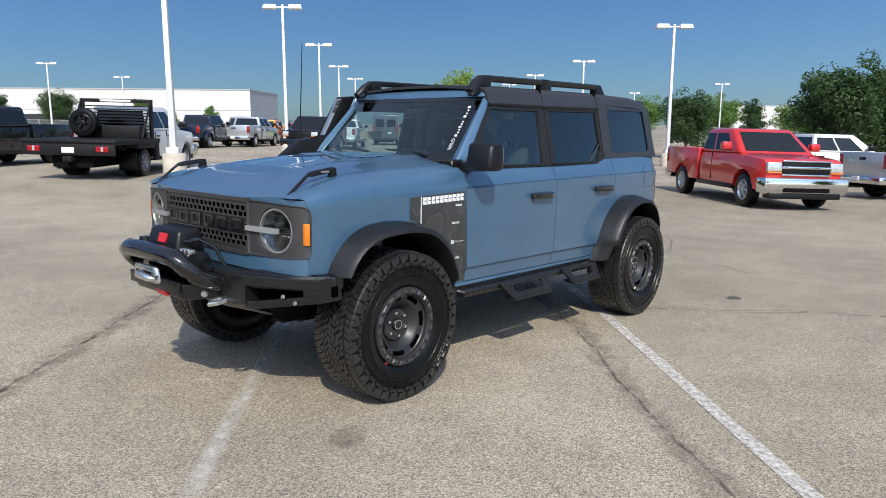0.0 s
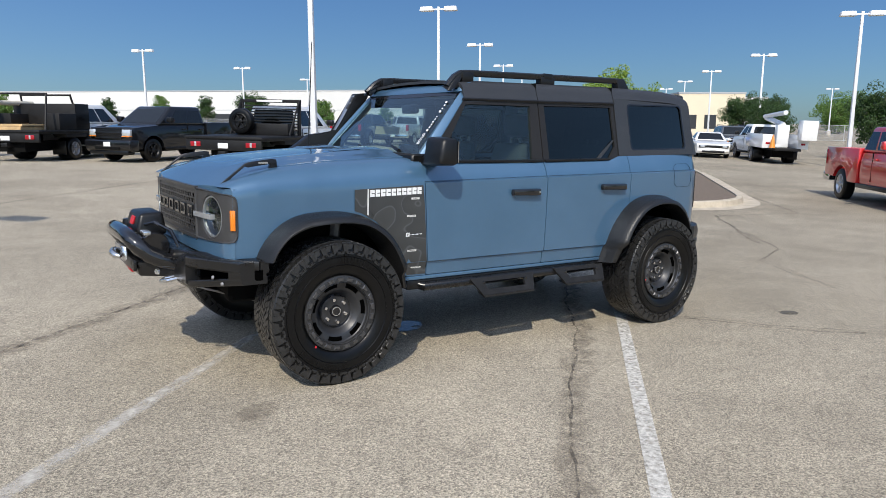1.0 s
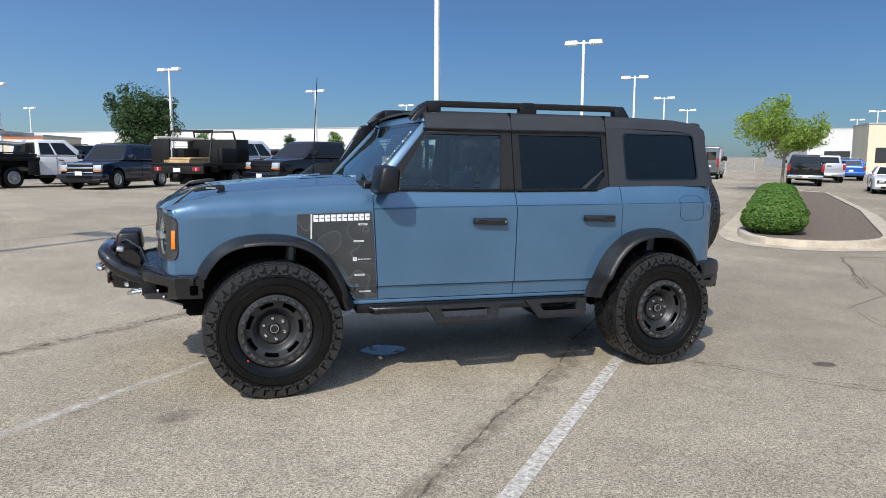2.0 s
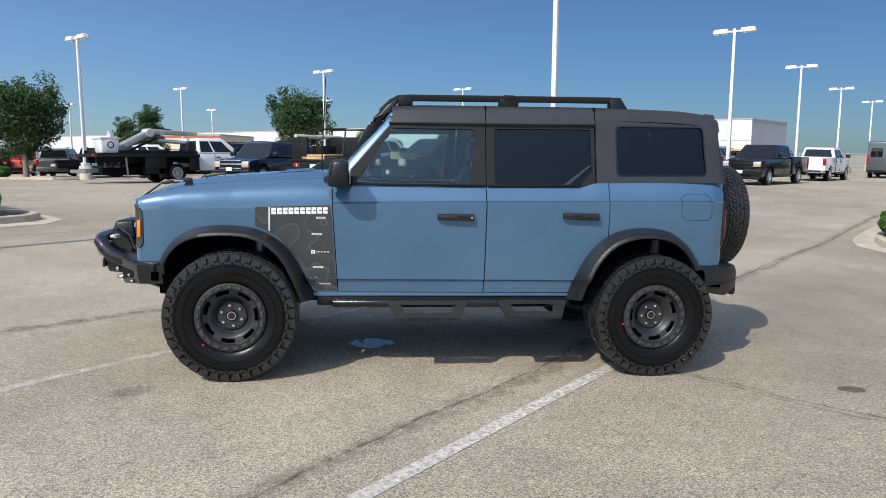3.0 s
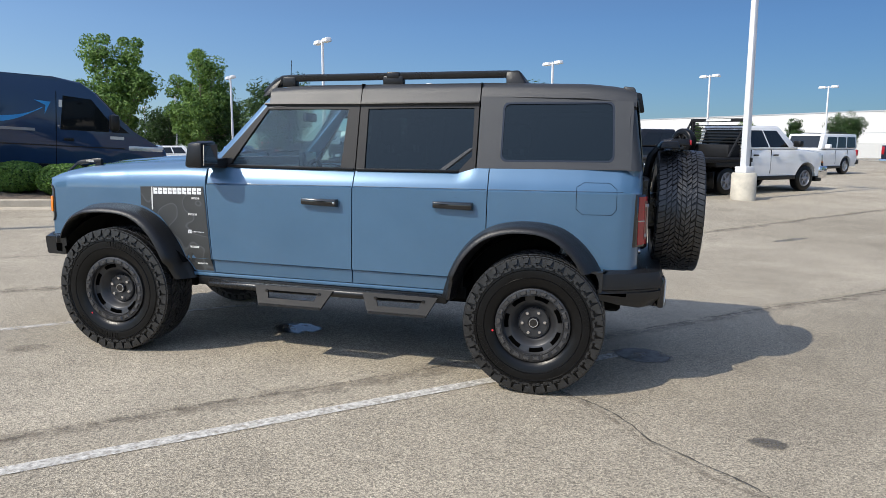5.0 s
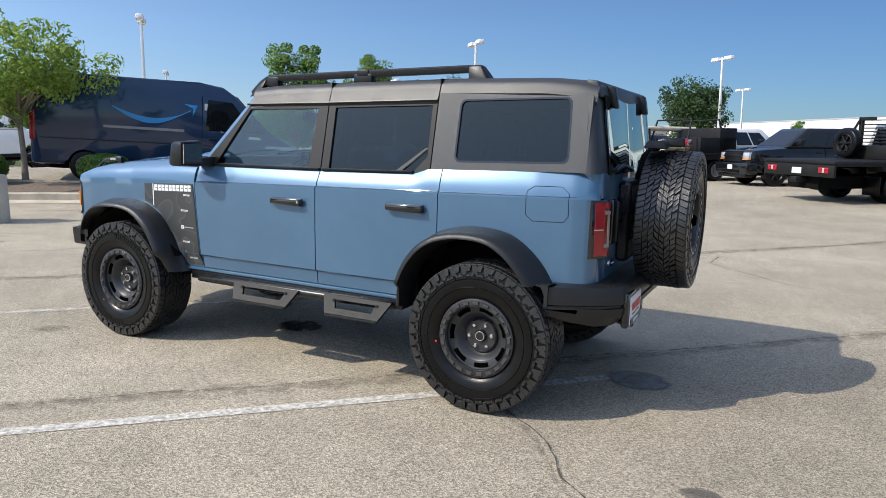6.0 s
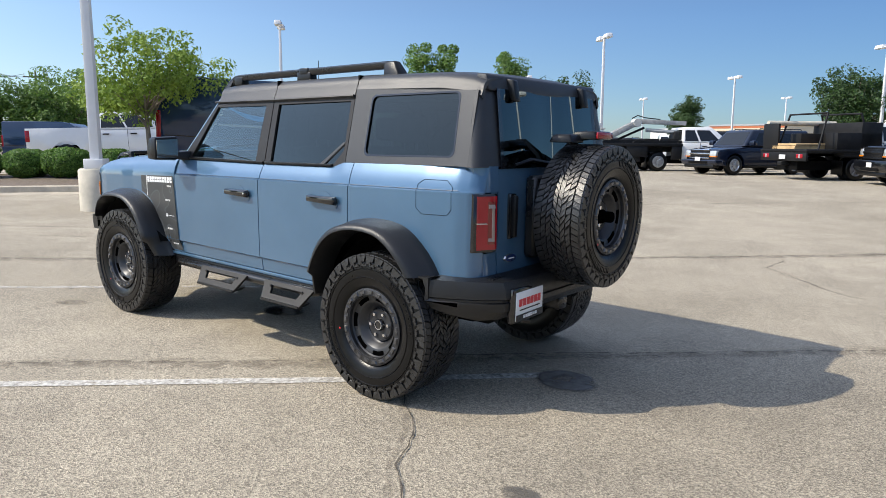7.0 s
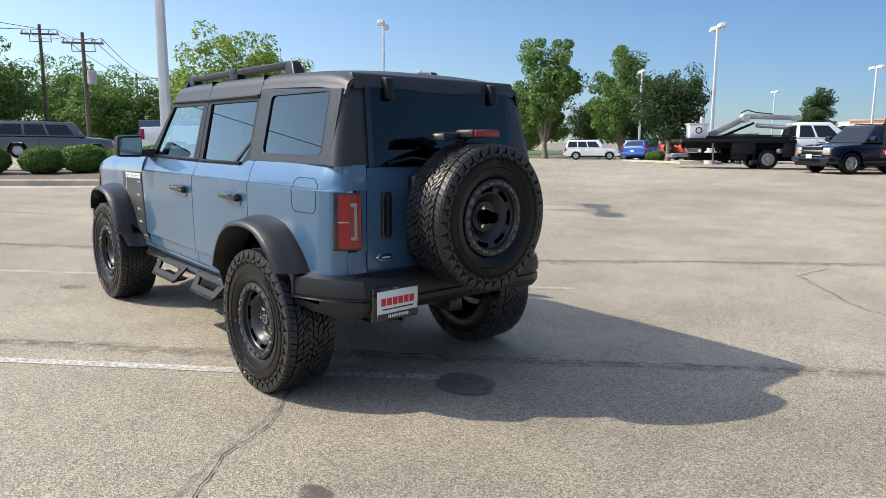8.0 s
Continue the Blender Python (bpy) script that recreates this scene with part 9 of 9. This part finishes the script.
# ---- handles, mirrors, steps, rack ----
for s in (-1, 1):
    def put(name, bm, mat, label="", parent=hero, smooth=40):
        return part(name, bm if s < 0 else mirrored(bm), mat, parent, label, smooth)
    for x0, x1, zc in ((-0.100, 0.158, 1.128), (0.778, 1.042, 1.148)):
        yb = side_y((x0 + x1) / 2, zc)
        cup = [(x0 + 0.02, zc - 0.005), (x0 + 0.055, zc - 0.048), (x1 - 0.02, zc - 0.052), (x1, zc - 0.02), (x1 - 0.10, zc + 0.048), (x0 + 0.10, zc + 0.050)]
        put("handle_cup", hexa([(x, -yb - 0.001, z) for x, z in cup], [(x, -yb - 0.004, z) for x, z in cup]), M["blue"], smooth=0)
        put("door_handle", hexa([(x0, -yb - 0.012, zc - 0.024), (x1, -yb - 0.012, zc - 0.030), (x1, -yb - 0.012, zc + 0.026), (x0, -yb - 0.012, zc + 0.024)],
                                [(x0 + 0.01, -yb - 0.048, zc - 0.016), (x1 - 0.01, -yb - 0.050, zc - 0.022), (x1 - 0.01, -yb - 0.050, zc + 0.020), (x0 + 0.01, -yb - 0.048, zc + 0.018)], 0.007), M["gloss_black"], "gloss black pull handle")
        put("handle_post", boxes((x0 + 0.01, x0 + 0.04, -yb - 0.03, -yb + 0.01, zc - 0.012, zc + 0.012), (x1 - 0.05, x1 - 0.01, -yb - 0.03, -yb + 0.01, zc - 0.014, zc + 0.012)), M["gloss_black"], smooth=0)
    put("key_lock", lathe([(0.0, -0.004), (0.008, -0.003), (0.009, 0.0)], 12), M["silver_mark"]).matrix_basis = pose(0.135, s * (side_y(0.13, 1.12) + 0.047), 1.128, 0, 0, 0 if s < 0 else 180)
    mir = put("door_mirror", hexa([(-0.845, -0.965, 1.315), (-0.700, -0.955, 1.315), (-0.690, -1.185, 1.325), (-0.825, -1.175, 1.325)], [(-0.815, -0.960, 1.495), (-0.700, -0.955, 1.500), (-0.692, -1.180, 1.490), (-0.800, -1.170, 1.485)], 0.026, ), M["black_trim"], "black door mirror")
    put("mirror_glass", hexa([(-0.692, -0.975, 1.338), (-0.688, -0.975, 1.338), (-0.682, -1.165, 1.342), (-0.686, -1.165, 1.342)], [(-0.692, -0.975, 1.476), (-0.688, -0.975, 1.476), (-0.682, -1.165, 1.470), (-0.686, -1.165, 1.470)]), M["chrome"], "mirror glass", mir, 0)
    put("mirror_arm", hexa([(-0.80, -0.86, 1.315), (-0.66, -0.86, 1.315), (-0.70, -0.98, 1.325), (-0.79, -0.98, 1.325)], [(-0.79, -0.86, 1.365), (-0.67, -0.86, 1.39), (-0.71, -0.98, 1.38), (-0.78, -0.98, 1.375)], 0.01), M["black_trim"], "", mir)
    # hoop steps
    put("step_rail", sweep([(-0.84, -0.74, 0.52), (-0.80, -0.825, 0.508), (-0.3, -0.835, 0.508), (0.5, -0.835, 0.513), (0.80, -0.825, 0.513), (0.84, -0.74, 0.52)], 0.030, 10), M["satin_black"], "black tubular side step rail")
    for xa, xb, xc, xd, dz in ((-0.440, 0.130, -0.370, 0.070, 0.0), (0.335, 0.850, 0.405, 0.790, 0.008)):
        z1, z0, ya, yb = 0.530 + dz, 0.412 + dz, -0.868, -0.960
        def sp(x, f, off=0.0):
            return (x, ya + (yb - ya) * f - off * 0.6, z1 + (z0 - z1) * f - off)
        outer = [sp(xa, 0), sp(xb, 0), sp(xd, 1), sp(xc, 1)]
        m0, m1 = 0.20, 0.60
        inner = [sp(xa + 0.10, m0), sp(xb - 0.10, m0), sp(xd - 0.055, m1), sp(xc + 0.055, m1)]
        bm = bmesh.new()
        lay = []
        for pts, off in ((outer, 0.0), (inner, 0.0), (inner, 0.018), (outer, 0.018)):
            lay.append([bm.verts.new((x, y + off, z - off * 0.3)) for x, y, z in pts])
        for a, b in zip(lay, lay[1:] + lay[:1]):
            for i in range(4):
                j = (i + 1) % 4
                bm.faces.new((a[i], a[j], b[j], b[i]))
        step = put("side_step", bm, M["step_black"], "black steel hoop step with perforated tread", hero, 0)
        put("tread_plate", hexa([(xc, yb, z0), (xd, yb, z0), (xd - 0.02, yb + 0.11, z0 + 0.004), (xc + 0.02, yb + 0.11, z0 + 0.004)], [(xc, yb, z0 + 0.014), (xd, yb, z0 + 0.014), (xd - 0.02, yb + 0.13, z0 + 0.018), (xc + 0.02, yb + 0.13, z0 + 0.018)]), M["flare"], "", step, 0)
        dots = bmesh.new()
        for i in range(11):
            for j in range(3):
                x = xc + 0.04 + (xd - xc - 0.08) * (i + 0.5 * (j % 2)) / 11
                y = yb + 0.025 + 0.038 * j
                join(dots, lathe([(0.0, -0.003), (0.010, -0.002), (0.013, 0.002)], 6), Matrix.Translation((x, y, z0 + 0.016)) @ Matrix.Rotation(radians(-90), 4, "X"))
        put("tread_studs", dots, M["gloss_black"], "", step, 0)
        put("step_brace", boxes((xa + 0.02, xa + 0.06, -0.87, -0.72, z1 - 0.03, z1 - 0.005), (xb - 0.06, xb - 0.02, -0.87, -0.72, z1 - 0.03, z1 - 0.005), r=0.004), M["satin_black"], "", step)
        for x in (xa + 0.10, xb - 0.09):
            put("step_bolt", lathe([(0.0, -0.006), (0.010, -0.005), (0.012, 0.002)], 8), M["gloss_black"], "", step).matrix_basis = pose(x, s * 0.893, z1 - 0.028, 0, 0, 0 if s < 0 else 180)
    # roof rack
    rail = [(-0.475, -0.645, 1.835), (-0.445, -0.640, 1.865), (-0.405, -0.632, 1.905), (-0.355, -0.628, 1.940), (-0.28, -0.626, 1.955), (0.0, -0.625, 1.962), (0.45, -0.625, 1.974), (0.9, -0.625, 1.985), (1.20, -0.625, 1.992)]
    rings = []
    for i, (x, y, z) in enumerate(rail):
        d = Vector(rail[min(i + 1, len(rail) - 1)]) - Vector(rail[max(i - 1, 0)])
        d.normalize()
        nv = Vector((-d.z, 0, d.x))
        hgt = 0.030 if i < 3 else 0.022
        rings.append([Vector((x, y, z - (0.018 if x > -0.3 else 0.008))) + nv * hgt * a + Vector((0, 0.030 * b, 0)) for a, b in ((-1, -0.8), (-0.6, -1), (0.6, -1), (1, -0.6), (1, 0.6), (0.6, 1), (-0.6, 1), (-1, 0.8))])
    rack = put("roof_rail", loft(rings), M["satin_black"], "black roof rack side rail")
    put("rail_foot", hexa([(1.185, -0.675, 1.885), (1.350, -0.690, 1.845), (1.350, -0.585, 1.895), (1.185, -0.58, 1.90)], [(1.175, -0.655, 1.992), (1.262, -0.655, 1.996), (1.262, -0.59, 1.996), (1.175, -0.59, 1.992)], 0.012), M["black_trim"], "", rack)
    put("rail_foot", hexa([(-0.50, -0.690, 1.800), (-0.40, -0.690, 1.83), (-0.40, -0.60, 1.875), (-0.50, -0.60, 1.835)], [(-0.44, -0.665, 1.885), (-0.36, -0.660, 1.935), (-0.36, -0.605, 1.935), (-0.44, -0.61, 1.885)], 0.01), M["black_trim"], "", rack)
    put("rail_joint", box(0.385, 0.475, -0.662, -0.588, 1.935, 1.980, 0.008), M["black_trim"], "", rack)
    put("rail_pad", box(0.36, 0.50, -0.66, -0.59, 1.89, 1.955, 0.01), M["black_trim"], "", rack)
    put("rail_pad", box(-0.36, -0.26, -0.66, -0.59, 1.875, 1.945, 0.01), M["black_trim"], "", rack)
    # fuel flap outline on the left, plain side elsewhere
    if s < 0:
        loop = [(1.700, 1.318), (1.850, 1.320), (1.893, 1.285), (1.897, 1.165), (1.870, 1.132), (1.700, 1.128), (1.660, 1.160), (1.658, 1.290)]
        fine = [(xa + (xb - xa) * k / 8, za + (zb - za) * k / 8) for (xa, za), (xb, zb) in zip(loop, loop[1:] + loop[:1]) for k in range(8)]
        put("fuel_flap_gap", sweep([(x, -side_y(x, z) - 0.0015, z) for x, z in fine + fine[:1]], 0.0012, 6), M["under"], "thin dark gap round the fuel flap")
# thin dark tube along the side panels' shoulder line, its colour standing in for shade
for pname, xa, xb in (("front_wing", -1.86, -0.83), ("front_door", -0.795, 0.235), ("rear_door", 0.252, 1.112), ("rear_quarter", 1.130, 1.93)):
    line = [xa + (xb - xa) * k / 12 for k in range(13)]
    part("shoulder_crease", sweep([(x, -side_y(x, interp(CREASE, x) + 0.0095) - 0.0006, interp(CREASE, x) + 0.0105) for x in line], 0.0022, 6), M["crease_shade"], doors[pname])
# wing decal with block lettering
decal = strip_on_side([(-1.300, 1.172), (-0.818, 1.192), (-0.802, 1.05), (-0.775, 0.70), (-0.768, 0.612), (-0.905, 0.612), (-0.945, 0.665), (-1.005, 0.79), (-1.075, 0.895), (-1.155, 0.978), (-1.255, 1.030), (-1.300, 1.045)], M["decal"], "wing_decal", doors["front_wing"], 0.005, "charcoal film with contour lines")
strip_on_side([(-1.215, 1.174), (-1.205, 1.174), (-1.205, 1.015), (-1.215, 1.019)], M["pale_mark"], "decal_line", doors["front_wing"], 0.006)


def wing_block(x0, x1, z0, z1, mat=None, name="blank_lettering"):
    bm = bmesh.new()
    bm.faces.new([bm.verts.new((x, -side_y(x, z) - 0.0065, z)) for x, z in ((x0, z0), (x1, z0), (x1, z1), (x0, z1))])
    return part(name, bm, mat or M["white_mark"], doors["front_wing"], "", smooth=0)


for k in range(10):
    x = -1.197 + k * 0.0372
    zb = 1.126 + 0.0012 * k
    wing_block(x, x + 0.031, zb + 0.024, zb + 0.043)
    wing_block(x, x + 0.031, zb, zb + 0.019)
    wing_block(x, x + 0.012, zb + 0.019, zb + 0.024)
for xa, xb, zz in ((-0.905, -0.845, 1.103), (-0.935, -0.868, 0.993), (-0.925, -0.858, 0.770), (-0.885, -0.810, 0.655)):
    wing_block(xa, xb, zz, zz + 0.012, M["pale_mark"])
    wing_block(xa + 0.01, xb - 0.01, zz + 0.004, zz + 0.008, M["decal"])
wing_block(-0.938, -0.912, 0.868, 0.892)
wing_block(-0.930, -0.920, 0.872, 0.888, M["decal"])
for k in range(9):
    wing_block(-0.904 + k * 0.0098, -0.898 + k * 0.0098, 0.877, 0.883)

# snorkel and antenna on the far wing
SNORKEL = [(-1.12, 1.33), (-0.91, 1.485), (-0.69, 1.505), (-0.505, 1.825), (-0.375, 1.838), (-0.595, 1.43), (-0.84, 1.39), (-1.06, 1.28)]
sn = part("snorkel", prism(SNORKEL, 0.800, 0.895, 0.012), M["black_trim"], hero, "black raised air intake snorkel along the pillar")


def snorkel_face(u0, u1, y0, y1, lift, mat, name, label=""):
    """A thin plate on the snorkel's slanted front face, from u0 to u1 along it."""
    def at(u, y, h):
        return (-0.69 + 0.185 * u - 0.866 * h, y, 1.505 + 0.320 * u + 0.500 * h)
    return part(name, hexa([at(u0, y0, -0.004), at(u0, y1, -0.004), at(u1, y1, -0.004), at(u1, y0, -0.004)],
                           [at(u0, y0, lift), at(u0, y1, lift), at(u1, y1, lift), at(u1, y0, lift)], 0.001), mat, sn, label)


# added alloy plate: imitates the sun's gleam on the black front face
snorkel_face(0.06, 0.95, 0.815, 0.880, 0.003, M["alloy"], "intake_panel", "bright plate standing in for sun glare on the snorkel")
for u0 in (0.60, 0.77):
    snorkel_face(u0, u0 + 0.14, 0.812, 0.846, 0.007, M["grille_grey"], "intake_vent")
part("antenna", sweep([(-0.93, 0.80, 1.34), (-0.93, 0.80, 1.42), (-0.90, 0.80, 2.20)], [0.012, 0.006, 0.003], 6), M["black_trim"], hero, "thin black whip antenna")


# ---- interior ----
def seat(x, y):
    base = part("seat", box(x - 0.25, x + 0.25, y - 0.25, y + 0.25, 0.78, 0.96, 0.06, 3), M["seat"], hero, "dark cloth seat")
    part("seat_back", hexa([(x + 0.16, y - 0.24, 0.92), (x + 0.30, y - 0.24, 0.92), (x + 0.30, y + 0.24, 0.92), (x + 0.16, y + 0.24, 0.92)], [(x + 0.32, y - 0.21, 1.46), (x + 0.42, y - 0.21, 1.46), (x + 0.42, y + 0.21, 1.46), (x + 0.32, y + 0.21, 1.46)], 0.05, 3), M["seat"], base)
    part("headrest", box(x + 0.35, x + 0.45, y - 0.13, y + 0.13, 1.50, 1.68, 0.04, 3), M["seat"], base)
    part("headrest_post", boxes((x + 0.39, x + 0.405, y - 0.07, y - 0.055, 1.45, 1.52), (x + 0.39, x + 0.405, y + 0.055, y + 0.07, 1.45, 1.52)), M["steel_wheel"], base, smooth=0)


for sx in (-0.05, 0.80):
    for sy in (-0.38, 0.38):
        seat(sx, sy)
part("dashboard", hexa([(-0.74, -0.78, 1.00), (-0.40, -0.78, 1.00), (-0.40, 0.78, 1.00), (-0.74, 0.78, 1.00)], [(-0.76, -0.78, 1.32), (-0.46, -0.78, 1.30), (-0.46, 0.78, 1.30), (-0.76, 0.78, 1.32)], 0.03), M["black_trim"], hero)
part("dash_screen", box(-0.45, -0.42, -0.16, 0.14, 1.26, 1.43, 0.01), M["gloss_black"], hero)
part("centre_console", box(-0.42, 0.35, -0.12, 0.12, 0.62, 1.00, 0.03), M["black_trim"], hero)
sw_ring = [(0.185 * math.cos(2 * math.pi * k / 20), 0.185 * math.sin(2 * math.pi * k / 20)) for k in range(21)]
sw = part("steering_wheel", sweep([(-0.26 + 0.35 * b * 0.5, -0.38 + a, 1.20 + b * 0.95) for a, b in sw_ring], 0.016, 8), M["black_trim"], hero)
part("steering_hub", box(-0.34, -0.25, -0.46, -0.30, 1.15, 1.25, 0.03), M["black_trim"], sw)
part("steering_column", sweep([(-0.5, -0.38, 1.12), (-0.28, -0.38, 1.20)], 0.035, 8), M["black_trim"], sw)
part("roll_bar", sweep([(0.32, -0.72, 1.34), (0.33, -0.66, 1.74), (0.33, 0.0, 1.80), (0.33, 0.66, 1.74), (0.32, 0.72, 1.34)], 0.035, 8), M["seat"], hero)
part("sun_visor", boxes((-0.38, -0.22, -0.60, -0.20, 1.795, 1.812), (-0.38, -0.22, 0.20, 0.60, 1.795, 1.812), r=0.005), M["headliner"], hero)
part("window_sticker", hexa([(-0.33, 0.796, 1.500), (-0.10, 0.796, 1.500), (-0.10, 0.793, 1.500), (-0.33, 0.793, 1.500)], [(-0.33, 0.776, 1.565), (-0.10, 0.776, 1.565), (-0.10, 0.773, 1.565), (-0.33, 0.773, 1.565)]), M["price_sheet"], hero, "white price sheet on the far door glass", smooth=0)


# ---- the body stands narrower than the wheels: draw it in between the flares ----
FIXED = ("road_wheel", "spare_wheel", "axle", "differential", "damper", "frame_rail", "wheel_liner", "control_arm", "steering_rod", "step_rail", "side_step", "winch_tray",
         "tray_lip", "winch", "brush_bar", "fairlead", "fairlead_slot", "winch_hook", "tray_badge", "tray_bolt", "tow_eye", "skid_plate", "engine_bay", "exhaust", "tow_bar")


def drawn_in(p, blend=1.0):
    """Moves a point of the body towards the middle plane; lengths grow a little with it."""
    k = interp([(-2.30, 0.050), (-2.0, 0.055), (-1.45, 0.098), (2.2, 0.098)], p.x)
    y = abs(p.y)
    ny = y * (1 - k * blend)
    s = (5.714 - ny) / (5.714 - y)
    return Vector((-0.023 + (p.x + 0.023) * s, math.copysign(ny, p.y), 1.53 + (p.z - 1.53) * s))


def draw_in(ob):
    for c in ob.children:
        kind = c.name.split(".")[0]
        if kind in FIXED:
            continue
        if c.matrix_basis.translation.length > 1e-6:
            c.matrix_basis = Matrix.Translation(drawn_in(c.matrix_basis.translation) - c.matrix_basis.translation) @ c.matrix_basis
            continue
        for v in c.data.vertices:
            blend = 1.0
            if kind in ("front_flare", "rear_flare"):
                blend = 1 - min(1.0, max(0.0, (abs(v.co.y) - interp(PLAN, v.co.x) - 0.008) / 0.074))
            elif kind in ("rear_bumper", "front_bumper", "bumper_wing_top", "bumper_wing_low", "bumper_wing_end", "bumper_back", "bumper_ledge", "bumper_recess", "dealer_plate", "blank_lettering", "plate_frame_band", "tow_hook"):
                blend = 0.45 if v.co.x > 1.5 and v.co.z < 0.80 or v.co.x < -1.7 else 1.0
            v.co = drawn_in(v.co, blend)
        draw_in(c)


draw_in(hero)
